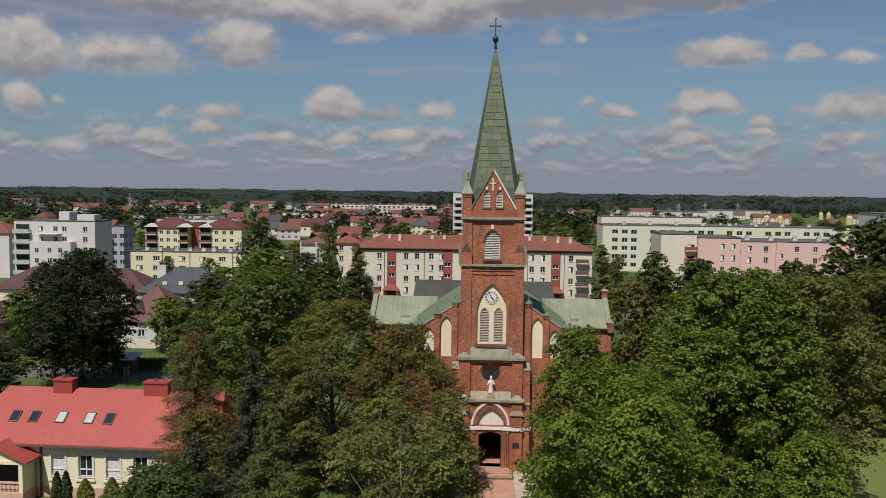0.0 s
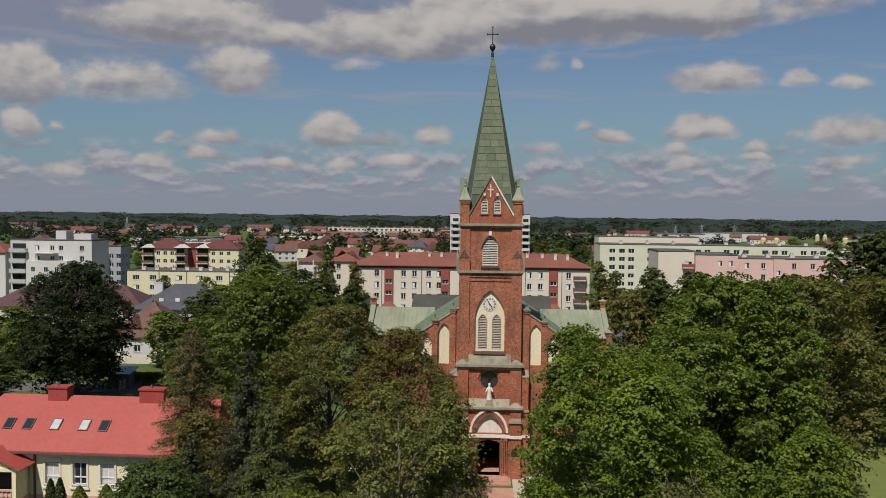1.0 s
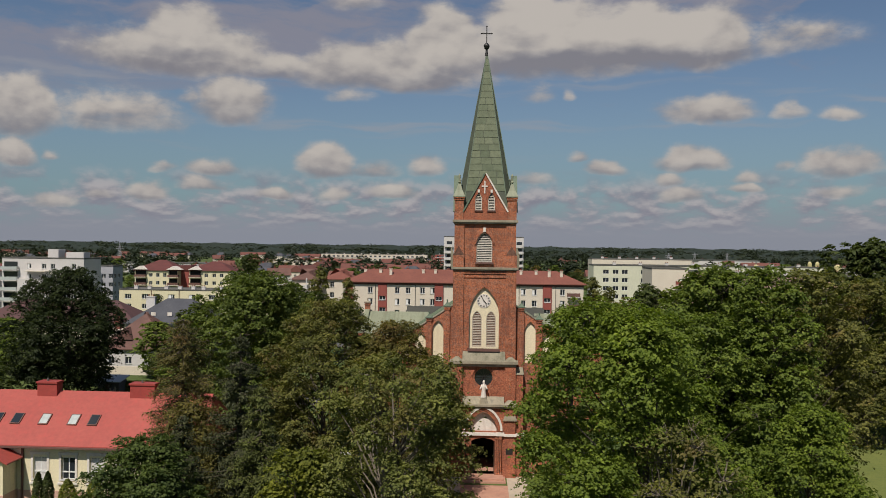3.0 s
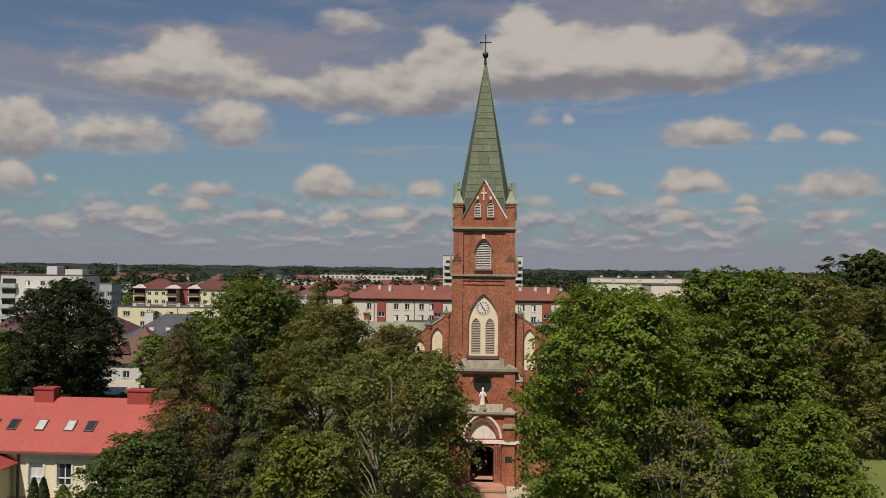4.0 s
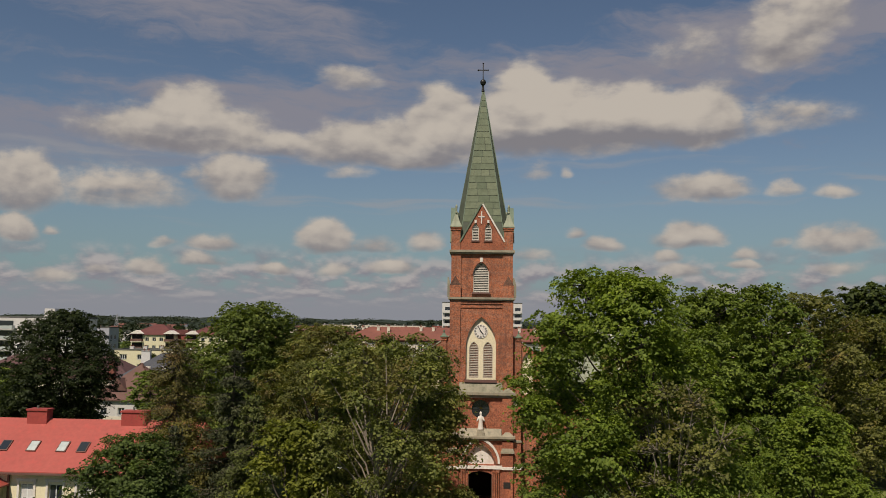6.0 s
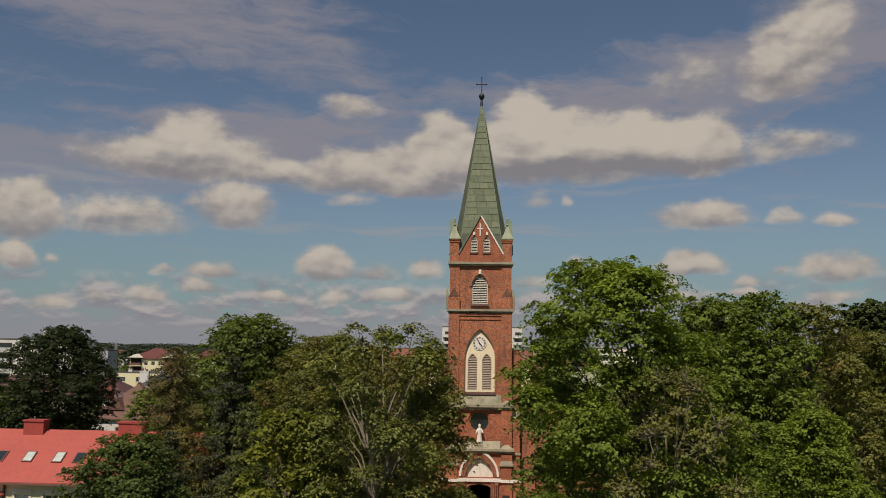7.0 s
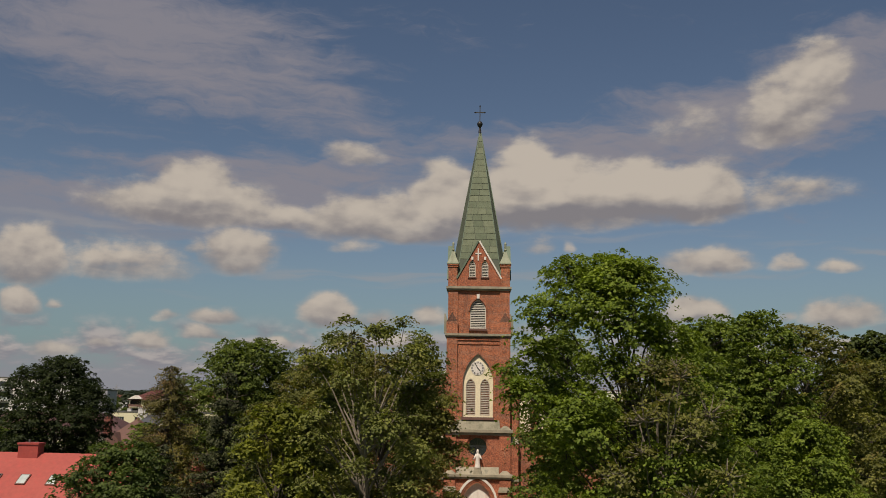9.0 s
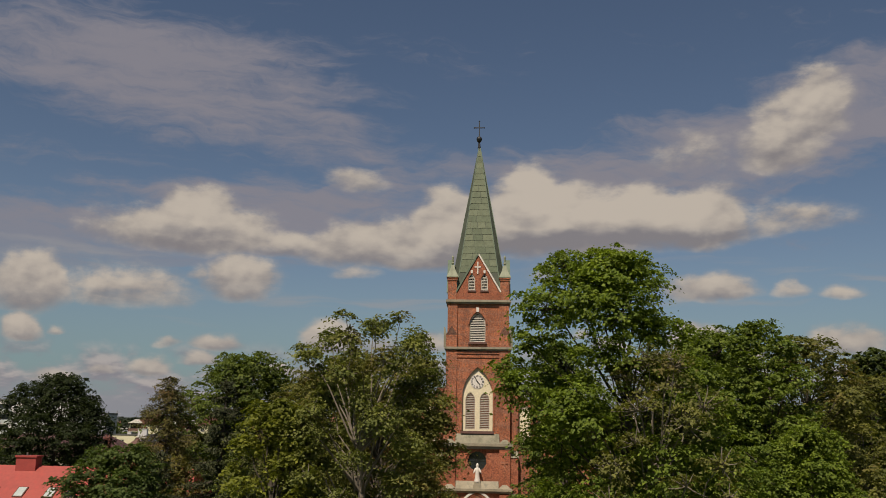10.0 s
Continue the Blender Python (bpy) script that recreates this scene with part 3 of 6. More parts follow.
def spire(parent):
    """The tall copper helm with courses of sheets."""
    zb, zt, half, cut = 25.0, 40.95, 2.78, 0.62
    bm = bmesh.new()

    def ring(z, grow=0.0):
        s = (zt - z) / (zt - zb)
        a, c = half * s + grow, cut * s
        return [(x - 0.05, y + 3.0, z) for x, y in ((-a + c, -a), (a - c, -a), (a, -a + c), (a, a - c), (a - c, a), (-a + c, a), (-a, a - c), (-a, -a + c))]

    hull(bm, [ring(zb), ring(zt - 0.25)])
    body = part("spire", bm, M_SPIRE, parent, "tall green copper spire in sheet courses")
    rng = random.Random(5)
    z = zb + 2.0
    while z < zt - 0.9:
        h = 0.66
        for side in range(4):
            s0, s1 = (zt - z) / (zt - zb), (zt - z - h) / (zt - zb)
            w0, w1 = 2 * (half - cut) * s0, 2 * (half - cut) * s1
            n = max(1, round(w0 / 0.95))
            shift = rng.uniform(-0.3, 0.3)
            cuts = [0.0] + [min(0.97, max(0.03, (i + shift) / n)) for i in range(1, n)] + [1.0]
            for c0, c1 in zip(cuts, cuts[1:]):
                lift = 0.012 + rng.random() * 0.025
                b = bmesh.new()
                g = 0.02
                q = [((c0 - 0.5) * w0 + g, -half * s0 - lift, z + g), ((c1 - 0.5) * w0 - g, -half * s0 - lift, z + g),
                     ((c1 - 0.5) * w1 - g, -half * s1 - 0.012, z + h - g), ((c0 - 0.5) * w1 + g, -half * s1 - 0.012, z + h - g)]
                hull(b, [q, [(x, y + 0.03, zz) for x, y, zz in q]])
                part("copper_sheet", b, M_SHEET, body, at=Matrix.Translation((0, 3, 0)) @ Matrix.Rotation(math.pi / 2 * side, 4, "Z"))
        z += h
    for sx, sy in ((-1, -1), (1, -1), (1, 1), (-1, 1)):
        for e in (0, 1):
            b = bmesh.new()
            p0 = (sx * (half - (cut if e else 0)), sy * (half - (0 if e else cut)))
            hull(b, [[(p0[0] * s * 1.0 + dx, 3 + p0[1] * s + dy, zb + (zt - zb) * (1 - s)) for dx, dy in ((-0.035, -0.035), (0.035, -0.035), (0.035, 0.035), (-0.035, 0.035))] for s in (1.0, 0.03)])
            part("ridge_roll", b, M_COPPER, body)
    bm = bmesh.new()
    lathe(bm, -0.05, 3, [(r, z + 0.72) for r, z in ((0.16, 39.8), (0.1, 40.3), (0.12, 40.42), (0.22, 40.52), (0.29, 40.7), (0.29, 40.8), (0.22, 40.96), (0.08, 41.06))], 16)
    part("ball", bm, M_IRON, body, "dark metal ball")
    bm = boxes((-0.095, -0.005, 2.955, 3.045, 41.77, 43.42), (-0.55, 0.45, 2.96, 3.04, 42.68, 42.77))
    for x, z in ((-0.55, 42.725), (0.45, 42.725), (-0.05, 43.42)):
        lathe(bm, x, 3, [(0.02, z - 0.09), (0.09, z), (0.02, z + 0.09)], 8)
    part("cross", bm, M_IRON, body, "dark iron cross")


def sheet_material():
    k = Mat("copper_sheet", 0.66, 0.0, 0.4)
    o = k.node("ShaderNodeObjectInfo")
    base = k.ramp(o.outputs["Random"], 0.0, 1.0, (0.10, 0.125, 0.072), (0.15, 0.17, 0.102))
    v = k.coords()
    base = k.mix(0.6, base, k.ramp(k.noise(v, 2.2, 6.0), 0.3, 0.7, (0.6, 0.62, 0.55), (1.15, 1.15, 1.15)), "MULTIPLY")
    base = k.mix(k.ramp(k.noise(k.coords((1, 1, 0.3)), 3.0, 5.0), 0.62, 0.75, (0, 0, 0), (0.7, 0.7, 0.7)), base, (0.09, 0.085, 0.05))
    k.color(base)
    k.bump(k.noise(v, 5.0, 4.0), 0.3, 0.03)
    return k.m


M_SHEET = sheet_material()
M_SPIRE = surface("dark_copper_seams", (0.05, 0.06, 0.04), (0.085, 0.10, 0.065), 0.7, 0.0, 0.5, 6.0, (0.04, 0.045, 0.03), True)


def pinnacle(parent, x, y, w, z0, zc, zt, cap=M_COPPER_PALE, brickwork=M_BRICK):
    """A brick turret with a copper cap and finial."""
    bm = boxes((x - w, x + w, y - w, y + w, z0, zc - 0.12), (x - w - 0.07, x + w + 0.07, y - w - 0.07, y + w + 0.07, zc - 0.30, zc - 0.2),
               (x - w - 0.1, x + w + 0.1, y - w - 0.1, y + w + 0.1, zc - 0.12, zc))
    p = part("pinnacle", bm, brickwork, parent)
    g = w + 0.14
    h = (zt - zc) * 0.56
    bm = bmesh.new()
    hull(bm, [[(x + sx * r, y + sy * r, z) for sx, sy in ((-1, -1), (1, -1), (1, 1), (-1, 1))] for r, z in ((g, zc), (g, zc + 0.08), (g * 0.55, zc + h * 0.5), (0.12, zc + h))])
    part("cap", bm, cap, p, "pale green copper cap")
    bm = bmesh.new()
    r = w * 0.36
    lathe(bm, x, y, [(0.06, zc + h - 0.05), (0.06, zc + h + 0.1), (r, zc + h + 0.16), (r, zc + h + 0.22), (0.07, zc + h + 0.3), (r * 0.8, zt - 0.18), (r * 0.5, zt - 0.1), (0.03, zt)], 8, math.pi / 8)
    part("finial", bm, cap, p)


def slope_roof(parent, quad, n, material, name="roof", seam=0.05):
    """A sheet-metal roof plane given by eave a, eave b, ridge b, ridge a, in n strips with standing seams."""
    a, b, c, d = [Vector(p) for p in quad]
    up = (b - a).cross(d - a).normalized()
    if up.z < 0:
        up = -up
    bm = bmesh.new()
    hull(bm, [[a - up * 0.12, b - up * 0.12, c - up * 0.12, d - up * 0.12], [a, b, c, d]])
    roof = part(name, bm, material, parent)
    for i in range(n):
        s, e = (i + 0.04) / n, (i + 0.96) / n
        q = [a.lerp(b, s), a.lerp(b, e), d.lerp(c, e), d.lerp(c, s)]
        bm = bmesh.new()
        hull(bm, [[p + up * 0.006 for p in q], [p + up * 0.022 for p in q]])
        m0, m1 = a.lerp(b, i / n), d.lerp(c, i / n)
        w = (b - a).normalized() * 0.018
        hull(bm, [[m - w, m + w, m + w + up * seam, m - w + up * seam] for m in (m0, m1)])
        part("roof_strip", bm, material, roof)
    return roof


def church():
    ch = thing("church", pose(CX, 0, 0), "red brick church with a green copper spire and clock tower", "church")
    H = 2.95
    # lower tower with the rose window
    part("lower_tower", boxes((-H, H, 0.05, 6.0, 4.0, 10.35)), M_BRICK_RED, ch)
    part("lower_tower", boxes((-H, -1.3, 0.05, 6.0, 0, 4.0)), M_BRICK_RED, ch)
    part("lower_tower", boxes((1.3, H, 0.05, 6.0, 0, 4.0)), M_BRICK_RED, ch)
    bm = bmesh.new()
    plate(bm, [(-2.0, 6.4), (2.0, 6.4), (2.0, 10.35), (-2.0, 10.35)], [circle(0, 9.25, 1.08)], -0.42, 0.05)
    part("rose_wall", bm, M_BRICK_RED, ch)
    bm = bmesh.new()
    plate(bm, circle(0, 9.25, 1.08), [circle(0, 9.25, 0.94)], -0.30, -0.1)
    plate(bm, circle(0, 9.25, 0.94), [circle(0, 9.25, 0.85)], -0.22, -0.05)
    rose = part("rose_window", bm, M_BRICK, ch, "deep round brick window")
    bm = bmesh.new()
    prism(bm, circle(0, 9.25, 1.07), -0.02, 0.03)
    part("pane", bm, M_GLASS, rose, "dark leaded glass")
    bm = bmesh.new()
    for i in range(6):
        a = math.pi * i / 6
        dx, dz = math.cos(a), math.sin(a)
        hull(bm, [[(s * 0.9 * dx - 0.02 * dz, y, 9.25 + s * 0.9 * dz + 0.02 * dx) for s, y in ((-1, -0.06), (1, -0.06), (1, -0.025), (-1, -0.025))],
                  [(s * 0.9 * dx + 0.02 * dz, y, 9.25 + s * 0.9 * dz - 0.02 * dx) for s, y in ((-1, -0.06), (1, -0.06), (1, -0.025), (-1, -0.025))]])
    part("tracery", bm, M_IRON, rose)
    # corner piers of the lower tower
    for s in (-1, 1):
        x0, x1 = sorted((s * 2.0, s * (H + 0.08)))
        bm = boxes((x0, x1, -0.62, 0.05, 6.5, 10.35), (x0, x1, -1.15, 0.05, 0, 6.4))
        box(bm, x0 - 0.06, x1 + 0.06, -1.24, 0.05, 0, 0.85)
        pier = part("corner_pier", bm, M_BRICK_RED, ch)
        bm = boxes((x0 - 0.12, x1 + 0.12, -1.3, 0.04, 5.35, 5.5))
        hull(bm, [[(x0 - 0.08, -1.24, 5.5), (x1 + 0.08, -1.24, 5.5), (x1 + 0.08, 0.0, 5.5), (x0 - 0.08, 0.0, 5.5)], [(x0, -1.17, 5.8), (x1, -1.17, 5.8), (x1, 0.0, 5.8), (x0, 0.0, 5.8)]])
        part("weathering", bm, M_STONE, pier)
        bm = bmesh.new()
        xc = (x0 + x1) / 2
        hull(bm, [[(x0 - 0.05, -1.22, 6.88), (x1 + 0.05, -1.22, 6.88), (x1 + 0.05, -0.6, 6.88), (x0 - 0.05, -0.6, 6.88)], [(xc - 0.2, -0.75, 7.2), (xc + 0.2, -0.75, 7.2), (xc + 0.2, -0.63, 7.2), (xc - 0.2, -0.63, 7.2)]])
        part("pier_cap", bm, M_STONE, pier, "weathered stone pyramid cap")
        # stepped side buttress, set back
        x2, x3 = sorted((s * (H + 0.08), s * 3.75))
        bm = boxes((x2, x3, -0.35, 0.9, 0, 9.6), (x2, x3, -0.75, 0.9, 0, 6.3))
        butt = part("side_buttress", bm, M_BRICK_RED, ch)
        part("weathering", boxes((x2 - 0.05, x3 + 0.06, -0.84, 0.9, 6.3, 6.45)), M_MOSSY, butt)
        bm = bmesh.new()
        hull(bm, [[(x2 - 0.03, -0.42, 9.6), (x3 + 0.05, -0.42, 9.6), (x3 + 0.05, 0.9, 9.6), (x2 - 0.03, 0.9, 9.6)], [(x2, 0.2, 10.2), (x3, 0.2, 10.2), (x3, 0.9, 10.2), (x2, 0.9, 10.2)]])
        part("weathering", bm, M_MOSSY, butt)
    # recessed brick crosses beside the rose
    for x in (-2.5, 2.5):
        bm = boxes((x - 0.07, x + 0.07, -0.66, -0.62, 7.9, 9.9), (x - 0.32, x + 0.32, -0.659, -0.62, 9.05, 9.2))
        part("brick_cross", bm, M_BRICK, ch)
    # portal
    bm = bmesh.new()
    door = [(-1.12, 0.3), (1.12, 0.3), (1.12, 3.35), (0.75, 3.58), (0, 3.68), (-0.75, 3.58), (-1.12, 3.35)]
    tym = lancet(0, 1.28, 4.28, 4.45, 6.15)
    plate(bm, [(-2.0, 0), (2.0, 0), (2.0, 6.55), (-2.0, 6.55)], [door, tym], -0.98, 0.0)
    porch = part("portal", bm, M_BRICK_RED, ch, "red brick portal with a pointed arch")
    bm = bmesh.new()
    prism(bm, lancet(0, 1.3, 4.2, 4.45, 6.17), -0.62, -0.5)
    part("tympanum", bm, M_TRIM, porch, "white plastered tympanum")
    for grow, w, y0, mat in ((0.0, 0.16, -1.06, M_BRICK), (0.17, 0.16, -1.12, M_BRICK_RED), (0.35, 0.2, -1.2, M_TRIM)):
        bm = bmesh.new()
        rim(bm, lancet(0, 1.28 + grow, 4.3, 4.4, 6.15 + grow * 1.15, 10)[2:], w, y0, -0.95)
        part("archivolt", bm, mat, porch)
    bm = boxes((-2.0, -1.25, -1.26, -0.9, 3.92, 4.22), (1.25, 2.0, -1.26, -0.9, 3.92, 4.22), (-1.25, 1.25, -1.16, -0.9, 3.92, 4.2))
    for s in (-1, 1):
        x0, x1 = sorted((s * 2.0, s * (H + 0.2)))
        box(bm, x0, x1, -1.3, -0.1, 3.88, 4.12)
        x0, x1 = sorted((s * (H + 0.2), s * 3.9))
        box(bm, x0, x1, -0.86, 0.3, 3.88, 4.12)
    part("string_course", bm, M_TRIM, porch, "cream painted string course")
    for s in (-1, 1):
        x0, x1 = sorted((s * 1.1, s * 1.04))
        part("door_leaf", boxes((x0, x1, -0.9, -0.1, 0.3, 3.3)), M_DOOR, porch, "open dark wooden door leaf")
    # end wall coloured near-black for the shade deep in the doorway
    bm = boxes((-1.3, 1.3, 5.0, 5.2, 0.0, 4.0))
    part("vestibule_shade_wall", bm, M_SHADE_BLACK, porch)
    for s in (-1, 1):
        bm = bmesh.new()
        for i in range(4):
            lathe(bm, s * (1.22 + 0.16 * i), -0.99 - 0.06 * i, [(0.10, 0.1), (0.10, 0.35), (0.06, 0.45), (0.06, 3.5), (0.1, 3.62), (0.1, 3.9)], 8)
        part("jamb_shafts", bm, M_BRICK, porch)
    bm = boxes((-1.9, 2.1, -3.2, -1.2, 0, 0.14), (-1.7, 1.9, -2.7, -1.2, 0.14, 0.28), (-1.12, 1.12, -1.2, 5.0, 0, 0.3))
    part("door_steps", bm, M_PAVERED, porch, "broad worn stone steps")
    part("plaque", boxes((2.16, 2.8, -1.19, -1.15, 2.2, 2.75)), M_IRON, porch, "small dark plaque")
    # cornice over the portal, and the ledge that carries the statue
    bm = boxes((-H - 0.15, H + 0.15, -1.25, 0.05, 6.5, 6.68), (-H - 0.25, H + 0.25, -1.38, 0.05, 6.68, 6.88))
    part("cornice", bm, M_STONE, ch)
    bm = bmesh.new()
    hull(bm, [[(-1.95, -1.1, 6.88), (1.95, -1.1, 6.88), (1.95, -0.4, 6.88), (-1.95, -0.4, 6.88)], [(-1.95, -0.55, 7.5), (1.95, -0.55, 7.5), (1.95, -0.4, 7.5), (-1.95, -0.4, 7.5)]])
    part("ledge", bm, M_STONE, ch, "mossy sloping stone ledge")
    part("pedestal", boxes((-0.36, 0.36, -1.12, -0.45, 6.88, 7.25), (-0.3, 0.3, -1.05, -0.45, 7.25, 7.42)), M_STONE, ch)
    # cornice under the clock stage with its slope
    bm = boxes((-H - 0.12, H + 0.12, -0.68, 6.1, 10.35, 10.6), (-H - 0.28, H + 0.28, -0.85, 6.25, 10.6, 10.85))
    part("cornice", bm, M_STONE, ch)
    bm = bmesh.new()
    hull(bm, [[(-2.05, -0.78, 10.85), (2.05, -0.78, 10.85), (2.05, 0.2, 10.85), (-2.05, 0.2, 10.85)], [(-2.0, -0.05, 11.7), (2.0, -0.05, 11.7), (2.0, 0.2, 11.7), (-2.0, 0.2, 11.7)]])
    part("weathering", bm, M_MOSSY, ch)
    for s in (-1, 1):
        bm = bmesh.new()
        x0, x1 = sorted((s * 1.95, s * (H + 0.2)))
        xc = (x0 + x1) / 2
        hull(bm, [[(x0, -0.8, 10.85), (x1, -0.8, 10.85), (x1, 0.1, 10.85), (x0, 0.1, 10.85)], [(xc - 0.15, -0.2, 11.2), (xc + 0.15, -0.2, 11.2), (xc + 0.15, 0.1, 11.2), (xc - 0.15, 0.1, 11.2)]])
        part("pier_cap", bm, M_MOSSY, ch)
    # clock stage
    part("clock_stage", boxes((-H, H, 0.45, 5.9, 10.85, 19.4)), M_BRICK, ch)
    bm = bmesh.new()
    plate(bm, [(-2.02, 10.85), (2.02, 10.85), (2.02, 19.35), (-2.02, 19.35)], [lancet(-0.02, 1.42, 11.95, 15.1, 17.85, 10)], 0.05, 0.45)
    part("clock_wall", bm, M_BRICK, ch)
    for s in (-1, 1):
        x0, x1 = sorted((s * 2.0, s * (H + 0.06)))
        for y0, y1 in ((-0.08, 1.1), (4.9, 6.08)):
            part("corner_pilaster", boxes((x0, x1, y0, y1, 10.85, 19.4)), M_BRICK, ch)
        part("corbel_course", boxes((-2.0, 2.0, -0.03, 0.06, 18.72, 18.86)) if s < 0 else boxes((-2.0, 2.0, -0.05, 0.06, 19.1, 19.34)), M_BRICK, ch)
    bm = bmesh.new()
    rim(bm, lancet(-0.02, 1.42, 12.0, 15.1, 17.85, 10)[1:] + [(-1.44, 12.0)], 0.16, -0.03, 0.2)
    part("hood_mould", bm, M_BRICK, ch)
    bm = bmesh.new()
    la, lb = lancet(-0.69, 0.46, 12.1, 14.75, 15.52), lancet(0.65, 0.46, 12.1, 14.75, 15.52)
    plate(bm, lancet(-0.02, 1.42, 11.95, 15.1, 17.85, 10), [la, lb], 0.24, 0.44)
    panel = part("plaster_panel", bm, M_PLASTER, ch, "cream plastered pointed panel")
    louvre(panel, "louvre_window", -0.69, 0.46, 12.1, 14.75, 15.52, 0.28, 0.16, "tall pointed louvred window", M_MIDSLAT)
    louvre(panel, "louvre_window", 0.65, 0.46, 12.1, 14.75, 15.52, 0.28, 0.16, "tall pointed louvred window", M_MIDSLAT)
    part("sill", boxes((-1.55, 1.5, -0.25, 0.3, 11.72, 11.95)), M_BROWNROOF, ch, "dark sheet-metal sill")
    # clock
    bm = bmesh.new()
    prism(bm, circle(0, 0, 0.66, 36), 0.0, 0.05)
    clock = part("clock", bm, M_TRIM, ch, "white round clock face", at=pose(-0.05, 0.19, 16.5))
    for i in range(12):
        a = math.tau * i / 12
        c, s = math.cos(a), math.sin(a)
        bm = bmesh.new()
        for off in ((-0.05, 0.0, 0.05) if i % 3 else (-0.075, -0.025, 0.025, 0.075)):
            hull(bm, [[(r * c - (off + w) * s, y, r * s + (off + w) * c) for r, y in ((0.44, -0.012), (0.61, -0.012), (0.61, 0.01), (0.44, 0.01))] for w in (-0.013, 0.013)])
        part("numeral", bm, M_IRON, clock, "black numeral as bars")
    for ang, ln, w in ((math.radians(118), 0.54, 0.035), (math.radians(-48), 0.38, 0.045)):
        bm = boxes((-0.1, ln, -0.04, -0.022, -w, w))
        part("pointer", bm, M_IRON, clock, at=Matrix.Rotation(-ang, 4, "Y"))
    # cornice, belfry
    bm = boxes((-H - 0.12, H + 0.12, -0.16, 6.1, 19.4, 19.52), (-H - 0.24, H + 0.24, -0.28, 6.24, 19.52, 19.72))
    part("cornice", bm, M_STONE, ch)
    part("belfry", boxes((-H + 0.1, H - 0.1, 0.45, 5.9, 19.72, 23.9)), M_BRICK, ch)
    bw = lancet(-0.07, 0.76, 20.2, 21.9, 23.05)
    bm = bmesh.new()
    plate(bm, [(-2.02, 19.72), (2.02, 19.72), (2.02, 23.85), (-2.02, 23.85)], [bw], 0.1, 0.45)
    part("belfry_wall", bm, M_BRICK, ch)
    louvre(ch, "louvre_window", -0.07, 0.75, 20.2, 21.9, 23.02, 0.2, 0.165, "pointed belfry window with pale louvres", M_PALESLAT)
    bm = bmesh.new()
    rim(bm, lancet(-0.07, 0.78, 21.8, 21.9, 23.1, 9)[2:], 0.17, 0.0, 0.2)
    part("hood_mould", bm, M_BRICK, ch)
    part("keystone", boxes((-0.2, 0.06, -0.06, 0.12, 23.08, 23.5)), M_TRIM, ch, "white keystone")
    part("sill", boxes((-0.95, 0.81, -0.12, 0.2, 20.02, 20.2)), M_BROWNROOF, ch)
    for s in (-1, 1):
        x0, x1 = sorted((s * 2.0, s * (H - 0.02)))
        for y0, y1, f in ((-0.04, 1.0, 1), (5.0, 6.04, 0)):
            pil = part("corner_pilaster", boxes((x0, x1, y0, y1, 19.72, 23.9)), M_BRICK, ch)
            if f:
                xo = s * (H + 0.1)
                a, b = sorted((s * 1.98, xo))
                part("buttress_foot", boxes((a, b, -0.2, 0.9, 19.72, 20.85)), M_BRICK, pil)
                bm = bmesh.new()
                prism(bm, [(a, 20.85), (b, 20.85), ((a + b) / 2, 21.75)], -0.18, 0.2)
                part("gablet", bm, M_BRICK_DARK, pil)
                bm = bmesh.new()
                xs = s * (H + 0.02)
                a2, b2 = sorted((xs, s * (H + 0.32)))
                hull(bm, [[(a2, -0.1, 19.75), (b2, -0.1, 19.75), (b2, 0.9, 19.75), (a2, 0.9, 19.75)], [(a2, -0.1, 21.0), (b2, -0.1, 20.9), (b2, 0.9, 20.9), (a2, 0.9, 21.0)], [(a2, 0.0, 21.6), (a2 + 0.1, 0.0, 21.6), (a2 + 0.1, 0.8, 21.6), (a2, 0.8, 21.6)]])
                part("side_gablet", bm, M_MOSSY, pil)
    bm = boxes((-H - 0.04, H + 0.04, -0.14, 6.06, 23.85, 24.0), (-H - 0.16, H + 0.16, -0.28, 6.2, 24.0, 24.22))
    part("cornice", bm, M_STONE, ch)
    # gables on the four sides, corner pinnacles, spire
    for k in range(4):
        m = Matrix.Translation((0, 3, 0)) @ Matrix.Rotation(math.pi / 2 * k, 4, "Z") @ Matrix.Translation((0, -3, 0))
        bm = bmesh.new()
        holes = [lancet(x, 0.33, 25.15, 26.15, 26.8) for x in (-0.66, 0.56)] if k == 0 else []
        plate(bm, [(-2.08, 24.2), (2.08, 24.2), (2.08, 24.95), (-0.05, 28.6), (-2.08, 24.95)], holes, 0.0, 0.4)
        gab = part("gable", bm, M_BRICK_RED, ch, "red brick gable", at=m)
        for s in (-1, 1):
            e = Vector((s * 2.08, 0, 24.98))
            t = Vector((-0.05, 0, 28.62))
            d = (t - e).normalized()
            o = Vector((-d.z * s, 0, d.x * s)) * -0.14
            bm = bmesh.new()
            hull(bm, [[(p.x + q.x, y, p.z + q.z) for p, q, y in ((e, Vector(), -0.1), (e, o, -0.1), (e, o, 0.5), (e, Vector(), 0.5))],
                      [(p.x + q.x, y, p.z + q.z) for p, q, y in ((t, Vector(), -0.1), (t, o, -0.1), (t, o, 0.5), (t, Vector(), 0.5))]])
            part("coping", bm, M_TRIM if k == 0 and s > 0 else M_COPPER, gab, "pale coping along the gable" if k == 0 and s > 0 else "")
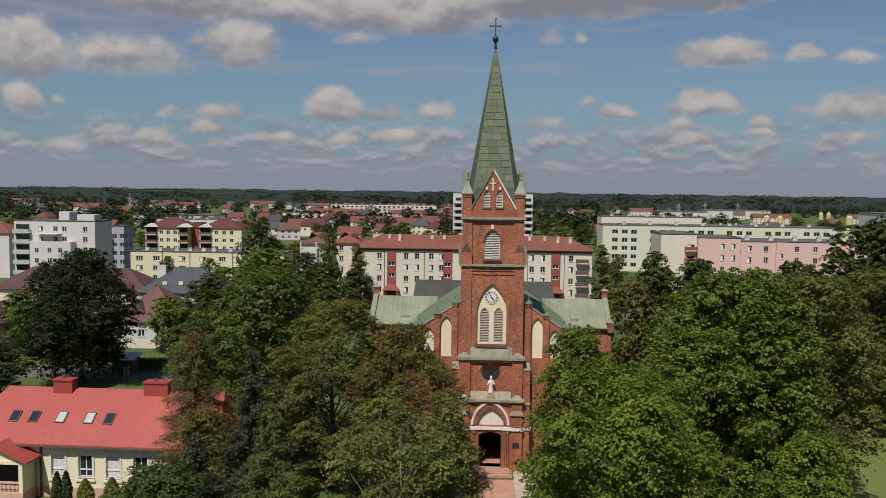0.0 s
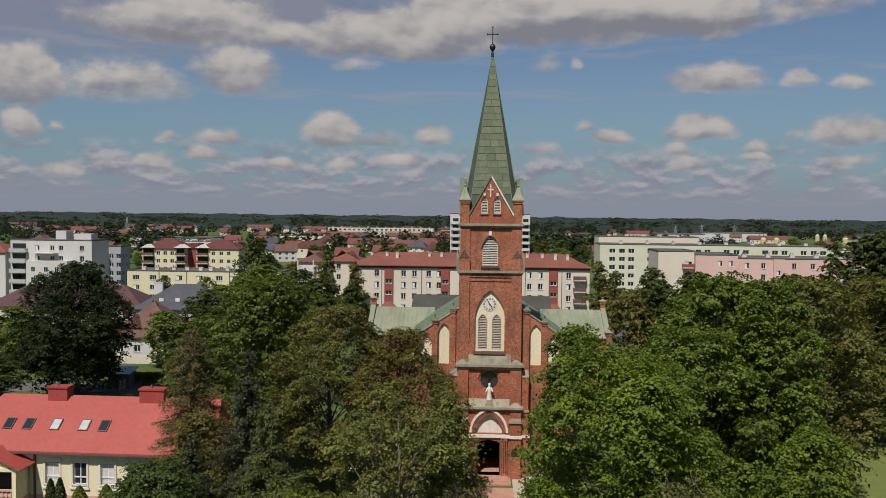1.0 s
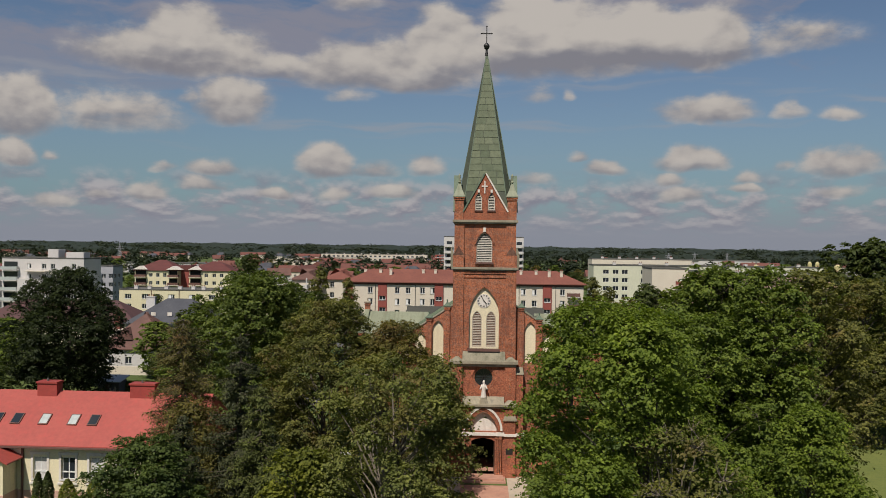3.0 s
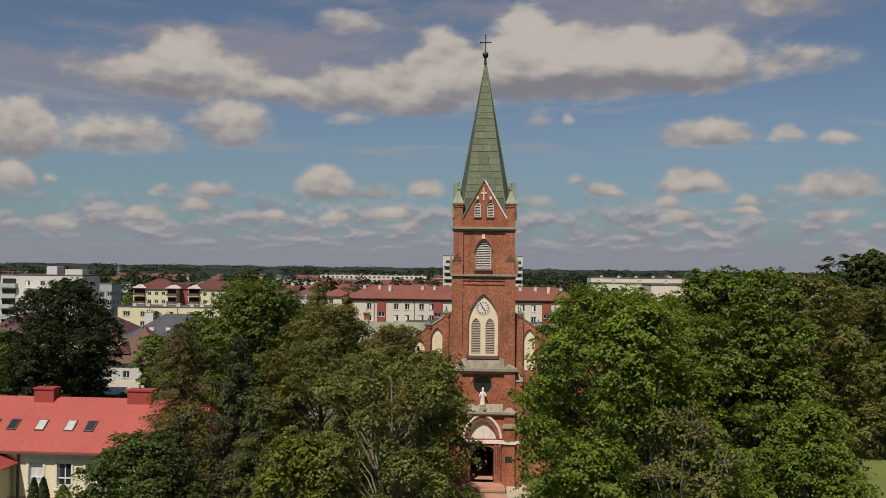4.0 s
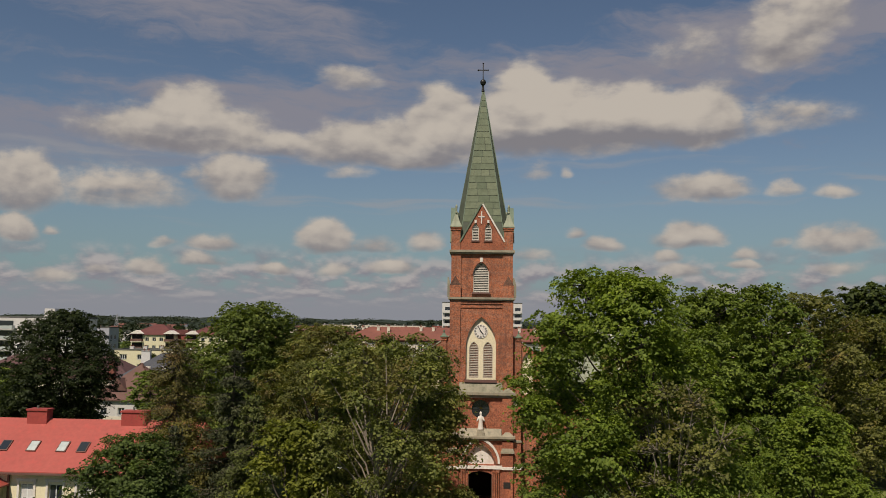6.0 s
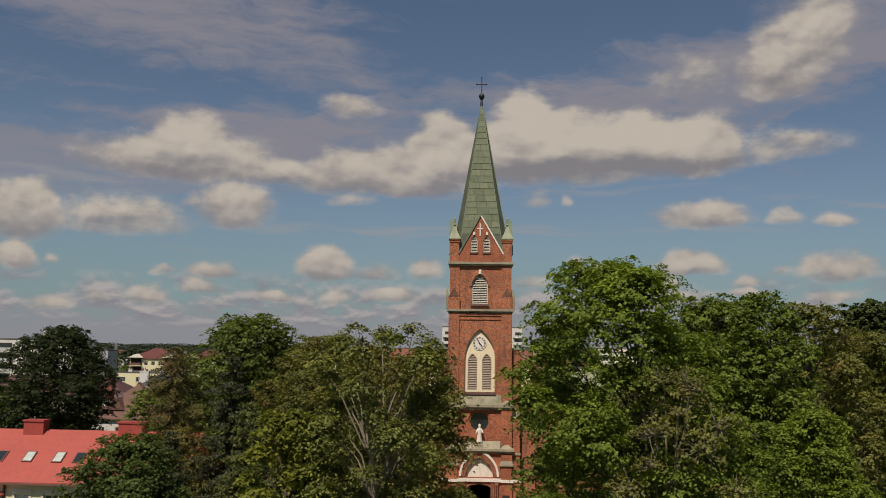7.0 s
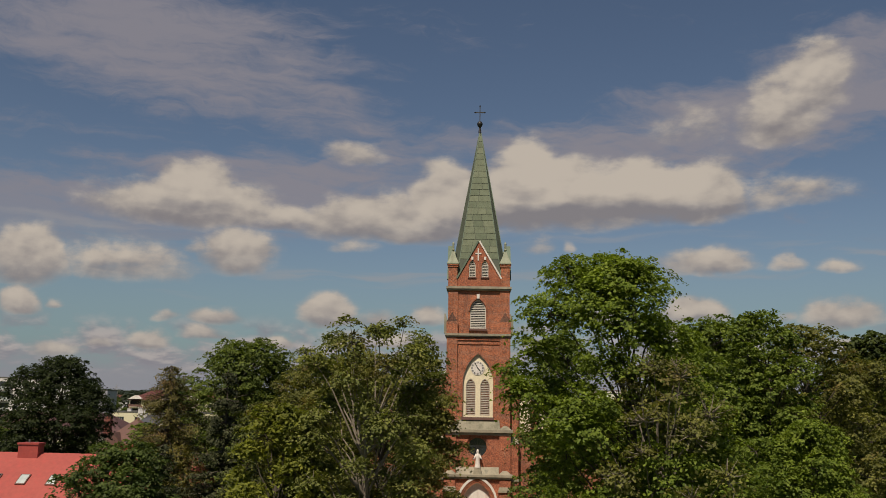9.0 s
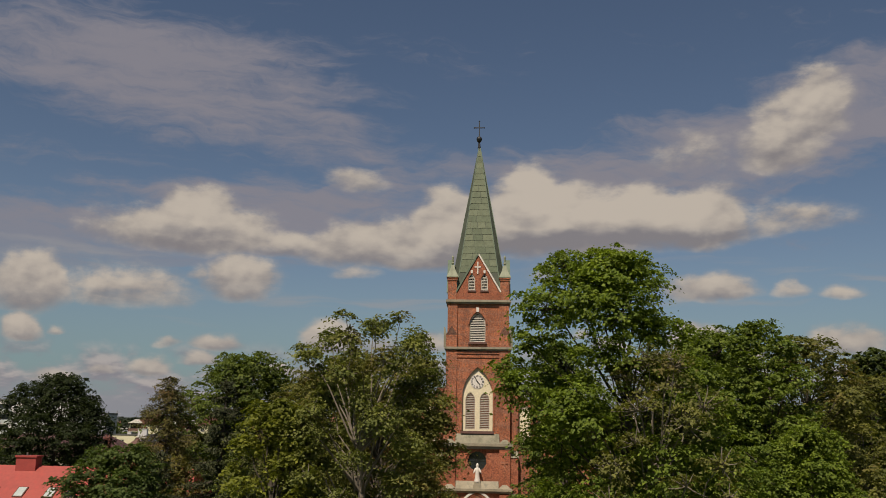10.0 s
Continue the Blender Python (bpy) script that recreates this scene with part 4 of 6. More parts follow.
        if k == 0:
            for x in (-0.66, 0.56):
                louvre(gab, "louvre_window", x, 0.32, 25.15, 26.15, 26.78, 0.08, 0.15, "small pointed louvred window", M_PALESLAT)
                part("keystone", boxes((x - 0.1, x + 0.1, -0.07, 0.05, 26.83, 27.12)), M_TRIM, gab)
                part("sill", boxes((x - 0.4, x + 0.4, -0.1, 0.1, 25.03, 25.15)), M_BROWNROOF, gab)
            part("white_cross", boxes((-0.155, -0.035, -0.06, 0.03, 26.75, 27.95), (-0.39, 0.2, -0.055, 0.03, 27.38, 27.5)), M_TRIM, gab, "white stone cross")
    for sx in (-1, 1):
        for y in (0.36, 5.64):
            pinnacle(ch, sx * 2.52, y, 0.43, 24.22, 26.4, 28.65)
    spire(ch)

    # nave with its stepped front, the copper roof and the transepts
    NW, NE, RZ = 8.3, 11.85, 17.3
    top = lambda x: 17.75 - 0.66 * abs(x)
    for s in (-1, 1):
        bm = bmesh.new()
        outer = [(3.0 * s, 0), (NW * s, 0), (NW * s, top(NW) + 0.25), (3.0 * s, top(3.0) + 0.25)]
        holes = []
        for cx, ap in ((4.42, 14.55), (6.12, 13.4), (7.6, 12.2)):
            holes.append(lancet(cx * s, 0.53, 10.6, ap - 0.95, ap))
        plate(bm, outer if s > 0 else outer[::-1], holes, 0.5, 1.0)
        front = part("front_wall", bm, M_BRICK, ch)
        bm = bmesh.new()
        a, b = (3.0 * s, top(3.0) + 0.25), (NW * s, top(NW) + 0.25)
        hull(bm, [[(a[0], 0.42, a[1]), (a[0], 1.08, a[1]), (a[0], 1.08, a[1] + 0.12), (a[0], 0.42, a[1] + 0.12)], [(b[0], 0.42, b[1]), (b[0], 1.08, b[1]), (b[0], 1.08, b[1] + 0.12), (b[0], 0.42, b[1] + 0.12)]])
        part("coping", bm, M_STONE, front)
        for cx, ap in ((4.42, 14.55), (6.12, 13.4), (7.6, 12.2)):
            bm = bmesh.new()
            prism(bm, lancet(cx * s, 0.54, 10.58, ap - 0.95, ap + 0.01), 0.72, 0.8)
            part("niche", bm, M_PLASTER, front, "blind pointed niche in cream plaster")
        for px in (3.55, 5.28, 7.0, 8.15):
            part("pilaster", boxes((px * s - 0.26, px * s + 0.26, 0.3, 0.55, 0, top(px) - 0.1)), M_BRICK, front)
            pinnacle(front, px * s, 0.62, 0.22, top(px) - 0.2, top(px) + 0.5, top(px) + 1.15, M_COPPER)
        part("side_wall", boxes(tuple(sorted((s * (NW - 0.5), s * NW))) + (1.0, 24.3, 0, NE - 0.3)), M_BRICK, ch)
        slope_roof(ch, [(s * (NW + 0.35), 1.02, NE - 0.22), (s * (NW + 0.35), 24.3, NE - 0.22), (0, 24.3, RZ), (0, 1.02, RZ)], 30, M_NAVE, "nave_roof")
        # transept
        xe, y0, y1, ze, zr = 14.4, 19.2, 28.8, 10.75, 13.45
        x0, x1 = sorted((s * (NW - 0.5), s * xe))
        bm = boxes((x0, x1, y0 + 0.3, y1 - 0.3, 0, ze - 0.15))
        tr = part("transept", bm, M_BRICK, ch, "brick transept with copper roof")
        bm = bmesh.new()
        xa, xb = sorted((s * xe, s * (xe - 0.4)))
        hull(bm, [[(xa, y0, 0), (xa, y1, 0), (xa, y1, ze + 0.15), (xa, (y0 + y1) / 2, zr + 0.3), (xa, y0, ze + 0.15)], [(xb, y0, 0), (xb, y1, 0), (xb, y1, ze + 0.15), (xb, (y0 + y1) / 2, zr + 0.3), (xb, y0, ze + 0.15)]])
        part("gable_end", bm, M_BRICK, tr)
        bm = bmesh.new()
        for yy in (y0, y1):
            hull(bm, [[(x, yy, ze + 0.14), (x, yy, ze + 0.3), (x, (y0 + y1) / 2, zr + 0.45), (x, (y0 + y1) / 2, zr + 0.29)] for x in (xa - 0.1, xb + 0.1)])
        part("coping", bm, M_COPPER_PALE, tr)
        part("eaves", boxes((x0, x1, y0 - 0.1, y0 + 0.3, ze - 0.35, ze - 0.14)), M_STONE, tr)
        slope_roof(tr, [(s * (xe - 0.35), y0 - 0.25, ze - 0.12), (s * 6.5, y0 - 0.25, ze - 0.12), (s * 6.5, (y0 + y1) / 2, zr), (s * (xe - 0.35), (y0 + y1) / 2, zr)], 14, M_COPPER_PALE, "transept_roof")
        slope_roof(tr, [(s * (xe - 0.35), y1 + 0.25, ze - 0.12), (s * 6.5, y1 + 0.25, ze - 0.12), (s * 6.5, (y0 + y1) / 2, zr), (s * (xe - 0.35), (y0 + y1) / 2, zr)], 14, M_COPPER_PALE, "transept_roof")
        pinnacle(tr, s * (xe - 0.2), (y0 + y1) / 2, 0.3, zr + 0.1, zr + 1.1, zr + 1.5, M_STONE)
        pinnacle(tr, s * (xe - 0.15), y0, 0.3, ze - 0.6, ze + 0.55, ze + 1.2, M_COPPER_PALE)
        part("roof_hatch", boxes((s * 10.2 - 0.5, s * 10.2 + 0.5, y0 + 0.9, y0 + 1.4, ze + 0.3, ze + 0.82)), M_COPPER_PALE, tr)
    bm = bmesh.new()
    prism(bm, [(-NW, 0), (NW, 0), (NW, NE), (0, RZ - 0.1), (-NW, NE)], 23.9, 24.29)
    part("back_wall", bm, M_BRICK, ch)
    # low chancel behind the transepts
    part("chancel", boxes((-5.2, 5.2, 24.3, 37.0, 0, 9.0)), M_BRICK, ch)
    for s in (-1, 1):
        slope_roof(ch, [(s * 5.5, 24.32, 8.9), (s * 5.5, 37.2, 8.9), (0, 37.2, 12.4), (0, 24.32, 12.4)], 14, M_COPPER_PALE, "chancel_roof")
    return ch


church()


def statue():
    """A plain robed figure on the ledge."""
    bm = bmesh.new()
    lathe(bm, 0, 0, [(0.29, 0), (0.28, 0.1), (0.23, 0.35), (0.19, 0.75), (0.21, 1.05), (0.19, 1.2), (0.09, 1.3), (0.11, 1.4), (0.12, 1.5), (0.105, 1.6), (0.04, 1.67)], 14)
    for s in (-1, 1):
        hull(bm, [[(s * 0.15 + dx, dy, 1.2 + dz) for dx, dy, dz in ((-0.07, -0.07, 0), (0.07, -0.07, 0), (0.07, 0.07, 0.05), (-0.07, 0.07, 0.05))],
                  [(s * 0.27 + dx, -0.1 + dy, 0.92 + dz) for dx, dy, dz in ((-0.07, -0.07, 0), (0.07, -0.07, 0), (0.07, 0.07, 0.05), (-0.07, 0.07, 0.05))],
                  [(s * 0.37 + dx, -0.2 + dy, 0.76 + dz) for dx, dy, dz in ((-0.04, -0.04, 0), (0.04, -0.04, 0), (0.04, 0.04, 0.03), (-0.04, 0.04, 0.03))]])
    for f in bm.faces:
        f.smooth = True
    ob = new("statue", mesh_of(bm, "statue", M_TRIM))
    ob.matrix_basis = pose(CX + 0.02, -0.78, 7.42)
    return tagged(ob, "white stone statue of a robed figure on the ledge", "statue")


statue()


# ---- buildings with rows of windows ----
WINDOW_CACHE = {}


def window_meshes(w, h, leaves):
    key = (round(w, 2), round(h, 2), leaves)
    if key not in WINDOW_CACHE:
        t = 0.07
        bm = bmesh.new()
        cuts = [-w / 2 + t + (w - 2 * t) * i / leaves for i in range(leaves + 1)]
        holes = [[(p + 0.04 * (k > 0), t), (q - 0.04 * (k < leaves - 1), t), (q - 0.04 * (k < leaves - 1), h - t), (p + 0.04 * (k > 0), h - t)] for k, (p, q) in enumerate(zip(cuts, cuts[1:]))]
        plate(bm, [(-w / 2, 0), (w / 2, 0), (w / 2, h), (-w / 2, h)], holes, 0.0, 0.07)
        fr = mesh_of(bm, "window", M_PVC)
        pane = mesh_of(boxes((-w / 2 + t, w / 2 - t, 0.03, 0.05, t, h - t)), "pane", M_GLASS)
        sill = mesh_of(boxes((-w / 2 - 0.08, w / 2 + 0.08, -0.26, 0.0, -0.07, 0.0)), "sill", M_PVC)
        WINDOW_CACHE[key] = fr, pane, sill
    return WINDOW_CACHE[key]


def curtain_mesh(w, h):
    """A pale curtain drawn over half of the panes."""
    key = ("curtain", round(w, 2), round(h, 2))
    if key not in WINDOW_CACHE:
        WINDOW_CACHE[key] = mesh_of(boxes((-w / 2 + 0.08, -0.05, 0.02, 0.028, 0.1, h - 0.1)), "curtain", M_PVC)
    return WINDOW_CACHE[key]


def facade(parent, name, m, w, h, holes, material, depth=0.16, label="", sills=True):
    """A wall of width w and height h in the plane of m's x and z, with rectangular windows (x, z, w, h, leaves) set in it."""
    us = sorted({0.0, w} | {round(v, 3) for x, z, ww, hh, _ in holes for v in (x - ww / 2, x + ww / 2)})
    vs = sorted({0.0, h} | {round(v, 3) for x, z, ww, hh, _ in holes for v in (z, z + hh)})
    bm = bmesh.new()
    grid = {}

    def vert(i, j):
        if (i, j) not in grid:
            grid[i, j] = bm.verts.new((us[i], 0, vs[j]))
        return grid[i, j]

    for i in range(len(us) - 1):
        for j in range(len(vs) - 1):
            mx, mz = (us[i] + us[i + 1]) / 2, (vs[j] + vs[j + 1]) / 2
            if any(abs(mx - x) < ww / 2 and z < mz < z + hh for x, z, ww, hh, _ in holes):
                continue
            bm.faces.new((vert(i, j), vert(i + 1, j), vert(i + 1, j + 1), vert(i, j + 1)))
    for x, z, ww, hh, _ in holes:
        c = [(x - ww / 2, z), (x + ww / 2, z), (x + ww / 2, z + hh), (x - ww / 2, z + hh)]
        for (ax, az), (bx, bz) in zip(c, c[1:] + c[:1]):
            bm.faces.new([bm.verts.new(p) for p in ((ax, 0, az), (ax, depth + 0.1, az), (bx, depth + 0.1, bz), (bx, 0, bz))])
    bmesh.ops.remove_doubles(bm, verts=bm.verts[:], dist=0.002)
    wall = part(name, bm, material, parent, label, at=m)
    for x, z, ww, hh, leaves in holes:
        fr, pane, sill = window_meshes(ww, hh, leaves)
        ob = part("window", fr, None, wall, at=pose(x, depth, z))
        part("pane", pane, None, ob)
        if sills:
            part("sill", sill, None, ob)
            if (int(x * 7) + int(z * 5)) % 3 == 0:
                part("curtain", curtain_mesh(ww, hh), None, ob)
    return wall


def hip_roof(parent, x0, x1, y0, y1, z, rise, material, over=0.5, hipL=1.0, hipR=1.0, name="roof"):
    """A hipped roof (hip 1) or a gabled one (hip 0), with a fascia."""
    x0, x1, y0, y1 = x0 - over, x1 + over, y0 - over, y1 + over
    d = (y1 - y0) / 2
    ym = (y0 + y1) / 2
    bm = bmesh.new()
    e = [bm.verts.new(p) for p in ((x0, y0, z), (x1, y0, z), (x1, y1, z), (x0, y1, z))]
    f = [bm.verts.new((v.co.x, v.co.y, z - 0.18)) for v in e]
    r = [bm.verts.new((x0 + d * hipL, ym, z + rise)), bm.verts.new((x1 - d * hipR, ym, z + rise))]
    bm.faces.new((e[0], e[1], r[1], r[0]))
    bm.faces.new((e[2], e[3], r[0], r[1]))
    bm.faces.new((e[1], e[2], r[1]))
    bm.faces.new((e[3], e[0], r[0]))
    for i in range(4):
        bm.faces.new((f[i], f[(i + 1) % 4], e[(i + 1) % 4], e[i]))
    bm.faces.new(f[::-1])
    return part(name, bm, material, parent)


def flat_roof(parent, x0, x1, y0, y1, z, material, lip=0.35):
    bm = boxes((x0, x1, y0, y1, z - 0.1, z + 0.05))
    part("roof", bm, material, parent)
    bm = boxes((x0 - 0.06, x1 + 0.06, y0 - 0.06, y0 + 0.2, z + 0.05, z + lip), (x0 - 0.06, x1 + 0.06, y1 - 0.2, y1 + 0.06, z + 0.05, z + lip),
               (x0 - 0.06, x0 + 0.2, y0 + 0.2, y1 - 0.2, z + 0.05, z + lip), (x1 - 0.2, x1 + 0.06, y0 + 0.2, y1 - 0.2, z + 0.05, z + lip))
    part("parapet", bm, M_FELT, parent)


def chimney(parent, x, y, z0, z1, w=0.5, d=0.45, material=None):
    bm = boxes((x - w, x + w, y - d, y + d, z0, z1 - 0.12), (x - w - 0.08, x + w + 0.08, y - d - 0.08, y + d + 0.08, z1 - 0.12, z1))
    ob = part("chimney", bm, material or M_WHITE, parent)
    bm = bmesh.new()
    for dx in (-w * 0.5, w * 0.5):
        lathe(bm, x + dx, y, [(0.12, z1), (0.12, z1 + 0.35), (0.16, z1 + 0.36), (0.16, z1 + 0.42)], 8)
    part("pot", bm, M_TILE, ob)


def shell(parent, W, D, Hh, material, front, back=(), left=(), right=(), sills=True):
    """The four walls of a house in its own axes: front at y 0, x from 0 to W."""
    facade(parent, "front_wall", pose(0, 0, 0), W, Hh, front, material, sills=sills)
    facade(parent, "back_wall", pose(W, D, 0, 0, 0, 180), W, Hh, list(back), material, sills=sills)
    facade(parent, "side_wall", pose(0, D, 0, 0, 0, -90), D, Hh, list(left), material, sills=sills)
    facade(parent, "side_wall", pose(W, 0, 0, 0, 0, 90), D, Hh, list(right), material, sills=sills)


def balcony(parent, x, y, z, w, d, material, rail):
    b = part("balcony", boxes((x, x + w, y - d, y, z - 0.15, z)), material, parent)
    bm = boxes((x, x + w, y - d, y - d + 0.05, z + 0.95, z + 1.02), (x, x + w, y - d + 0.01, y - d + 0.04, z + 0.12, z + 0.9))
    for xx in (x, x + w - 0.05):
        box(bm, xx, xx + 0.05, y - d + 0.05, y, z + 0.1, z + 1.0)
    part("railing", bm, rail, b)


# ---- blocks of flats and houses ----
def storeys(xs, z0, n, step, w, h, leaves):
    return [(x, z0 + step * k, w, h, leaves) for k in range(n) for x in xs]


def flats():
    """The long four-storey block behind the church."""
    W, D, Hh = 56.1, 11.5, 13.0
    b = thing("apartment_block", pose(-31.3, 98, 0), "cream four-storey block with maroon stair bays and tiled roof", "apartment building")
    zs, st = 2.2, 2.7
    cols = [5.8, 12.2, 14.8, 18.2, 20.6, 26.0, 29.5, 33.0, 36.0, 39.0, 42.0, 44.6, 51.2]
    wins = storeys(cols, zs, 4, st, 1.1, 1.45, 2)
    shell(b, W, D, Hh, M_CREAM, wins, [], [(3.5, zs + st * k, 1.1, 1.4, 2) for k in range(4)], [(4.5, zs + st * k, 1.1, 1.4, 2) for k in range(4)])
    for x in (8.7, 22.1, 47.6):
        facade(b, "stair_bay", pose(x - 1.05, -0.25, 0), 2.1, 12.6, [(1.05, zs + st * k + 1.1, 1.5, 0.95, 2) for k in range(3)], M_MAROON)
        part("bay_cheek", boxes((x - 1.05, x - 1.04, -0.25, 0.05, 0, 12.6), (x + 1.04, x + 1.05, -0.25, 0.05, 0, 12.6)), M_MAROON, b)
        bm = bmesh.new()
        hull(bm, [[(x - 2.0, -2.2, 3.0), (x + 2.0, -2.2, 3.0), (x + 2.0, -0.2, 3.0), (x - 2.0, -0.2, 3.0)], [(x - 0.8, -0.5, 4.3), (x + 0.8, -0.5, 4.3), (x + 0.8, -0.2, 4.3), (x - 0.8, -0.2, 4.3)]])
        part("porch_roof", bm, M_TILE, b)
        part("porch_wall", boxes((x - 1.7, x - 1.4, -2.0, -0.25, 0, 3.0), (x + 1.4, x + 1.7, -2.0, -0.25, 0, 3.0)), M_MAROON, b)
    part("plinth", boxes((0, W, -0.06, 0.0, 0, 1.4)), M_MAROON, b)
    part("corner_strip", boxes((-0.08, 0.0, 0.0, D, 0, 12.9), (-0.08, 1.6, -0.05, -0.003, 0, 12.9)), M_MAROON, b)
    part("soffit_band", boxes((-0.1, W + 0.1, -0.12, -0.01, 12.35, 12.95)), M_BROWNROOF, b)
    for x in (7.0, 16.5, 31.0, 41.0, 49.6):
        bm = bmesh.new()
        lathe(bm, x, -0.1, [(0.07, 0.2), (0.07, 12.6)], 8)
        part("downpipe", bm, M_FELT, b)
    hip_roof(b, 0, W, 0, D, 13.0, 2.9, M_TILE, 0.7)
    rng = random.Random(3)
    for i in range(15):
        x = 4 + i * 3.4 + rng.uniform(-0.5, 0.5)
        y = rng.choice((3.0, 4.0, 7.0))
        chimney(b, x, y, 14.0, 15.7 + rng.uniform(0, 0.4), 0.32, 0.3, M_CREAM)
    for k in range(4):
        balcony(b, 52.3, -0.02, 1.9 + st * k, 2.9, 1.2, M_WHITE, M_BROWNROOF)
    return b


flats()


def block(label, x, y, W, D, Hh, wall, cols, zs, n, st, w, h, leaves, roof, rise=0.0, rz=0, right=(), left=(), name="apartment_block", category="apartment building"):
    b = thing(name, pose(x, y, 0, 0, 0, rz), label, category)
    rows_r = [(u, zs + st * k, w, h, leaves) for k in range(n) for u in right]
    rows_l = [(u, zs + st * k, w, h, leaves) for k in range(n) for u in left]
    shell(b, W, D, Hh, wall, storeys(cols, zs, n, st, w, h, leaves), [], rows_l, rows_r, sills=y < 150)
    if rise:
        hip_roof(b, 0, W, 0, D, Hh, rise, roof)
    else:
        flat_roof(b, 0, W, 0, D, Hh, roof)
    return b


def every(a, b, step):
    return [a + step * i for i in range(int((b - a) / step) + 1)]


def set_back_roof_things(b, xs, y, z, material=None):
    for x in xs:
        chimney(b, x, y, z, z + 1.0, 0.55, 0.4, material)


# wing of the flats to the west, with a dark roof and white columns
w2 = block("cream flats with a dark hipped roof and loggias", -48.2, 112, 7.2, 11, 12.6, M_CREAM, [5.8], 2.2, 4, 2.75, 1.1, 1.4, 2, M_BROWNROOF, 2.6)
for k in range(4):
    balcony(w2, 0.3, -0.02, 2.0 + 2.75 * k, 4.2, 1.3, M_WHITE, M_WHITE)
part("column", boxes((0.2, 0.5, -1.4, -1.1, 0, 13.0)), M_WHITE, w2)
part("column", boxes((4.2, 4.5, -1.4, -1.1, 0, 13.0)), M_WHITE, w2)
w3 = block("cream flats with a brick-red hipped roof", -40.9, 116, 8.0, 11, 12.6, M_CREAM, [2.6, 6.0], 2.2, 4, 2.75, 1.1, 1.4, 2, M_TILE, 2.6)

# tower block behind the church, seen to both sides of the tower
tb = block("white high-rise block with rows of balconies", -14.2, 240, 35, 15, 25.6, M_WHITE, every(6.5, 28.5, 3.6), 1.6, 8, 2.85, 1.6, 1.5, 2, M_FELT, 0.0, right=(4.0, 9.0))
for k in range(8):
    for x in (0.3, 31.0):
        balcony(tb, x, -0.02, 1.4 + 2.85 * k, 3.6, 1.2, M_WHITE, M_WHITE)
        part("loggia_sheet", boxes((x + 0.9, x + 3.3, -0.04, -0.025, 2.35 + 2.85 * k, 3.75 + 2.85 * k)), M_GLASS, tb)

# pale green and pink blocks to the east
g1 = block("pale green five-storey panel block", 39.8, 172, 78, 12, 15.6, M_PALEGREEN, every(4.2, 75, 6.4) + every(7.5, 75, 12.8), 1.6, 5, 2.8, 2.0, 1.45, 2, M_FELT)
set_back_roof_things(g1, every(8, 72, 9), 6, 15.6)
g2 = block("long cream panel block with flat roof", 46.7, 216, 40, 12, 17.0, M_CREAM, every(3, 38, 4), 1.6, 5, 2.9, 1.6, 1.4, 2, M_FELT)
set_back_roof_things(g2, every(5, 36, 7), 6, 17.0)
p1 = block("pink render block with flat roof and small windows", 51.8, 106, 10.2, 12, 15.9, M_PINK, [6.0, 8.6], 2.0, 5, 2.8, 1.0, 1.35, 2, M_FELT)
p2 = block("long pink render block with flat roof", 62.02, 108, 36, 12, 15.0, M_PINK, [3.0, 7.0, 14.5, 19.0, 23.0, 29.0, 33.0], 1.4, 5, 2.8, 1.1, 1.4, 2, M_FELT)
for x in (10.6, 26.0):
    facade(p2, "stair_bay", pose(x - 1.3, -0.6, 0), 2.6, 15.0, [(1.3, 2.6 + 2.8 * k, 0.9, 1.2, 1) for k in range(4)], M_PINK)
    part("bay_cheek", boxes((x - 1.32, x - 1.3, -0.6, 0.0, 0, 15.0), (x + 1.3, x + 1.32, -0.6, 0.0, 0, 15.0)), M_PINK, p2)
p3 = block("cream end wing of the pink block", 43.0, 107, 8.75, 12, 16.6, M_CREAM, [7.4], 1.5, 5, 2.8, 1.8, 1.5, 2, M_FELT)
for k in range(5):
    balcony(p3, 5.8, -0.02, 1.5 + 2.8 * k, 2.8, 1.1, M_PINK, M_MAROON)
set_back_roof_things(p2, every(4, 34, 6), 6, 15.0)

# white stepped block, grey neighbour, yellow block, mansard block to the west
wb = block("white modern block with glazed corner balconies", -131.3, 122, 23, 10.5, 16.8, M_WHITE, [7.6, 11.8, 14.3, 20.2], 2.6, 5, 2.85, 1.2, 1.4, 2, M_FELT, 0.0)
part("lower_terrace", boxes((6.0, 17.5, -3.0, -0.02, 0, 11.3)), M_WHITE, wb)
for x in (8.0, 11.6, 14.6):
    for z in (2.6, 5.45, 8.3):
        ob = part("window", window_meshes(1.2, 1.4, 2)[0], None, wb, at=pose(x, -3.06, z))
        part("pane", window_meshes(1.2, 1.4, 2)[1], None, ob)
for k in range(5):
    balcony(wb, 0.2, -0.02, 2.2 + 2.85 * k, 4.6, 1.3, M_WHITE, M_BALCONY)
    part("glazed_door", boxes((0.6, 4.4, -0.05, -0.025, 2.3 + 2.85 * k, 4.5 + 2.85 * k)), M_GLASS, wb)
part("awning", boxes((7.0, 13.5, -2.9, -0.1, 13.3, 13.45)), M_CREAM, wb)
part("stair_head", boxes((10.8, 13.8, 4, 8, 16.9, 19.4), (15.5, 20.5, 5, 9, 16.9, 18.6)), M_WHITE, wb)
gb = block("grey modern block with balconies", -120.6, 152, 4.6, 7.5, 13.8, M_PLASTERGREY, [1.6, 4.0], 1.8, 4, 2.75, 1.4, 1.4, 2, M_FELT, right=(2.0, 5.0))
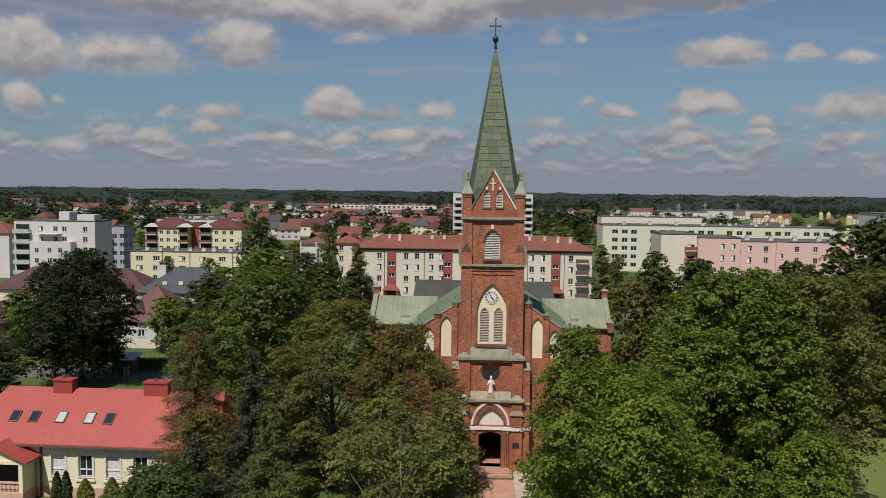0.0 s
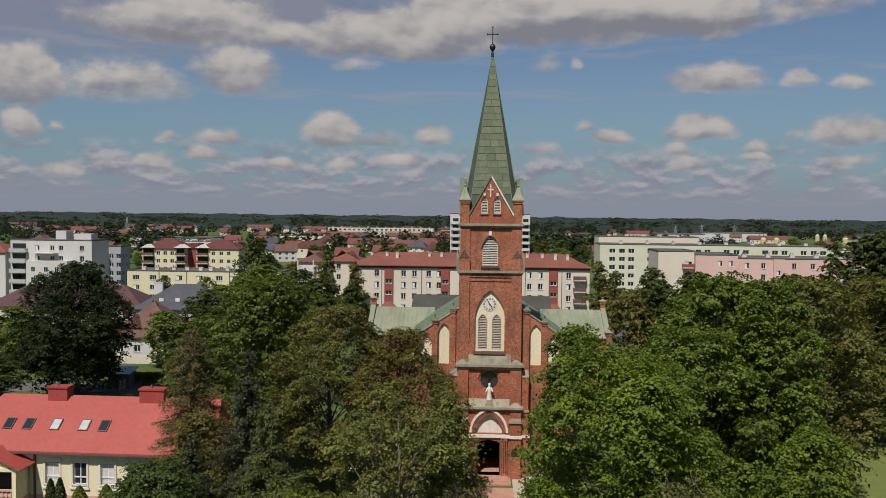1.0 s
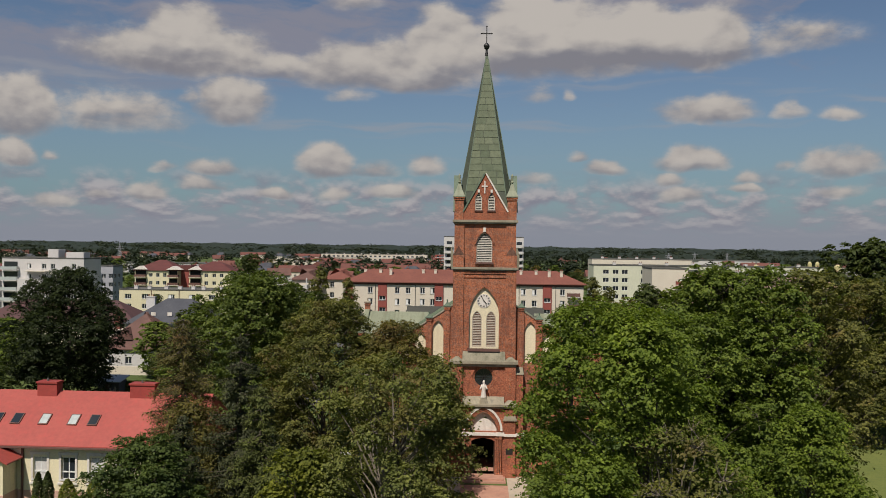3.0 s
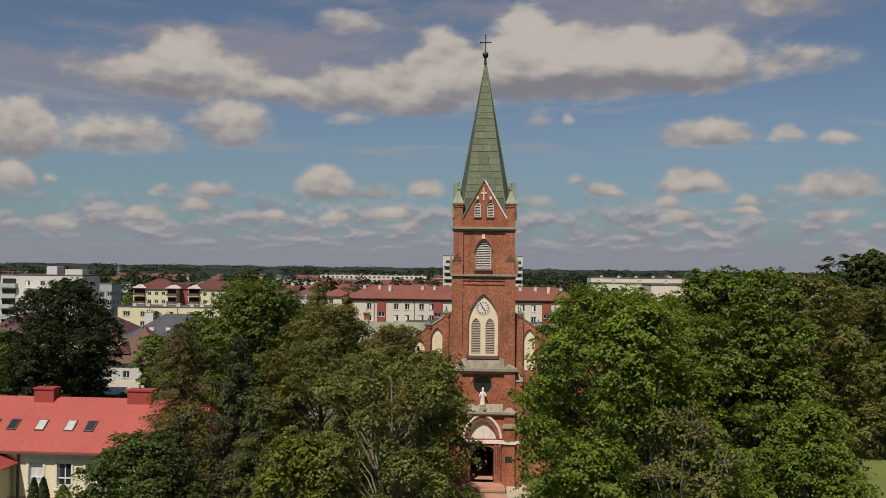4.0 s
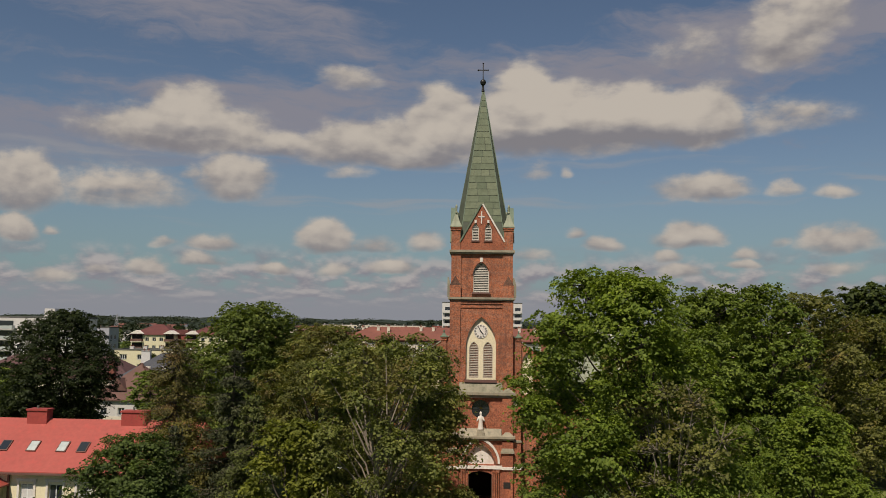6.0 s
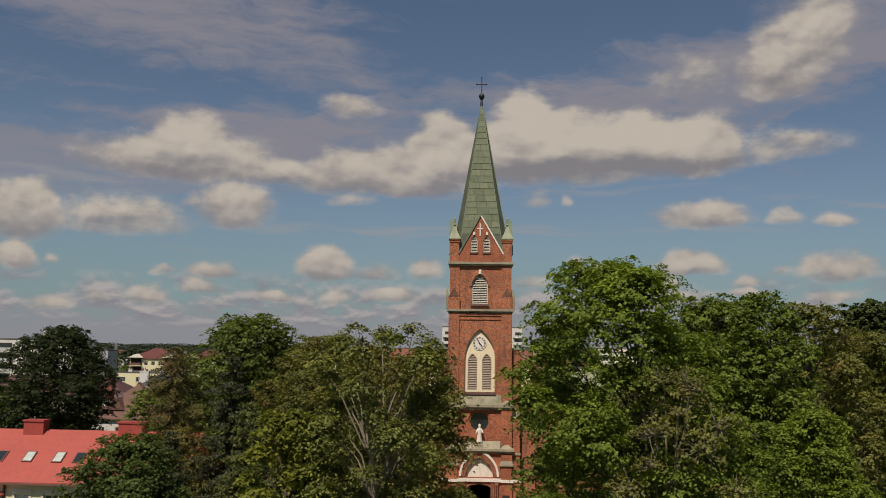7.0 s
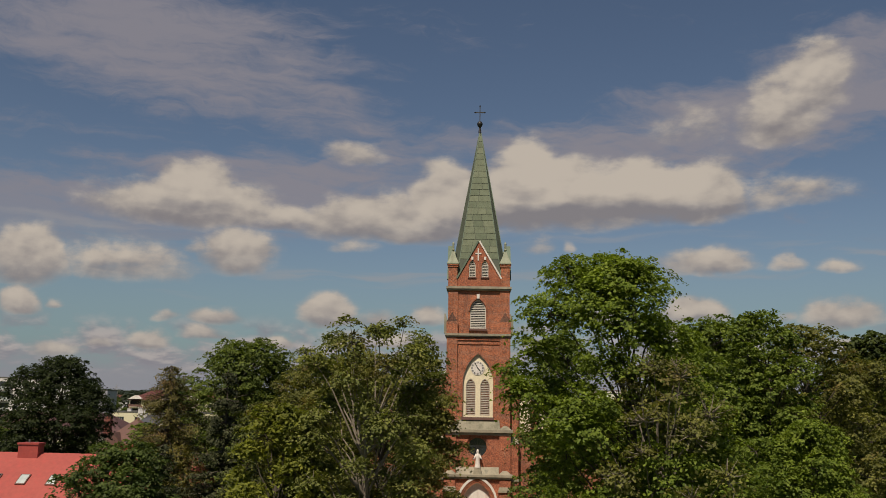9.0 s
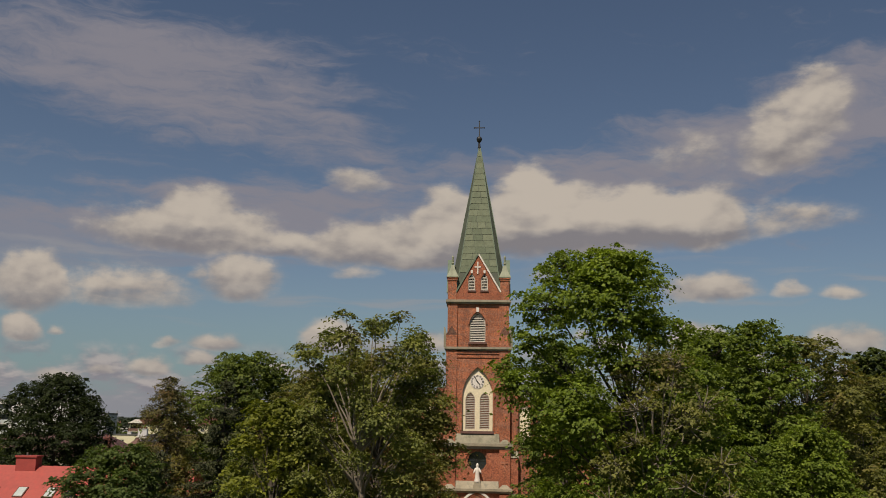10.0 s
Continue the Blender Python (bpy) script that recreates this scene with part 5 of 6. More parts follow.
for k in range(4):
    balcony(gb, -1.6, -0.02, 1.7 + 2.75 * k, 2.6, 1.4, M_WHITE, M_BALCONY)
yb = block("pale yellow three-storey block with flat roof", -103, 131, 45, 11, 7.9, M_YELLOW, [2.6, 7.6, 11.0, 15.2, 21.2, 27.0, 31.0, 36.0, 41.0], -0.2, 3, 2.8, 1.9, 1.35, 3, M_FELT)
set_back_roof_things(yb, [3, 7, 12, 16, 20, 23, 28, 33, 38], 5, 7.9)
for x in (9.4, 17.5, 30.0):
    part("downpipe", boxes((x - 0.08, x + 0.08, -0.14, -0.01, 0, 7.8)), M_BROWNROOF, yb)
mb = block("yellow block with red mansard roof and wooden balconies", -135, 205, 17, 14, 10.6, M_YELLOW, [6.4, 9.2, 12.0], 1.8, 3, 3.1, 1.4, 1.5, 2, M_MANSARD, 4.0)
mc = block("yellow block with red mansard roof and wooden balconies", -114, 207, 17, 14, 10.6, M_YELLOW, [6.8, 10.0, 13.0], 1.8, 3, 3.1, 1.4, 1.5, 2, M_MANSARD, 3.6)
for b in (mb, mc):
    for k in range(3):
        balcony(b, 0.2, -0.02, 1.7 + 3.1 * k, 4.6, 1.5, M_CREAM, M_BROWNROOF)
        # near-black sheet flat on the wall, coloured for the shade of a recess
        part("loggia_sheet", boxes((0.4, 4.6, -0.05, -0.025, 1.8 + 3.1 * k, 4.2 + 3.1 * k)), M_SHADE_BLACK, b)
    bm = bmesh.new()
    prism(bm, [(-0.2, 10.9), (5.2, 10.9), (2.5, 12.3)], -1.4, 4.0)
    part("gablet", bm, M_TRIM, b)
for k in range(3):
    balcony(mb, 13.6, -0.02, 1.7 + 3.1 * k, 4.2, 1.5, M_CREAM, M_BROWNROOF)
    # the same shade-coloured sheets behind the balconies at the other end
    part("loggia_sheet", boxes((13.8, 17.0, -0.05, -0.025, 1.8 + 3.1 * k, 4.2 + 3.1 * k)), M_SHADE_BLACK, mb)
bm = bmesh.new()
prism(bm, [(13.0, 10.9), (18.2, 10.9), (15.6, 12.3)], -1.4, 4.0)
part("gablet", bm, M_TRIM, mb)
part("link_wall", boxes((17.2, 21.0, 4.0, 10.0, 0, 10.6)), M_MAROON, mb)
part("link_roof", boxes((17.0, 21.2, 3.6, 10.4, 10.6, 12.6)), M_MANSARD, mb)

fw = block("white block with a red hipped roof", -152, 128, 15, 12, 13.0, M_WHITE, [3, 7, 11], 1.6, 4, 2.9, 1.3, 1.4, 2, M_TILE, 3.0)

# low houses west of the church
hs = block("brown-roofed house with white walls", -64.5, 50, 11.5, 12, 3.6, M_WHITE, [2.0, 5.0, 8.2], 1.0, 1, 2.4, 1.1, 1.2, 2, M_BROWNROOF, 5.8, name="house", category="house")
bm = bmesh.new()
prism(bm, [(2.6, 5.0), (5.4, 5.0), (4.0, 7.0)], 0.6, 4.0)
part("dormer", bm, M_BROWNROOF, hs)
chimney(hs, 1.5, 4.0, 6.5, 9.4, 0.5, 0.5, M_TILE)
part("garden_wall", boxes((-3, 12, -5.5, -5.2, 0, 1.4)), M_CREAM, hs)
dh = block("house with a dark slate hipped roof", -70, 70, 17, 12, 5.6, M_PLASTERGREY, [3, 7, 11, 14.5], 1.2, 1, 2.6, 1.2, 1.3, 2, M_DARKROOF, 4.6, name="house", category="house")
for x in (4.5, 7.8):
    part("skylight", boxes((x, x + 0.9, 1.2, 1.3, 7.0, 7.7)), M_TRIM, dh)
chimney(dh, 3.0, 5, 8, 10.6, 0.9, 0.4, M_WHITE)
ph = block("long low building with a plum-coloured tiled roof", -104, 75, 33, 12, 5.0, M_CREAM, every(3, 30, 4), 1.2, 1, 2.6, 1.2, 1.3, 2, M_PLUM, 4.2, name="house", category="house")
ph2 = block("house with a dark red roof among trees", -92, 40, 14, 10, 4.6, M_CREAM, [3, 7, 11], 1.2, 1, 2.6, 1.2, 1.3, 2, M_PLUM, 4.0, name="house", category="house")
M_OLDFELT = surface("weathered_dark_felt", (0.055, 0.055, 0.045), (0.085, 0.083, 0.068), 0.92, 0.0, 0.3, 5.0, (0.05, 0.055, 0.04), True)
an = thing("hall", pose(-12, 48, 0), "low hall with a dark grey felt roof", "hall")
shell(an, 22.5, 12, 9.0, M_MAROON, storeys(every(3, 20, 5), 1.2, 2, 3.6, 1.2, 1.6, 2))
hip_roof(an, 0, 22.5, 0, 12, 9.0, 2.3, M_OLDFELT, 0.4, 0.0, 0.0)
for x in (0.0, 22.3):
    bm = bmesh.new()
    hull(bm, [[(x + dx, 0.0, 8.95), (x + dx, 12.0, 8.95), (x + dx, 6.0, 11.15)] for dx in (0.0, 0.2)])
    part("gable_wall", bm, M_MAROON, an)
chimney(an, 8.6, 4, 9.8, 12.6, 0.5, 0.5, M_TILE)


def presbytery():
    """The long ivory house with the red sheet roof, skylights and a pillared porch."""
    h = thing("presbytery", pose(-46.0, -9.2, 0, 0, 0, -1.2), "ivory house with a red sheet-metal roof and skylights", "house")
    W, D, Hh = 22.5, 9.0, 4.7
    wins = [(8.9 + 2.42 * i, 1.85, 1.15, 1.85, 2) for i in range(6)] + [(2.0, 1.85, 1.15, 1.85, 2)]
    shell(h, W, D, Hh, M_HOUSE, wins, [], [], [(4.5, 1.8, 1.1, 1.8, 2)])
    for i, (x, z, w, hh, _) in enumerate(wins):
        part("window_surround", boxes((x - 0.78, x - 0.6, -0.07, 0.0, 1.7, 3.9), (x + 0.6, x + 0.78, -0.07, 0.0, 1.7, 3.9), (x - 0.85, x + 0.85, -0.09, 0.0, 3.9, 4.12), (x - 0.85, x + 0.85, -0.14, 0.0, 1.45, 1.62)), M_TRIM, h)
        part("transom", boxes((x - 0.55, x + 0.55, 0.1, 0.16, 2.42, 2.52)), M_PVC, h)
        if i in (0, 2, 4, 5):
            part("curtain", boxes((x - 0.48, x + 0.48, 0.165, 0.175, 1.95, 3.6)), M_WHITE, h, "white net curtain")
    part("plinth", boxes((0, W, -0.05, 0, 0, 0.9)), M_PINKSTEP, h)
    rise = 3.7
    roof = hip_roof(h, 0, W, 0, D, Hh + 0.05, rise, M_REDROOF, 0.55, 0.5, 0.2)
    ang = math.degrees(math.atan2(rise, D / 2 + 0.55))
    for i, x in enumerate((3.75, 5.5, 7.95, 10.5, 12.25)):
        sk = part("skylight", boxes((-0.42, 0.42, -0.6, 0.6, 0.0, 0.1)), M_BROWNROOF, roof, at=pose(x + 0.4, 1.75, Hh + 0.05 + (1.75 + 0.55) * rise / 5.05, ang))
        part("pane", boxes((-0.34, 0.34, -0.52, 0.52, 0.1, 0.115)), M_BALCONY if i in (2, 3) else M_GLASS, sk, "closed pale blind" if i in (2, 3) else "")
    for x, w in ((7.3, 0.88), (15.9, 1.1)):
        ch = part("chimney", boxes((x - w, x + w, 3.9, 4.9, 7.0, 9.15), (x - w - 0.08, x + w + 0.08, 3.8, 5.0, 9.15, 9.3)), M_MAROON2, h, "red sheet-clad chimney")
        bm = bmesh.new()
        lathe(bm, x - 0.2, 4.4, [(0.09, 9.3), (0.09, 9.55)], 8)
        part("pot", bm, M_FELT, ch)
    part("gutter", boxes((-0.5, W + 0.4, -0.72, -0.56, Hh - 0.16, Hh - 0.02)), M_BROWNROOF, h)
    part("downpipe", boxes((7.35, 7.5, -0.2, -0.05, 0, Hh - 0.1)), M_BROWNROOF, h)
    # porch
    bm = boxes((1.8, 2.15, -2.1, -1.75, 0, 3.4), (6.2, 6.55, -2.1, -1.75, 0, 3.4), (1.8, 6.55, -2.1, -0.05, 3.4, 3.7), (6.35, 6.55, -1.75, -0.05, 0.0, 3.4))
    porch = part("porch", bm, M_HOUSE, h, at=pose(0.4, 0, 0))
    bm = bmesh.new()
    hull(bm, [[(x, y, z) for x, z in ((1.3, 3.7), (4.2, 5.1), (7.1, 3.7), (7.1, 3.58), (4.2, 4.98), (1.3, 3.58))] for y in (-2.5, 0.4)])
    part("porch_roof", bm, M_REDROOF, porch)
    bm = bmesh.new()
    prism(bm, [(1.8, 3.7), (6.55, 3.7), (4.2, 4.85)], -2.0, -1.85)
    part("porch_gable", bm, M_HOUSE, porch)
    for i in range(11):
        bm = bmesh.new()
        lathe(bm, 0, 0, [(0.06, 1.0), (0.06, 1.1), (0.11, 1.3), (0.05, 1.65), (0.07, 1.75)], 8)
        part("baluster", bm, M_PINKSTEP, porch, at=pose(2.4 + 0.36 * i, -1.93, 0))
    part("handrail", boxes((2.15, 6.2, -2.05, -1.8, 1.75, 1.87)), M_PINKSTEP, porch)
    part("porch_floor", boxes((1.75, 6.6, -2.15, -0.05, 0, 1.0)), M_PINKSTEP, porch)
    # black sheet on the unbroken wall paints the shade of a doorway
    part("doorway_shade_sheet", boxes((3.2, 5.4, -0.04, -0.01, 1.0, 3.1)), M_SHADE_BLACK, porch)


M_MAROON2 = surface("red_chimney_sheet", (0.33, 0.05, 0.04), (0.38, 0.065, 0.05), 0.6, 0.0, 0.4, 5.0, (0.26, 0.045, 0.04), True, 0.1)
presbytery()


# ---- trees ----
def fast_mesh(name, verts, quads, material, smooth=False):
    """A mesh from arrays of corners and of quads."""
    me = bpy.data.meshes.new(name)
    verts, quads = np.asarray(verts, np.float32), np.asarray(quads, np.int32)
    me.vertices.add(len(verts))
    me.vertices.foreach_set("co", verts.ravel())
    me.loops.add(quads.size)
    me.loops.foreach_set("vertex_index", quads.ravel())
    me.polygons.add(len(quads))
    me.polygons.foreach_set("loop_start", np.arange(0, quads.size, 4, dtype=np.int32))
    me.update(calc_edges=True)
    me.materials.append(material)
    return me


def leaf_arrays(rng, at, out, size, slim=0.72, droop=0.0):
    """Kite-shaped leaves at the points, lying roughly across the ways out."""
    n = len(at)
    nrm = out * 0.6 + rng.normal(0, 0.36, (n, 3)) + np.array((0, 0, 0.7))
    nrm /= np.linalg.norm(nrm, axis=1)[:, None] + 1e-6
    t = rng.normal(0, 1, (n, 3))
    t[:, 2] -= droop
    t -= nrm * (t * nrm).sum(1)[:, None]
    t /= np.linalg.norm(t, axis=1)[:, None] + 1e-6
    s = np.cross(nrm, t)
    L = (size * rng.uniform(0.6, 1.35, n))[:, None]
    W = L * slim
    bend = nrm * L * 0.18
    v = np.stack((at - t * L * 0.5, at + s * W * 0.5 + bend + t * L * 0.05, at + t * L * 0.55 - bend * 0.6, at - s * W * 0.5 + bend + t * L * 0.05), 1)
    return v.reshape(-1, 3)


def tube(V, Q, pts, r0, r1, k=6):
    """Adds a tapering limb along pts."""
    base = len(V)
    m = len(pts)
    for i, p in enumerate(pts):
        d = (pts[min(i + 1, m - 1)] - pts[max(i - 1, 0)])
        d = d / (np.linalg.norm(d) + 1e-9)
        a = np.cross(d, (0.31, 0.87, 0.39))
        a /= np.linalg.norm(a) + 1e-9
        b = np.cross(d, a)
        r = r0 + (r1 - r0) * i / (m - 1)
        for j in range(k):
            w = math.tau * j / k
            V.append(p + r * (a * math.cos(w) + b * math.sin(w)))
    for i in range(m - 1):
        for j in range(k):
            Q.append((base + i * k + j, base + i * k + (j + 1) % k, base + (i + 1) * k + (j + 1) % k, base + (i + 1) * k + j))


def limb(rng, a, b, sag, n=5):
    """Points of a slightly crooked limb from a to b."""
    a, b = np.array(a, float), np.array(b, float)
    out = []
    for i in range(n + 1):
        s = i / n
        p = a * (1 - s) + b * s
        p = p + np.array((0, 0, -sag * 4 * s * (1 - s)))
        if 0 < i < n:
            p = p + rng.normal(0, 0.05 * np.linalg.norm(b - a) / 3, 3)
        out.append(p)
    return out


def tree_meshes(seed, H, R, base, lobes, tufts, per, size, leaf_mat, bare=0.0, top=1.0, lobe_r=(0.3, 0.45), tuft_r=0.5, wood=None, shape=None, twigs=260):
    """The wood and the leaves of a broad-leaved tree of height H and crown radius R, whose crown starts at base."""
    rng = np.random.default_rng(seed)
    V, Q = [], []
    lean = rng.normal(0, 0.03, 2)
    trunk = [np.array((lean[0] * z + rng.normal(0, 0.05), lean[1] * z + rng.normal(0, 0.05), z - 0.2)) for z in np.linspace(0, H * 0.78, 9)]
    tube(V, Q, trunk, 0.018 * H, 0.005 * H, 10)
    cen, rad = [], []
    for i in range(lobes):
        s = (i + rng.uniform(0.1, 0.9)) / lobes
        prof = math.sin(math.pi * (0.14 + 0.80 * s ** (0.85 * top))) ** 0.7
        dx = 0.0
        if shape:
            prof = float(np.interp(s, [k[0] for k in shape], [k[2] for k in shape])) / R
            dx = float(np.interp(s, [k[0] for k in shape], [k[1] for k in shape]))
        phi = i * 2.399 + rng.normal(0, 0.4)
        lr = R * rng.uniform(*lobe_r)
        rr = max(0.0, R * prof - lr * 0.8) * rng.uniform(0.72, 1.1)
        z = base + (H - base) * s
        cen.append((dx + rr * math.cos(phi), rr * math.sin(phi), min(z, H - lr * 0.75)))
        rad.append(lr * (0.75 + 0.35 * prof))
    cen, rad = np.array(cen), np.array(rad)
    for c, r in zip(cen, rad):
        z0 = max(base * 0.6, min(c[2] - 0.6 * math.hypot(c[0], c[1]) - 0.8, H * 0.72))
        st = trunk[min(8, int(z0 / (H * 0.78) * 8))]
        tube(V, Q, limb(rng, st, c, -0.2), 0.0042 * H * (0.6 + r / R), 0.012, 6)
    w = rad ** 2 / (rad ** 2).sum()
    pick = rng.choice(len(cen), tufts, p=w)
    d = rng.normal(0, 1, (tufts, 3))
    d[:, 2] = d[:, 2] * 0.8 + 0.5
    d /= np.linalg.norm(d, axis=1)[:, None]
    where = cen[pick] + d * rad[pick][:, None] * (rng.uniform(0.05, 1.0, tufts) ** 0.4 * 1.16)[:, None] * np.array((1, 1, 0.85))
    keep = np.ones(tufts, bool)
    for c, r in zip(cen, rad):
        keep &= np.linalg.norm((where - c) / np.array((1, 1, 0.82)), axis=1) > r * 0.38
    keep &= rng.uniform(0, 1, tufts) > bare
    twig = rng.choice(tufts, min(tufts, twigs), replace=False)
    for i in twig:
        tube(V, Q, limb(rng, cen[pick[i]], where[i] + d[i] * 0.1, 0.05, 3), 0.035, 0.008, 3)
    where, d = where[keep], d[keep]
    m = len(where)
    tr = tuft_r * rng.uniform(0.55, 1.3, m)
    off = rng.normal(0, 1, (m * per, 3)) * np.repeat(tr, per)[:, None] * np.array((0.62, 0.62, 0.15))
    off[:, 2] -= 0.45 * (off[:, 0] ** 2 + off[:, 1] ** 2) / np.repeat(tr, per)
    at = np.repeat(where, per, 0) + off
    lv = leaf_arrays(rng, at, np.repeat(d, per, 0), size)
    leaves = fast_mesh("crown", lv, np.arange(len(lv)).reshape(-1, 4), leaf_mat)
    return fast_mesh("trunk", V, Q, wood or M_BARK), leaves


def plant(name, m, meshes, label, category="tree", group=""):
    t = thing(name, m, label, category, group)
    part("trunk", meshes[0], None, t)
    part("crown", meshes[1], None, t)
    return t


def conifer_meshes(seed, H, R, base, whorls, leaf_mat, droop=0.25, per=26, size=0.32, taper=0.8):
    """The wood and the needles of a conifer with whorls of hanging boughs."""
    rng = np.random.default_rng(seed)
    V, Q, pts, outs = [], [], [], []
    tube(V, Q, [np.array((rng.normal(0, 0.03), rng.normal(0, 0.03), z - 0.2)) for z in np.linspace(0, H, 8)], 0.018 * H, 0.02, 8)
    for i in range(whorls):
        s = (i + rng.uniform(0, 0.6)) / whorls
        z = base + (H - base) * s
        reach = R * (1 - s) ** taper * rng.uniform(0.75, 1.1) + 0.15
        for j in range(rng.integers(6, 9)):
            phi = rng.uniform(0, math.tau)
            ln = reach * rng.uniform(0.65, 1.1)
            out = np.array((math.cos(phi), math.sin(phi), 0))
            end = np.array((0, 0, z)) + out * ln + np.array((0, 0, -droop * ln + 0.1 * ln))
            path = limb(rng, (0, 0, z), end, droop * ln * 0.25, 4)
            tube(V, Q, path, 0.05, 0.012, 4)
            n = int(per * ln)
            u = rng.uniform(0.12, 1.0, n) ** 0.8
            seg = np.array(path)
            idx = np.minimum((u * 4).astype(int), 3)
            f = (u * 4 - idx)[:, None]
            p = seg[idx] * (1 - f) + seg[idx + 1] * f
            p = p + rng.normal(0, 1, (n, 3)) * np.array((0.22, 0.22, 0.12)) * (0.5 + 0.12 * ln)
            p[:, 2] -= np.abs(rng.normal(0, 0.18, n))
            pts.append(p)
            outs.append(np.repeat(out[None], n, 0) * 0.4)
    at, out = np.concatenate(pts), np.concatenate(outs)
    lv = leaf_arrays(rng, at, out, size, 0.34, 0.9)
    return fast_mesh("trunk", V, Q, M_BARK), fast_mesh("crown", lv, np.arange(len(lv)).reshape(-1, 4), leaf_mat)


# the near trees round the church
plant("tree", pose(5.85, -38.2, 0), tree_meshes(110, 19.5, 4.9, 2.0, 60, 2600, 48, 0.14, L_MAPLE, 0.08, 1.0, (0.14, 0.30), 0.38, None,
      ((0, 0.6, 3.5), (0.3, 0.6, 4.7), (0.6, 0.0, 4.5), (0.72, -1.1, 4.2), (0.9, -1.3, 3.5), (1.0, -1.1, 2.1))), "tall green maple beside the forecourt")
plant("tree", pose(6.4, -40.6, 0), tree_meshes(12, 15.4, 3.6, 2.0, 56, 1300, 29, 0.134, L_ASH, 0.5, 1.0, (0.12, 0.24), 0.40, M_DEADWOOD, None, 1100), "ash with bare grey twigs among its leaves")
plant("tree", pose(-4.75, -37.5, 0), tree_meshes(131, 16.9, 3.2, 1.0, 90, 2300, 31, 0.128, L_OLIVE, 0.14, 1.0, (0.10, 0.22), 0.36, M_DEADWOOD,
      ((0, 0.0, 2.4), (0.3, 0.0, 3.0), (0.6, 0.0, 2.95), (0.85, 0.1, 2.8), (1.0, 0.2, 2.4)), 900), "slim green ash with thin upper branches")
plant("tree", pose(-5.0, -31, 0), tree_meshes(42, 16.0, 3.4, 1.5, 84, 2300, 30, 0.159, L_ASH, 0.22, 1.0, (0.14, 0.26), 0.42, None, ((0, 0, 3.0), (0.3, 0, 4.0), (0.8, 0.3, 3.8), (1.0, 0.4, 2.8))), "thin dull green ash with visible twigs")
plant("tree", pose(5.3, -21, 0), tree_meshes(43, 17.9, 3.7, 2.0, 26, 1300, 25, 0.207, L_GREEN, 0.04, 1.0, (0.26, 0.40), 0.42), "green maple close to the tower")
plant("tree", pose(-22.5, 0.5, 0), tree_meshes(14, 18.8, 7.8, 3.0, 48, 2200, 25, 0.281, L_LINDEN, 0.02, 1.0, (0.26, 0.40), 0.55), "broad dense green lime tree")
plant("tree", pose(-13.8, -6, 0), tree_meshes(15, 17.0, 6.0, 3.0, 70, 3200, 26, 0.18, L_ASH, 0.22, 1.0, (0.14, 0.26), 0.42, None, None, 600), "tree with dull thin foliage beside the church")
plant("tree", pose(-7.3, -9, 0), tree_meshes(40, 15.5, 5.0, 2.5, 60, 2900, 26, 0.17, L_DRYLEAF, 0.30, 1.0, (0.14, 0.26), 0.42, None, None, 700), "thin browning tree in front of the aisle")
plant("tree", pose(-18.9, -29, 0), tree_meshes(16, 11.2, 3.8, 1.2, 34, 1500, 35, 0.165, L_DEEP, 0.03, 1.0, (0.22, 0.36), 0.4), "low round maple in front of the house")
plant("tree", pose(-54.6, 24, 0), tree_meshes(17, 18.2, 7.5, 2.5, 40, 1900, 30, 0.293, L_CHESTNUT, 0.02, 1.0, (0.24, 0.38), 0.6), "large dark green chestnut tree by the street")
plant("tree", pose(18.6, -9, 0), tree_meshes(18, 20.4, 6.4, 3.5, 42, 1900, 25, 0.268, L_GREEN, 0.06, 1.0, (0.24, 0.38), 0.5), "tall green maple in the park")
plant("tree", pose(27.0, -8, 0), tree_meshes(19, 20.2, 6.0, 3.5, 36, 1500, 24, 0.256, L_ASH, 0.16, 1.0, (0.24, 0.38), 0.5), "tall ash with thin crown in the park")
plant("tree", pose(20.6, -14, 0), tree_meshes(44, 20.6, 4.4, 3.5, 36, 1500, 25, 0.232, L_GREEN, 0.06, 1.0, (0.22, 0.36), 0.46), "tall green maple in the park")
plant("tree", pose(52, 29, 0), tree_meshes(20, 23.2, 8.5, 3.5, 36, 1900, 16, 0.513, L_DARKLEAF, 0.03), "large dark green oak behind the park")
plant("tree", pose(18.2, -26, 0), tree_meshes(21, 12.9, 3.7, 1.2, 30, 1600, 32, 0.171, L_MAPLE, 0.02, 1.0, (0.22, 0.34), 0.4), "round dense maple by the lawn")
plant("tree", pose(43, 13, 0), tree_meshes(22, 18.6, 6.2, 3.0, 34, 1500, 24, 0.281, L_ASH, 0.06, 1.0, (0.24, 0.38), 0.5), "dull green ash tree in the park")
plant("tree", pose(14.5, -17, 0), tree_meshes(23, 17.2, 5.2, 3.0, 34, 1500, 25, 0.232, L_GREEN, 0.05, 1.0, (0.24, 0.38), 0.48), "green maple behind the others")
plant("tree", pose(9.2, -42.8, 0), tree_meshes(24, 10.2, 2.4, 1.0, 16, 600, 32, 0.14, L_LIME, 0.02), "light green young tree by the path")
plant("tree", pose(-8.2, -38, 0), tree_meshes(25, 13.4, 2.6, 1.5, 40, 1300, 34, 0.155, L_LIME, 0.12, 1.0, (0.18, 0.30), 0.36, None, None, 400), "yellow-green young lime tree")
plant("conifer", pose(-23.6, -13, 0), conifer_meshes(31, 16.0, 4.0, 1.5, 44, L_LARCH, 0.42, 64, 0.20, 0.42), "browning larch with hanging twigs", "tree")
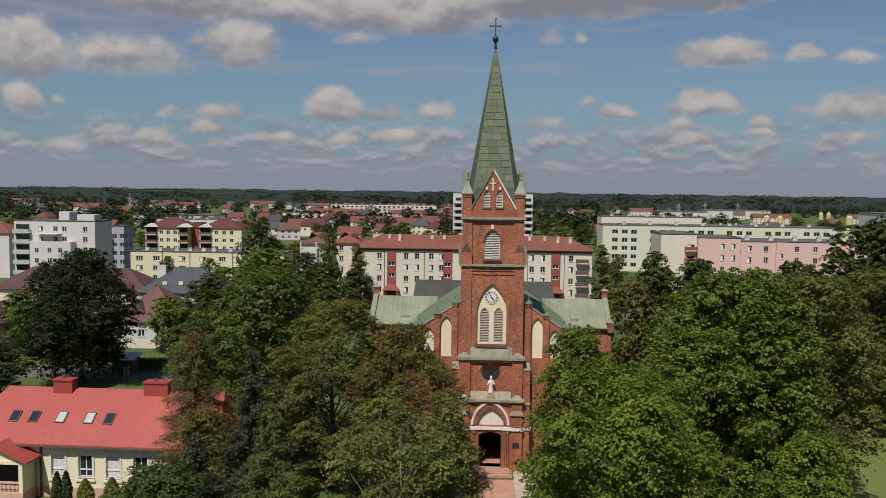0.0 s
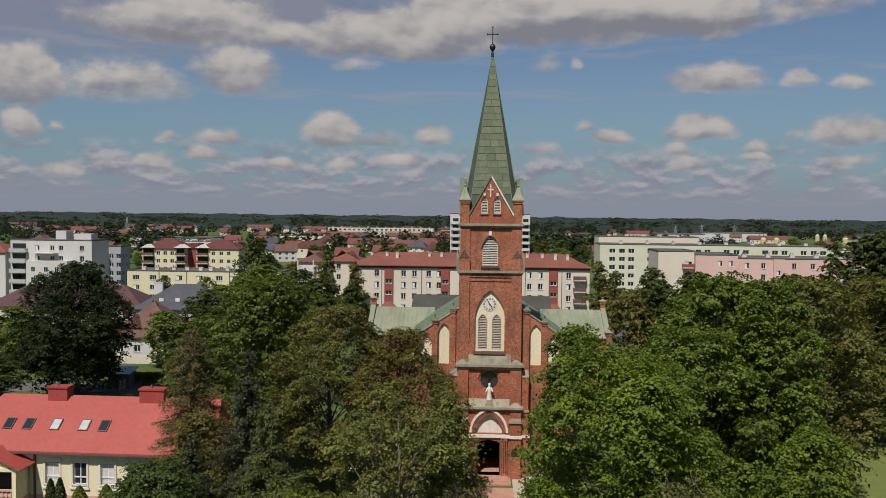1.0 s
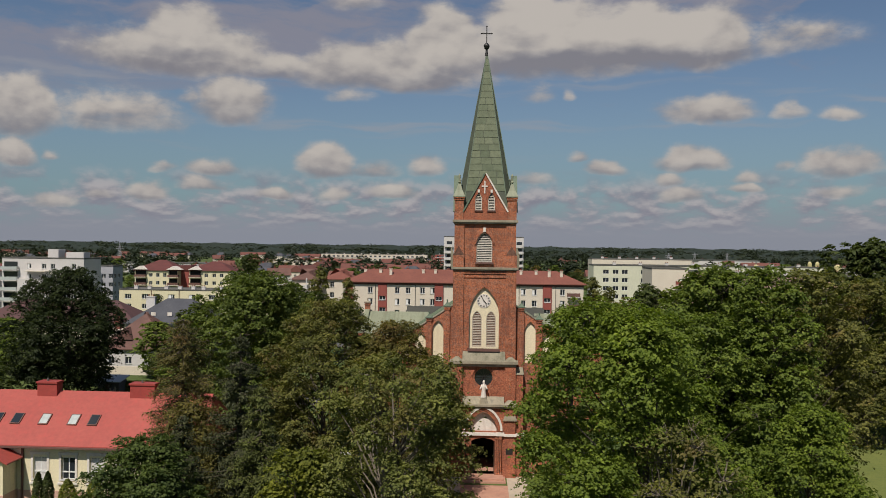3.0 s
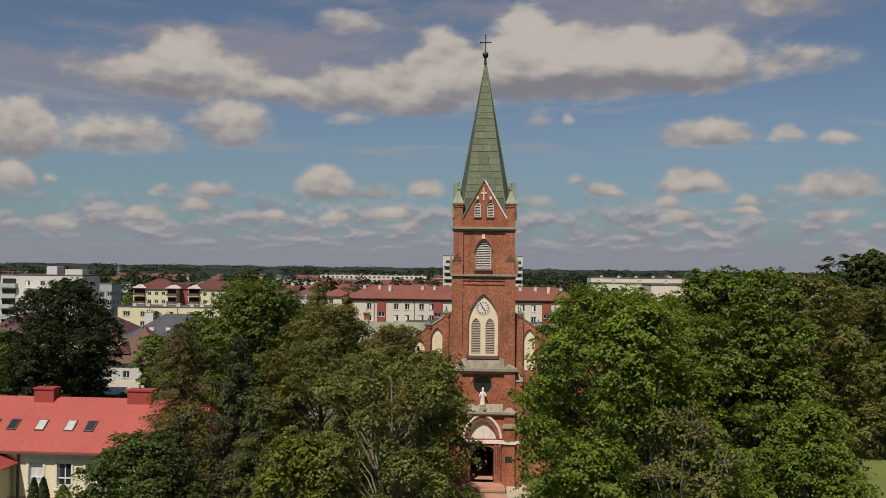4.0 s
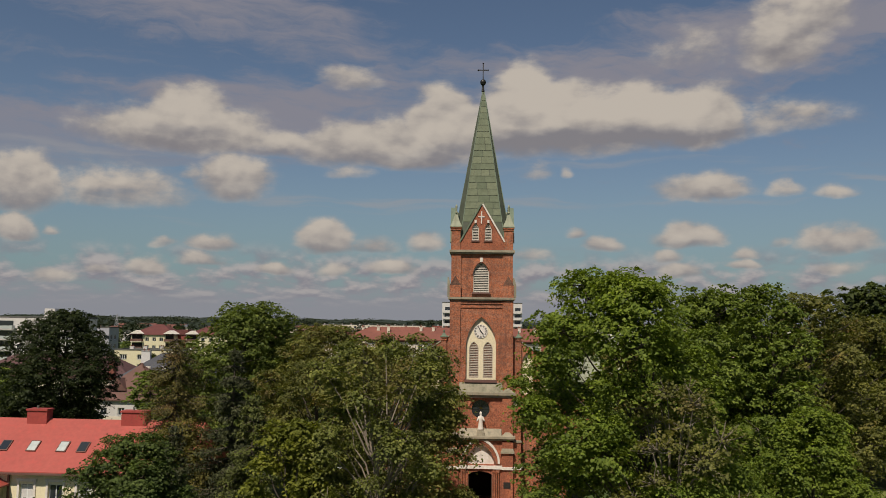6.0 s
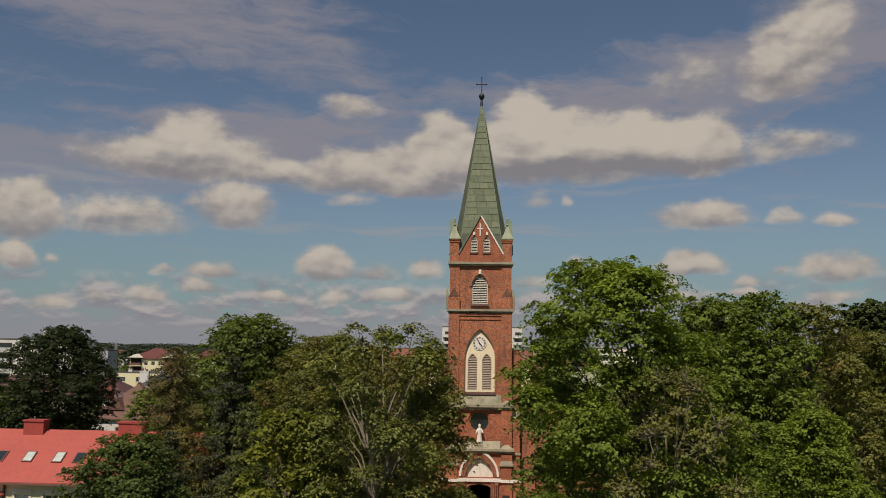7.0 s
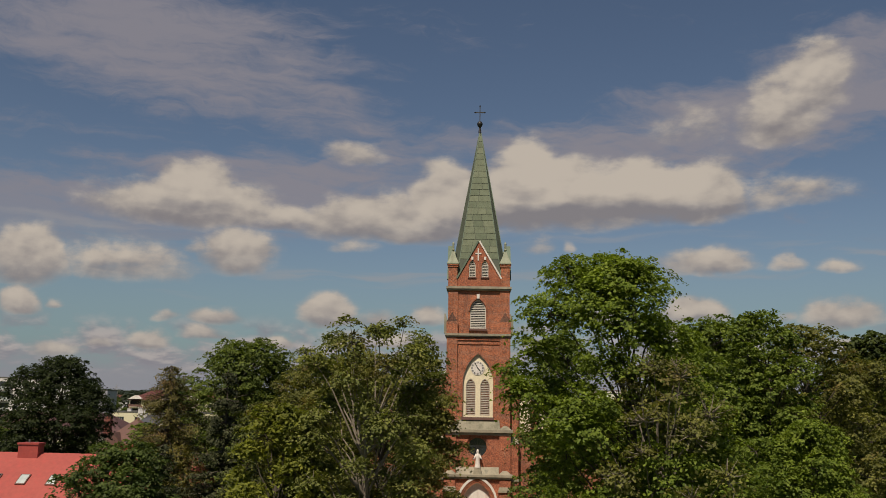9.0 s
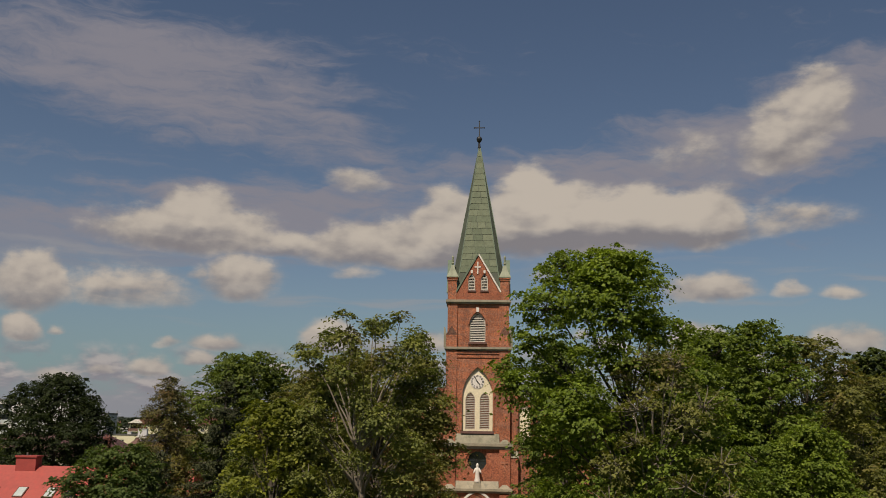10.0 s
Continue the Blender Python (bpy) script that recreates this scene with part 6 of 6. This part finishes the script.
plant("conifer", pose(-17.4, -18, 0), conifer_meshes(32, 15.6, 4.0, 1.0, 26, L_SPRUCE, 0.25, 90, 0.24, 0.7), "dark spruce with drooping boughs", "tree")
plant("conifer", pose(-15.0, -21, 0), conifer_meshes(33, 12.7, 3.8, 0.6, 24, L_CONIFER, 0.28, 90, 0.24), "olive-green spruce with drooping boughs", "tree")
plant("conifer", pose(-19.8, -22, 0), conifer_meshes(34, 10.8, 3.4, 0.6, 22, L_SPRUCE, 0.25, 90, 0.24), "dark green conifer with drooping boughs", "tree")
plant("tree", pose(-22.0, -14.5, 0), tree_meshes(41, 10.0, 3.0, 1.5, 26, 900, 20, 0.195, L_DRYLEAF, 0.35), "browning tree leaning over the red roof")


# ---- mid-distance trees ----
def template(seed, H, R, base, tufts, per, size, mat, label, lobes=16):
    t = plant("tree", pose(0, -400, 0), tree_meshes(seed, H, R, base, lobes, tufts, per, size, mat, 0.04), label, "tree", "trees between the houses")
    return t


TEMPLATES = [template(51, 14, 4.6, 2.0, 520, 10, 0.50, L_GREEN, "broad green tree between the houses"),
             template(52, 13, 4.2, 1.5, 520, 10, 0.48, L_DARKLEAF, "dark green tree between the houses"),
             template(53, 15, 3.0, 1.5, 420, 10, 0.44, L_ASH, "slim grey-green tree between the houses"),
             template(54, 12, 4.6, 1.2, 520, 10, 0.48, L_DRYLEAF, "olive-brown tree between the houses")]
PLACED = 0


def grow(k, x, y, h, w=None):
    """A copy of one of the template trees, h metres high and about w metres wide."""
    global PLACED
    src = TEMPLATES[k]
    base_h, base_r = ((14, 4.6), (13, 4.2), (15, 3.0), (12, 4.6))[k]
    sz = h / base_h
    sx = (w / 2 / base_r) if w else sz
    t = copy_thing(src, on_plan(pose(x, y, 0, 0, 0, (PLACED * 137) % 360)))
    t.scale = (sx, sx, sz)
    PLACED += 1


for k, x, y, h, w in ((1, -52, 62, 10.5, 10), (0, -44, 70, 15, 12), (1, -38, 76, 13.5, 10), (0, -49, 80, 13, 9), (1, -31, 62, 13, 10), (2, -36, 92, 16.5, 6),
                      (2, -30, 93, 14, 5), (1, -53, 94, 19.3, 10), (0, -62, 96, 8, 10), (0, -128, 96, 9, 10), (1, -140, 110, 10, 11), (0, -118, 88, 9, 10), (1, -108, 60, 9, 9), (0, -118, 70, 10, 10), (1, -26.5, 72, 11, 8), (0, 38, 285, 9, 12), (1, 50, 292, 9, 12), (0, 60, 280, 8, 11), (1, -61, 15, 8, 9)):
    grow(k, x, y, h, w)
for k, x, y, h, w in ((0, -52, 44, 9, 8), (1, -49, 49, 9.5, 7), (0, -72, 40, 8, 8), (1, -46, 36, 6, 7), (0, -78, 46, 9, 9), (1, -82, 62, 9, 8), (0, -88, 30, 11, 10),
                      (0, -38, 22, 7, 8), (1, -33, 12, 8, 8), (0, -29, 20, 9, 8), (1, -60, 37, 7, 8), (1, -66, 14, 8, 9), (0, -72, 20, 13, 11), (1, -84, 14, 15, 12)):
    grow(k, x, y, h, w)
for k, x, y, h, w in ((3, 20, 34, 14.6, 8), (1, 26, 40, 15.5, 10), (1, 33, 44, 16.5, 12), (0, 41, 40, 15.5, 12), (1, 50, 48, 16, 12), (0, 60, 44, 16.5, 13), (1, 70, 52, 18, 13),
                      (2, 25.5, 90, 15, 6), (2, 29, 88, 13, 5), (1, 37, 88, 14, 8), (0, 44, 20, 17, 13), (1, 62, 20, 21, 15), (1, 72, 30, 23, 16), (0, 58, 4, 17, 12), (1, 78, 8, 20, 14),
                      (1, 90, 60, 18, 14), (0, 100, 45, 20, 15), (1, 31, 12, 15.5, 11), (0, 24, 18, 14.5, 10), (1, 46, -12, 14, 10), (0, 54, -16, 13, 9)):
    grow(k, x, y, h, w)

KEEP_OUT = [(-32, 27, 96, 112), (-50, -18, 108, 132), (-17, 24, 236, 258), (38, 122, 168, 190), (42, 92, 212, 232), (41, 102, 102, 124), (-134, -98, 116, 145),
            (-122, -108, 150, 172), (-106, -54, 127, 146), (-138, -94, 200, 225), (-200, 200, -100, 95)]
rng = random.Random(77)


def free(x, y, gap=3):
    return all(not (a - gap < x < b + gap and c - gap < y < d + gap) for a, b, c, d in KEEP_OUT)


n = 0
while n < 130:
    y = 118 + 330 * rng.random() ** 0.8
    x = rng.uniform(-0.72, 0.62) * (y + 66)
    if free(x, y, 5):
        far = min(1.0, (y - 118) / 120)
        h = rng.uniform(5.5, 8.0) + far * rng.uniform(0, 4.5)
        grow(rng.choice((0, 1, 1, 3)), x, y, h, h * rng.uniform(0.8, 1.1))
        n += 1

# ---- far houses, halls and woods ----


def small_house(wall, roof, label, W=11.0, D=9.0, Hh=5.4, rise=3.6, cols=(2.2, 5.5, 8.8), hip=0.0):
    h = thing("house", pose(0, -420, 0), label, "house", "far houses")
    shell(h, W, D, Hh, wall, storeys(cols, 1.0, 2, 2.5, 1.3, 1.3, 2), [], [(4.5, 3.2, 1.3, 1.3, 2)], [(4.5, 3.2, 1.3, 1.3, 2)], sills=False)
    hip_roof(h, 0, W, 0, D, Hh, rise, roof, 0.5, hip, hip)
    chimney(h, W * 0.3, D / 2, Hh + rise * 0.6, Hh + rise + 0.7, 0.4, 0.4, M_TILE)
    return h


HOUSES = [small_house(M_CREAM, M_FARTILE, "far cream house with brick-red roof"), small_house(M_WHITE, M_FARTILE, "far white house with bright red roof", hip=0.5),
          small_house(M_WHITE, M_BROWNROOF, "far white house with brown roof"), small_house(M_CREAM, M_DARKROOF, "far house with dark grey roof", hip=0.6),
          small_house(M_CREAM, M_FARTILE, "far row of terraced houses with red roof", 34.0, 10.0, 6.0, 3.4, tuple(every(2.5, 32, 4.2)))]
TAKEN = []


def settle(k, x, y, rz):
    copy_thing(HOUSES[k], on_plan(pose(x, y, 0, 0, 0, rz)))
    TAKEN.append((x, y))


n = 0
while n < 90:
    y = 265 + 620 * rng.random()
    u = rng.choice((rng.uniform(-0.34, -0.02), rng.uniform(-0.34, -0.02), rng.uniform(-0.7, -0.3), rng.uniform(0.12, 0.55)))
    x = u * (y + 66)
    if free(x, y, 12) and all(math.hypot(x - a, y - b) > 24 for a, b in TAKEN):
        settle(rng.choice((0, 0, 1, 2, 3, 4, 4)), x, y, rng.choice((0, 8, -12, 90, 84, 20)))
        n += 1

for x, y, W, Hh, wall, label in ((-139, 560, 96, 13, M_CREAM, "far cream and brick block with balconies"), (-38, 600, 60, 13, M_MAROON, "far brick-brown block with white bands"), (-150, 430, 40, 9, M_CREAM, "far cream terrace with flat roof"),
                                 (-190, 330, 36, 8, M_WHITE, "far white terrace with flat roof"), (96, 300, 60, 10.5, M_MAROON, "long low block with a rust-red roof edge"), (160, 250, 50, 11, M_YELLOW, "pale yellow block with a green roof")):
    b = block(label, x, y, W, 14, Hh, wall, every(3, W - 3, 4.2), 1.4, int(Hh / 3.1), 3.0, 2.2, 1.6, 2, M_FELT)
    for k in range(int(Hh / 3.1)):
        part("floor_band", boxes((0, W, -0.3, -0.02, 1.0 + 3.0 * k, 1.32 + 3.0 * k)), M_WHITE, b)
    set_back_roof_things(b, every(4, W - 4, 8), 6, Hh)

for x, y, W, D, Hh in ((330, 520, 120, 50, 12), (172, 620, 46, 26, 9), (-250, 420, 60, 24, 7), (240, 700, 70, 30, 9)):
    hall = thing("industrial_hall", pose(x, y, 0), "long white industrial hall with flat roof", "hall")
    part("wall", boxes((0, W, 0, D, 0, Hh)), M_WHITE, hall)
    part("roof", boxes((-0.5, W + 0.5, -0.5, D + 0.5, Hh, Hh + 0.6)), M_FELT, hall)
    for i in range(int(W / 9)):
        part("door", boxes((4 + i * 9, 8 + i * 9, -0.1, -0.02, 0, 4.5)), M_PLASTERGREY, hall)

M_SILO = surface("yellow_green_silo_paint", (0.55, 0.48, 0.22), (0.62, 0.55, 0.28), 0.5, 0.0, 0.1, 1.0, (0.4, 0.38, 0.15), True, 0.05)
for px, y, r, h in ((258, 580, 2.6, 5.5), (270, 580, 2.6, 5.5), (316, 600, 1.9, 8.5), (323, 600, 1.9, 8.5), (337, 590, 3.2, 6.0)):
    si = thing("silo", pose(px, y, 0), "yellow-green storage silo with a domed top", "silo", "silos")
    bm = bmesh.new()
    lathe(bm, 0, 0, [(r, 0), (r, h), (r * 0.95, h + 0.8), (r * 0.5, h + 2.0), (0.3, h + 2.4)], 20)
    part("tank", bm, M_SILO, si)
    bm = bmesh.new()
    lathe(bm, 0, 0, [(0.5, h + 2.2), (0.5, h + 5.0)], 8)
    part("vent_pipe", bm, M_FELT, si)


def mast(x, y, h, w):
    """A lattice pylon."""
    t = thing("pylon", pose(x, y, 0), "grey steel lattice pylon standing far off", "pylon", "pylons")
    V, Q = [], []
    for sx in (-1, 1):
        for sy in (-1, 1):
            tube(V, Q, [np.array((sx * w, sy * w, 0.0)), np.array((sx * 0.2, sy * 0.2, h))], 0.16, 0.12, 4)
    for i in range(9):
        z0, z1 = h * i / 9, h * (i + 1) / 9
        a, b = w + (0.2 - w) * i / 9, w + (0.2 - w) * (i + 1) / 9
        for sy in (-1, 1):
            tube(V, Q, [np.array((-a, sy * a, z0)), np.array((b, sy * b, z1))], 0.09, 0.09, 3)
            tube(V, Q, [np.array((a, sy * a, z0)), np.array((-b, sy * b, z1))], 0.09, 0.09, 3)
    part("lattice", fast_mesh("lattice", V, Q, M_PLASTERGREY), None, t)
    V, Q = [], []
    for z in (0.75, 0.86):
        tube(V, Q, [np.array((-w * 1.5, 0, h * z)), np.array((w * 1.5, 0, h * z))], 0.14, 0.14, 4)
    part("cross_arm", fast_mesh("cross_arm", V, Q, M_PLASTERGREY), None, t)


for x, y, h in ((195, 640, 17), (265, 780, 17), (318, 820, 17), (-345, 600, 20)):
    mast(x, y, h, 2.4)


flag = thing("mast", pose(330, 470, 0), "tall thin white steel mast among far halls", "mast")
bm = bmesh.new()
lathe(bm, 0, 0, [(0.6, 0), (0.35, 27.0), (0.2, 27.4)], 10)
part("pole", bm, M_WHITE, flag)


def far_woods():
    """Scattered crowns of tufts over the plain, past the houses."""
    g = np.random.default_rng(9)
    V = []
    n = 2700
    y = 330 + 1500 * g.uniform(0, 1, n) ** 1.3
    x = g.uniform(-0.95, 0.85, n) * (y + 66)
    clump = np.sin(x * 0.011 + 2) + np.sin(y * 0.017) + np.sin((x + y) * 0.007)
    for i in range(n):
        if clump[i] < -0.7 and y[i] < 1100:
            continue
        if y[i] < 900 and any(abs(x[i] - a) < 15 and -14 < y[i] - b < 15 for a, b in TAKEN):
            continue
        h = g.uniform(7, 13) * (1.0 + 0.25 * (y[i] > 1000))
        r = h * g.uniform(0.35, 0.5)
        m = 90
        d = g.normal(0, 1, (m, 3))
        d /= np.linalg.norm(d, axis=1)[:, None]
        at = np.array((x[i], y[i] * PLAN_Y, h * 0.58)) + d * np.array((r, r, h * 0.42)) * g.uniform(0.7, 1.05, m)[:, None]
        V.append(leaf_arrays(g, at, d * 0.7 + np.array((0, 0, 0.8)), h * 0.19, 0.8))
    V = np.concatenate(V)
    ob = new("woods", fast_mesh("woods", V, np.arange(len(V)).reshape(-1, 4), L_FAR_HAZED))
    tagged(ob, "scattered green trees over the plain beyond the town", "trees", kind="stuff")


def forest():
    """The closed canopy that runs to the horizon."""
    g = np.random.default_rng(4)
    V = []
    for r0, r1, n, top in ((1350, 2000, 1500, 15), (2000, 3000, 1700, 18), (3000, 4300, 1700, 23)):
        r = np.sqrt(g.uniform(r0 * r0, r1 * r1, n))
        a = g.uniform(-0.72, 0.68, n)
        h = top * (0.85 + 0.12 * np.sin(a * 31 + r * 0.004) + 0.1 * np.sin(a * 83)) * g.uniform(0.8, 1.08, n)
        c = np.stack((r * np.sin(a), r * np.cos(a), h * 0.5), 1)
        m = 26
        d = g.normal(0, 1, (n * m, 3))
        d /= np.linalg.norm(d, axis=1)[:, None]
        w = np.repeat(np.stack((h * 0.9, h * 0.9, h * 0.45), 1), m, 0)
        at = np.repeat(c, m, 0) + d * w
        V.append(leaf_arrays(g, at, d * 0.5 + np.array((0, -0.3, 1.0)), np.repeat(h * 0.34, m), 0.85))
    V = np.concatenate(V)
    ob = new("forest", fast_mesh("forest", V, np.arange(len(V)).reshape(-1, 4), L_FAR_HAZED))
    tagged(ob, "dark forest along the whole horizon", "forest", kind="stuff")
    bm = bmesh.new()
    steps = 160
    rows = []
    for j, (r, z) in enumerate(((1250, 0), (1400, 11), (2000, 14), (2900, 17), (4300, 21), (4400, 0))):
        row = []
        for i in range(steps + 1):
            a = -0.9 + 1.75 * i / steps
            row.append(bm.verts.new((r * math.sin(a), r * math.cos(a), z * (0.9 + 0.15 * math.sin(i * 1.7 + j) + 0.1 * math.sin(i * 0.37)))))
        rows.append(row)
    for p, q in zip(rows, rows[1:]):
        for i in range(steps):
            bm.faces.new((p[i], q[i], q[i + 1], p[i + 1]))
    ob = new("forest_floor", mesh_of(bm, "forest_floor", L_FAR_HAZED))
    tagged(ob, "dense dark undergrowth of the far forest", "forest", kind="stuff")


far_woods()
forest()

# ---- garden of the house, lawn and fence ----
slab("lawn", 28, 60, -14, 11, 0.03, surface("mown_lawn", (0.13, 0.16, 0.03), (0.18, 0.20, 0.045), 0.95, 0.0, 0.2, 8.0, (0.09, 0.12, 0.03), False, 0.6, 0.03), "sunlit mown lawn behind the trees", "lawn")
fence = thing("fence", pose(28, 11.2, 0), "dark metal park fence on low posts", "fence")
post = mesh_of(boxes((-0.05, 0.05, -0.05, 0.05, 0, 1.5)), "post", M_IRON)
panel = mesh_of(boxes((0, 2.0, -0.02, 0.02, 1.25, 1.3), (0, 2.0, -0.02, 0.02, 0.2, 0.25), *[(0.13 * i, 0.13 * i + 0.025, -0.012, 0.012, 0.25, 1.25) for i in range(1, 15)]), "panel", M_IRON)
for i in range(16):
    part("post", post, None, fence, at=pose(i * 2.0, 0, 0))
    part("panel", panel, None, fence, at=pose(i * 2.0, 0, 0))


def thuja_meshes(seed, H, R, mat):
    g = np.random.default_rng(seed)
    m = 900
    s = g.uniform(0.02, 1, m)
    a = g.uniform(0, math.tau, m)
    rad = R * np.sin(np.pi * np.clip(0.25 + 0.75 * s, 0, 1)) ** 0.7 * g.uniform(0.75, 1.05, m)
    at = np.stack((rad * np.cos(a), rad * np.sin(a), 0.1 + s * (H - 0.15)), 1)
    d = np.stack((np.cos(a), np.sin(a), np.full(m, 0.6)), 1)
    lv = leaf_arrays(g, at, d, 0.3, 0.5)
    V, Q = [], []
    tube(V, Q, [np.array((0, 0, -0.1)), np.array((0, 0, H * 0.9))], 0.07, 0.02, 6)
    return fast_mesh("trunk", V, Q, M_BARK), fast_mesh("crown", lv, np.arange(len(lv)).reshape(-1, 4), mat)


TH = thuja_meshes(61, 3.1, 0.42, L_DARKLEAF)
for x, y, s in ((-35.95, -11.4, 1.0), (-35.3, -11.2, 1.0)):
    t = plant("thuja", pose(x, y, 0), TH, "slim dark green columnar thuja by the house", "shrub")
TB = thuja_meshes(62, 2.8, 0.7, L_LIME)
for x, y in ((-33.2, -12.0), (-31.2, -11.6), (-29.6, -11.2)):
    plant("shrub", pose(x, y, 0), TB, "yellow-green pointed garden shrub by the house", "shrub")
SH = tree_meshes(63, 2.8, 1.7, 0.2, 10, 260, 16, 0.18, L_MAPLE, 0.0, 1.0, (0.35, 0.5), 0.3)
for i, (x, y, rz) in enumerate(((-30, -15, 0), (-27, -14, 70), (-33, -16.5, 140), (-26, -18, 200), (-29, -20, 30), (-24, -16, 90), (-9.5, -18, 40), (-6.5, -22, 100), (-8, -26, 10),
                                (-12.5, -14, 60), (5.5, -6, 0), (7.5, -10, 45), (5.2, -24, 120), (24, -30, 10), (14, -33, 90), (-16, -10, 10), (-25, -24, 130))):
    plant("shrub", pose(x, y, 0, 0, 0, rz), SH, "dense green shrub in the church garden", "shrub")

# hedge, shed and concrete-post fence by the side street
def hedge_meshes(seed, W, D, H, mat):
    """The stems and the clipped leaves of a hedge."""
    g = np.random.default_rng(seed)
    m = 5200
    at = np.stack((g.uniform(-W / 2, W / 2, m), g.uniform(-D / 2, D / 2, m), 0.1 + (H - 0.1) * g.uniform(0, 1, m) ** 0.5), 1)
    at += g.normal(0, 0.05, (m, 3))
    lv = leaf_arrays(g, at, at * np.array((0.1, 0.5, 0.3)), 0.16)
    V, Q = [], []
    for k in range(9):
        x = -W / 2 + 0.2 + (W - 0.4) * k / 8
        tube(V, Q, [np.array((x, 0, -0.1)), np.array((x, 0, H * 0.8))], 0.05, 0.02, 5)
    return fast_mesh("stems", V, Q, M_BARK), fast_mesh("leaves", lv, np.arange(len(lv)).reshape(-1, 4), mat)


for x, y, rz, mat in ((-48.6, 31.7, 6, L_LIME), (-43.8, 33.6, 8, L_DEEP)):
    hm = hedge_meshes(int(-x), 4.2, 1.4, 1.8, mat)
    hedge = thing("hedge", pose(x, y, 0, 0, 0, rz), "clipped green hedge along the side street", "hedge")
    part("stems", hm[0], None, hedge)
    part("leaves", hm[1], None, hedge)
shed = thing("shed", pose(-53.4, 29.4, 0), "small garden shed with a pale sheet roof", "shed")
part("wall", boxes((0, 3.0, 0, 2.6, 0, 2.1)), M_FELT, shed)
bm = bmesh.new()
hull(bm, [[(-0.3, -0.4, z), (3.3, -0.4, z), (3.3, 3.0, z + 0.5), (-0.3, 3.0, z + 0.5)] for z in (2.1, 2.18)])
part("roof", bm, M_BALCONY, shed)
part("door", boxes((1.0, 1.9, -0.05, -0.005, 0, 1.9)), M_DOOR, shed)
yard_fence = thing("fence", pose(-50.9, 27.9, 0, 0, 0, 88), "low garden fence with concrete posts", "fence")
for k in range(4):
    part("post", boxes((k * 1.4 - 0.1, k * 1.4 + 0.1, -0.1, 0.1, 0, 1.5)), M_STONE, yard_fence)
    if k < 3:
        part("panel", boxes((k * 1.4 + 0.1, k * 1.4 + 1.3, -0.03, 0.03, 0.15, 0.5), (k * 1.4 + 0.1, k * 1.4 + 1.3, -0.03, 0.03, 0.65, 0.85), (k * 1.4 + 0.1, k * 1.4 + 1.3, -0.03, 0.03, 1.05, 1.2)), M_STONE, yard_fence)

# street lamp among the trees
lamp = thing("street_lamp", pose(-9.2, -20.5, 0), "grey street lamp with a white head among the trees", "lamp")
bm = bmesh.new()
lathe(bm, 0, 0, [(0.09, 0), (0.06, 7.8)], 8)
part("pole", bm, M_FELT, lamp)
part("head", boxes((-0.55, 0.1, -0.14, 0.14, 7.75, 7.92)), M_PVC, lamp)

# the first tree and house of each kind take places of their own
for t, (x, y) in zip(TEMPLATES, ((-72, 112), (-86, 118), (33, 128), (8, 140))):
    t.matrix_basis = on_plan(pose(x, y, 0)) @ Matrix.Scale(0.6, 4)
for t, (x, y) in zip(HOUSES, ((-70, 262), (-52, 300), (-215, 280), (-120, 300), (-60, 360))):
    t.matrix_basis = on_plan(pose(x, y, 0))
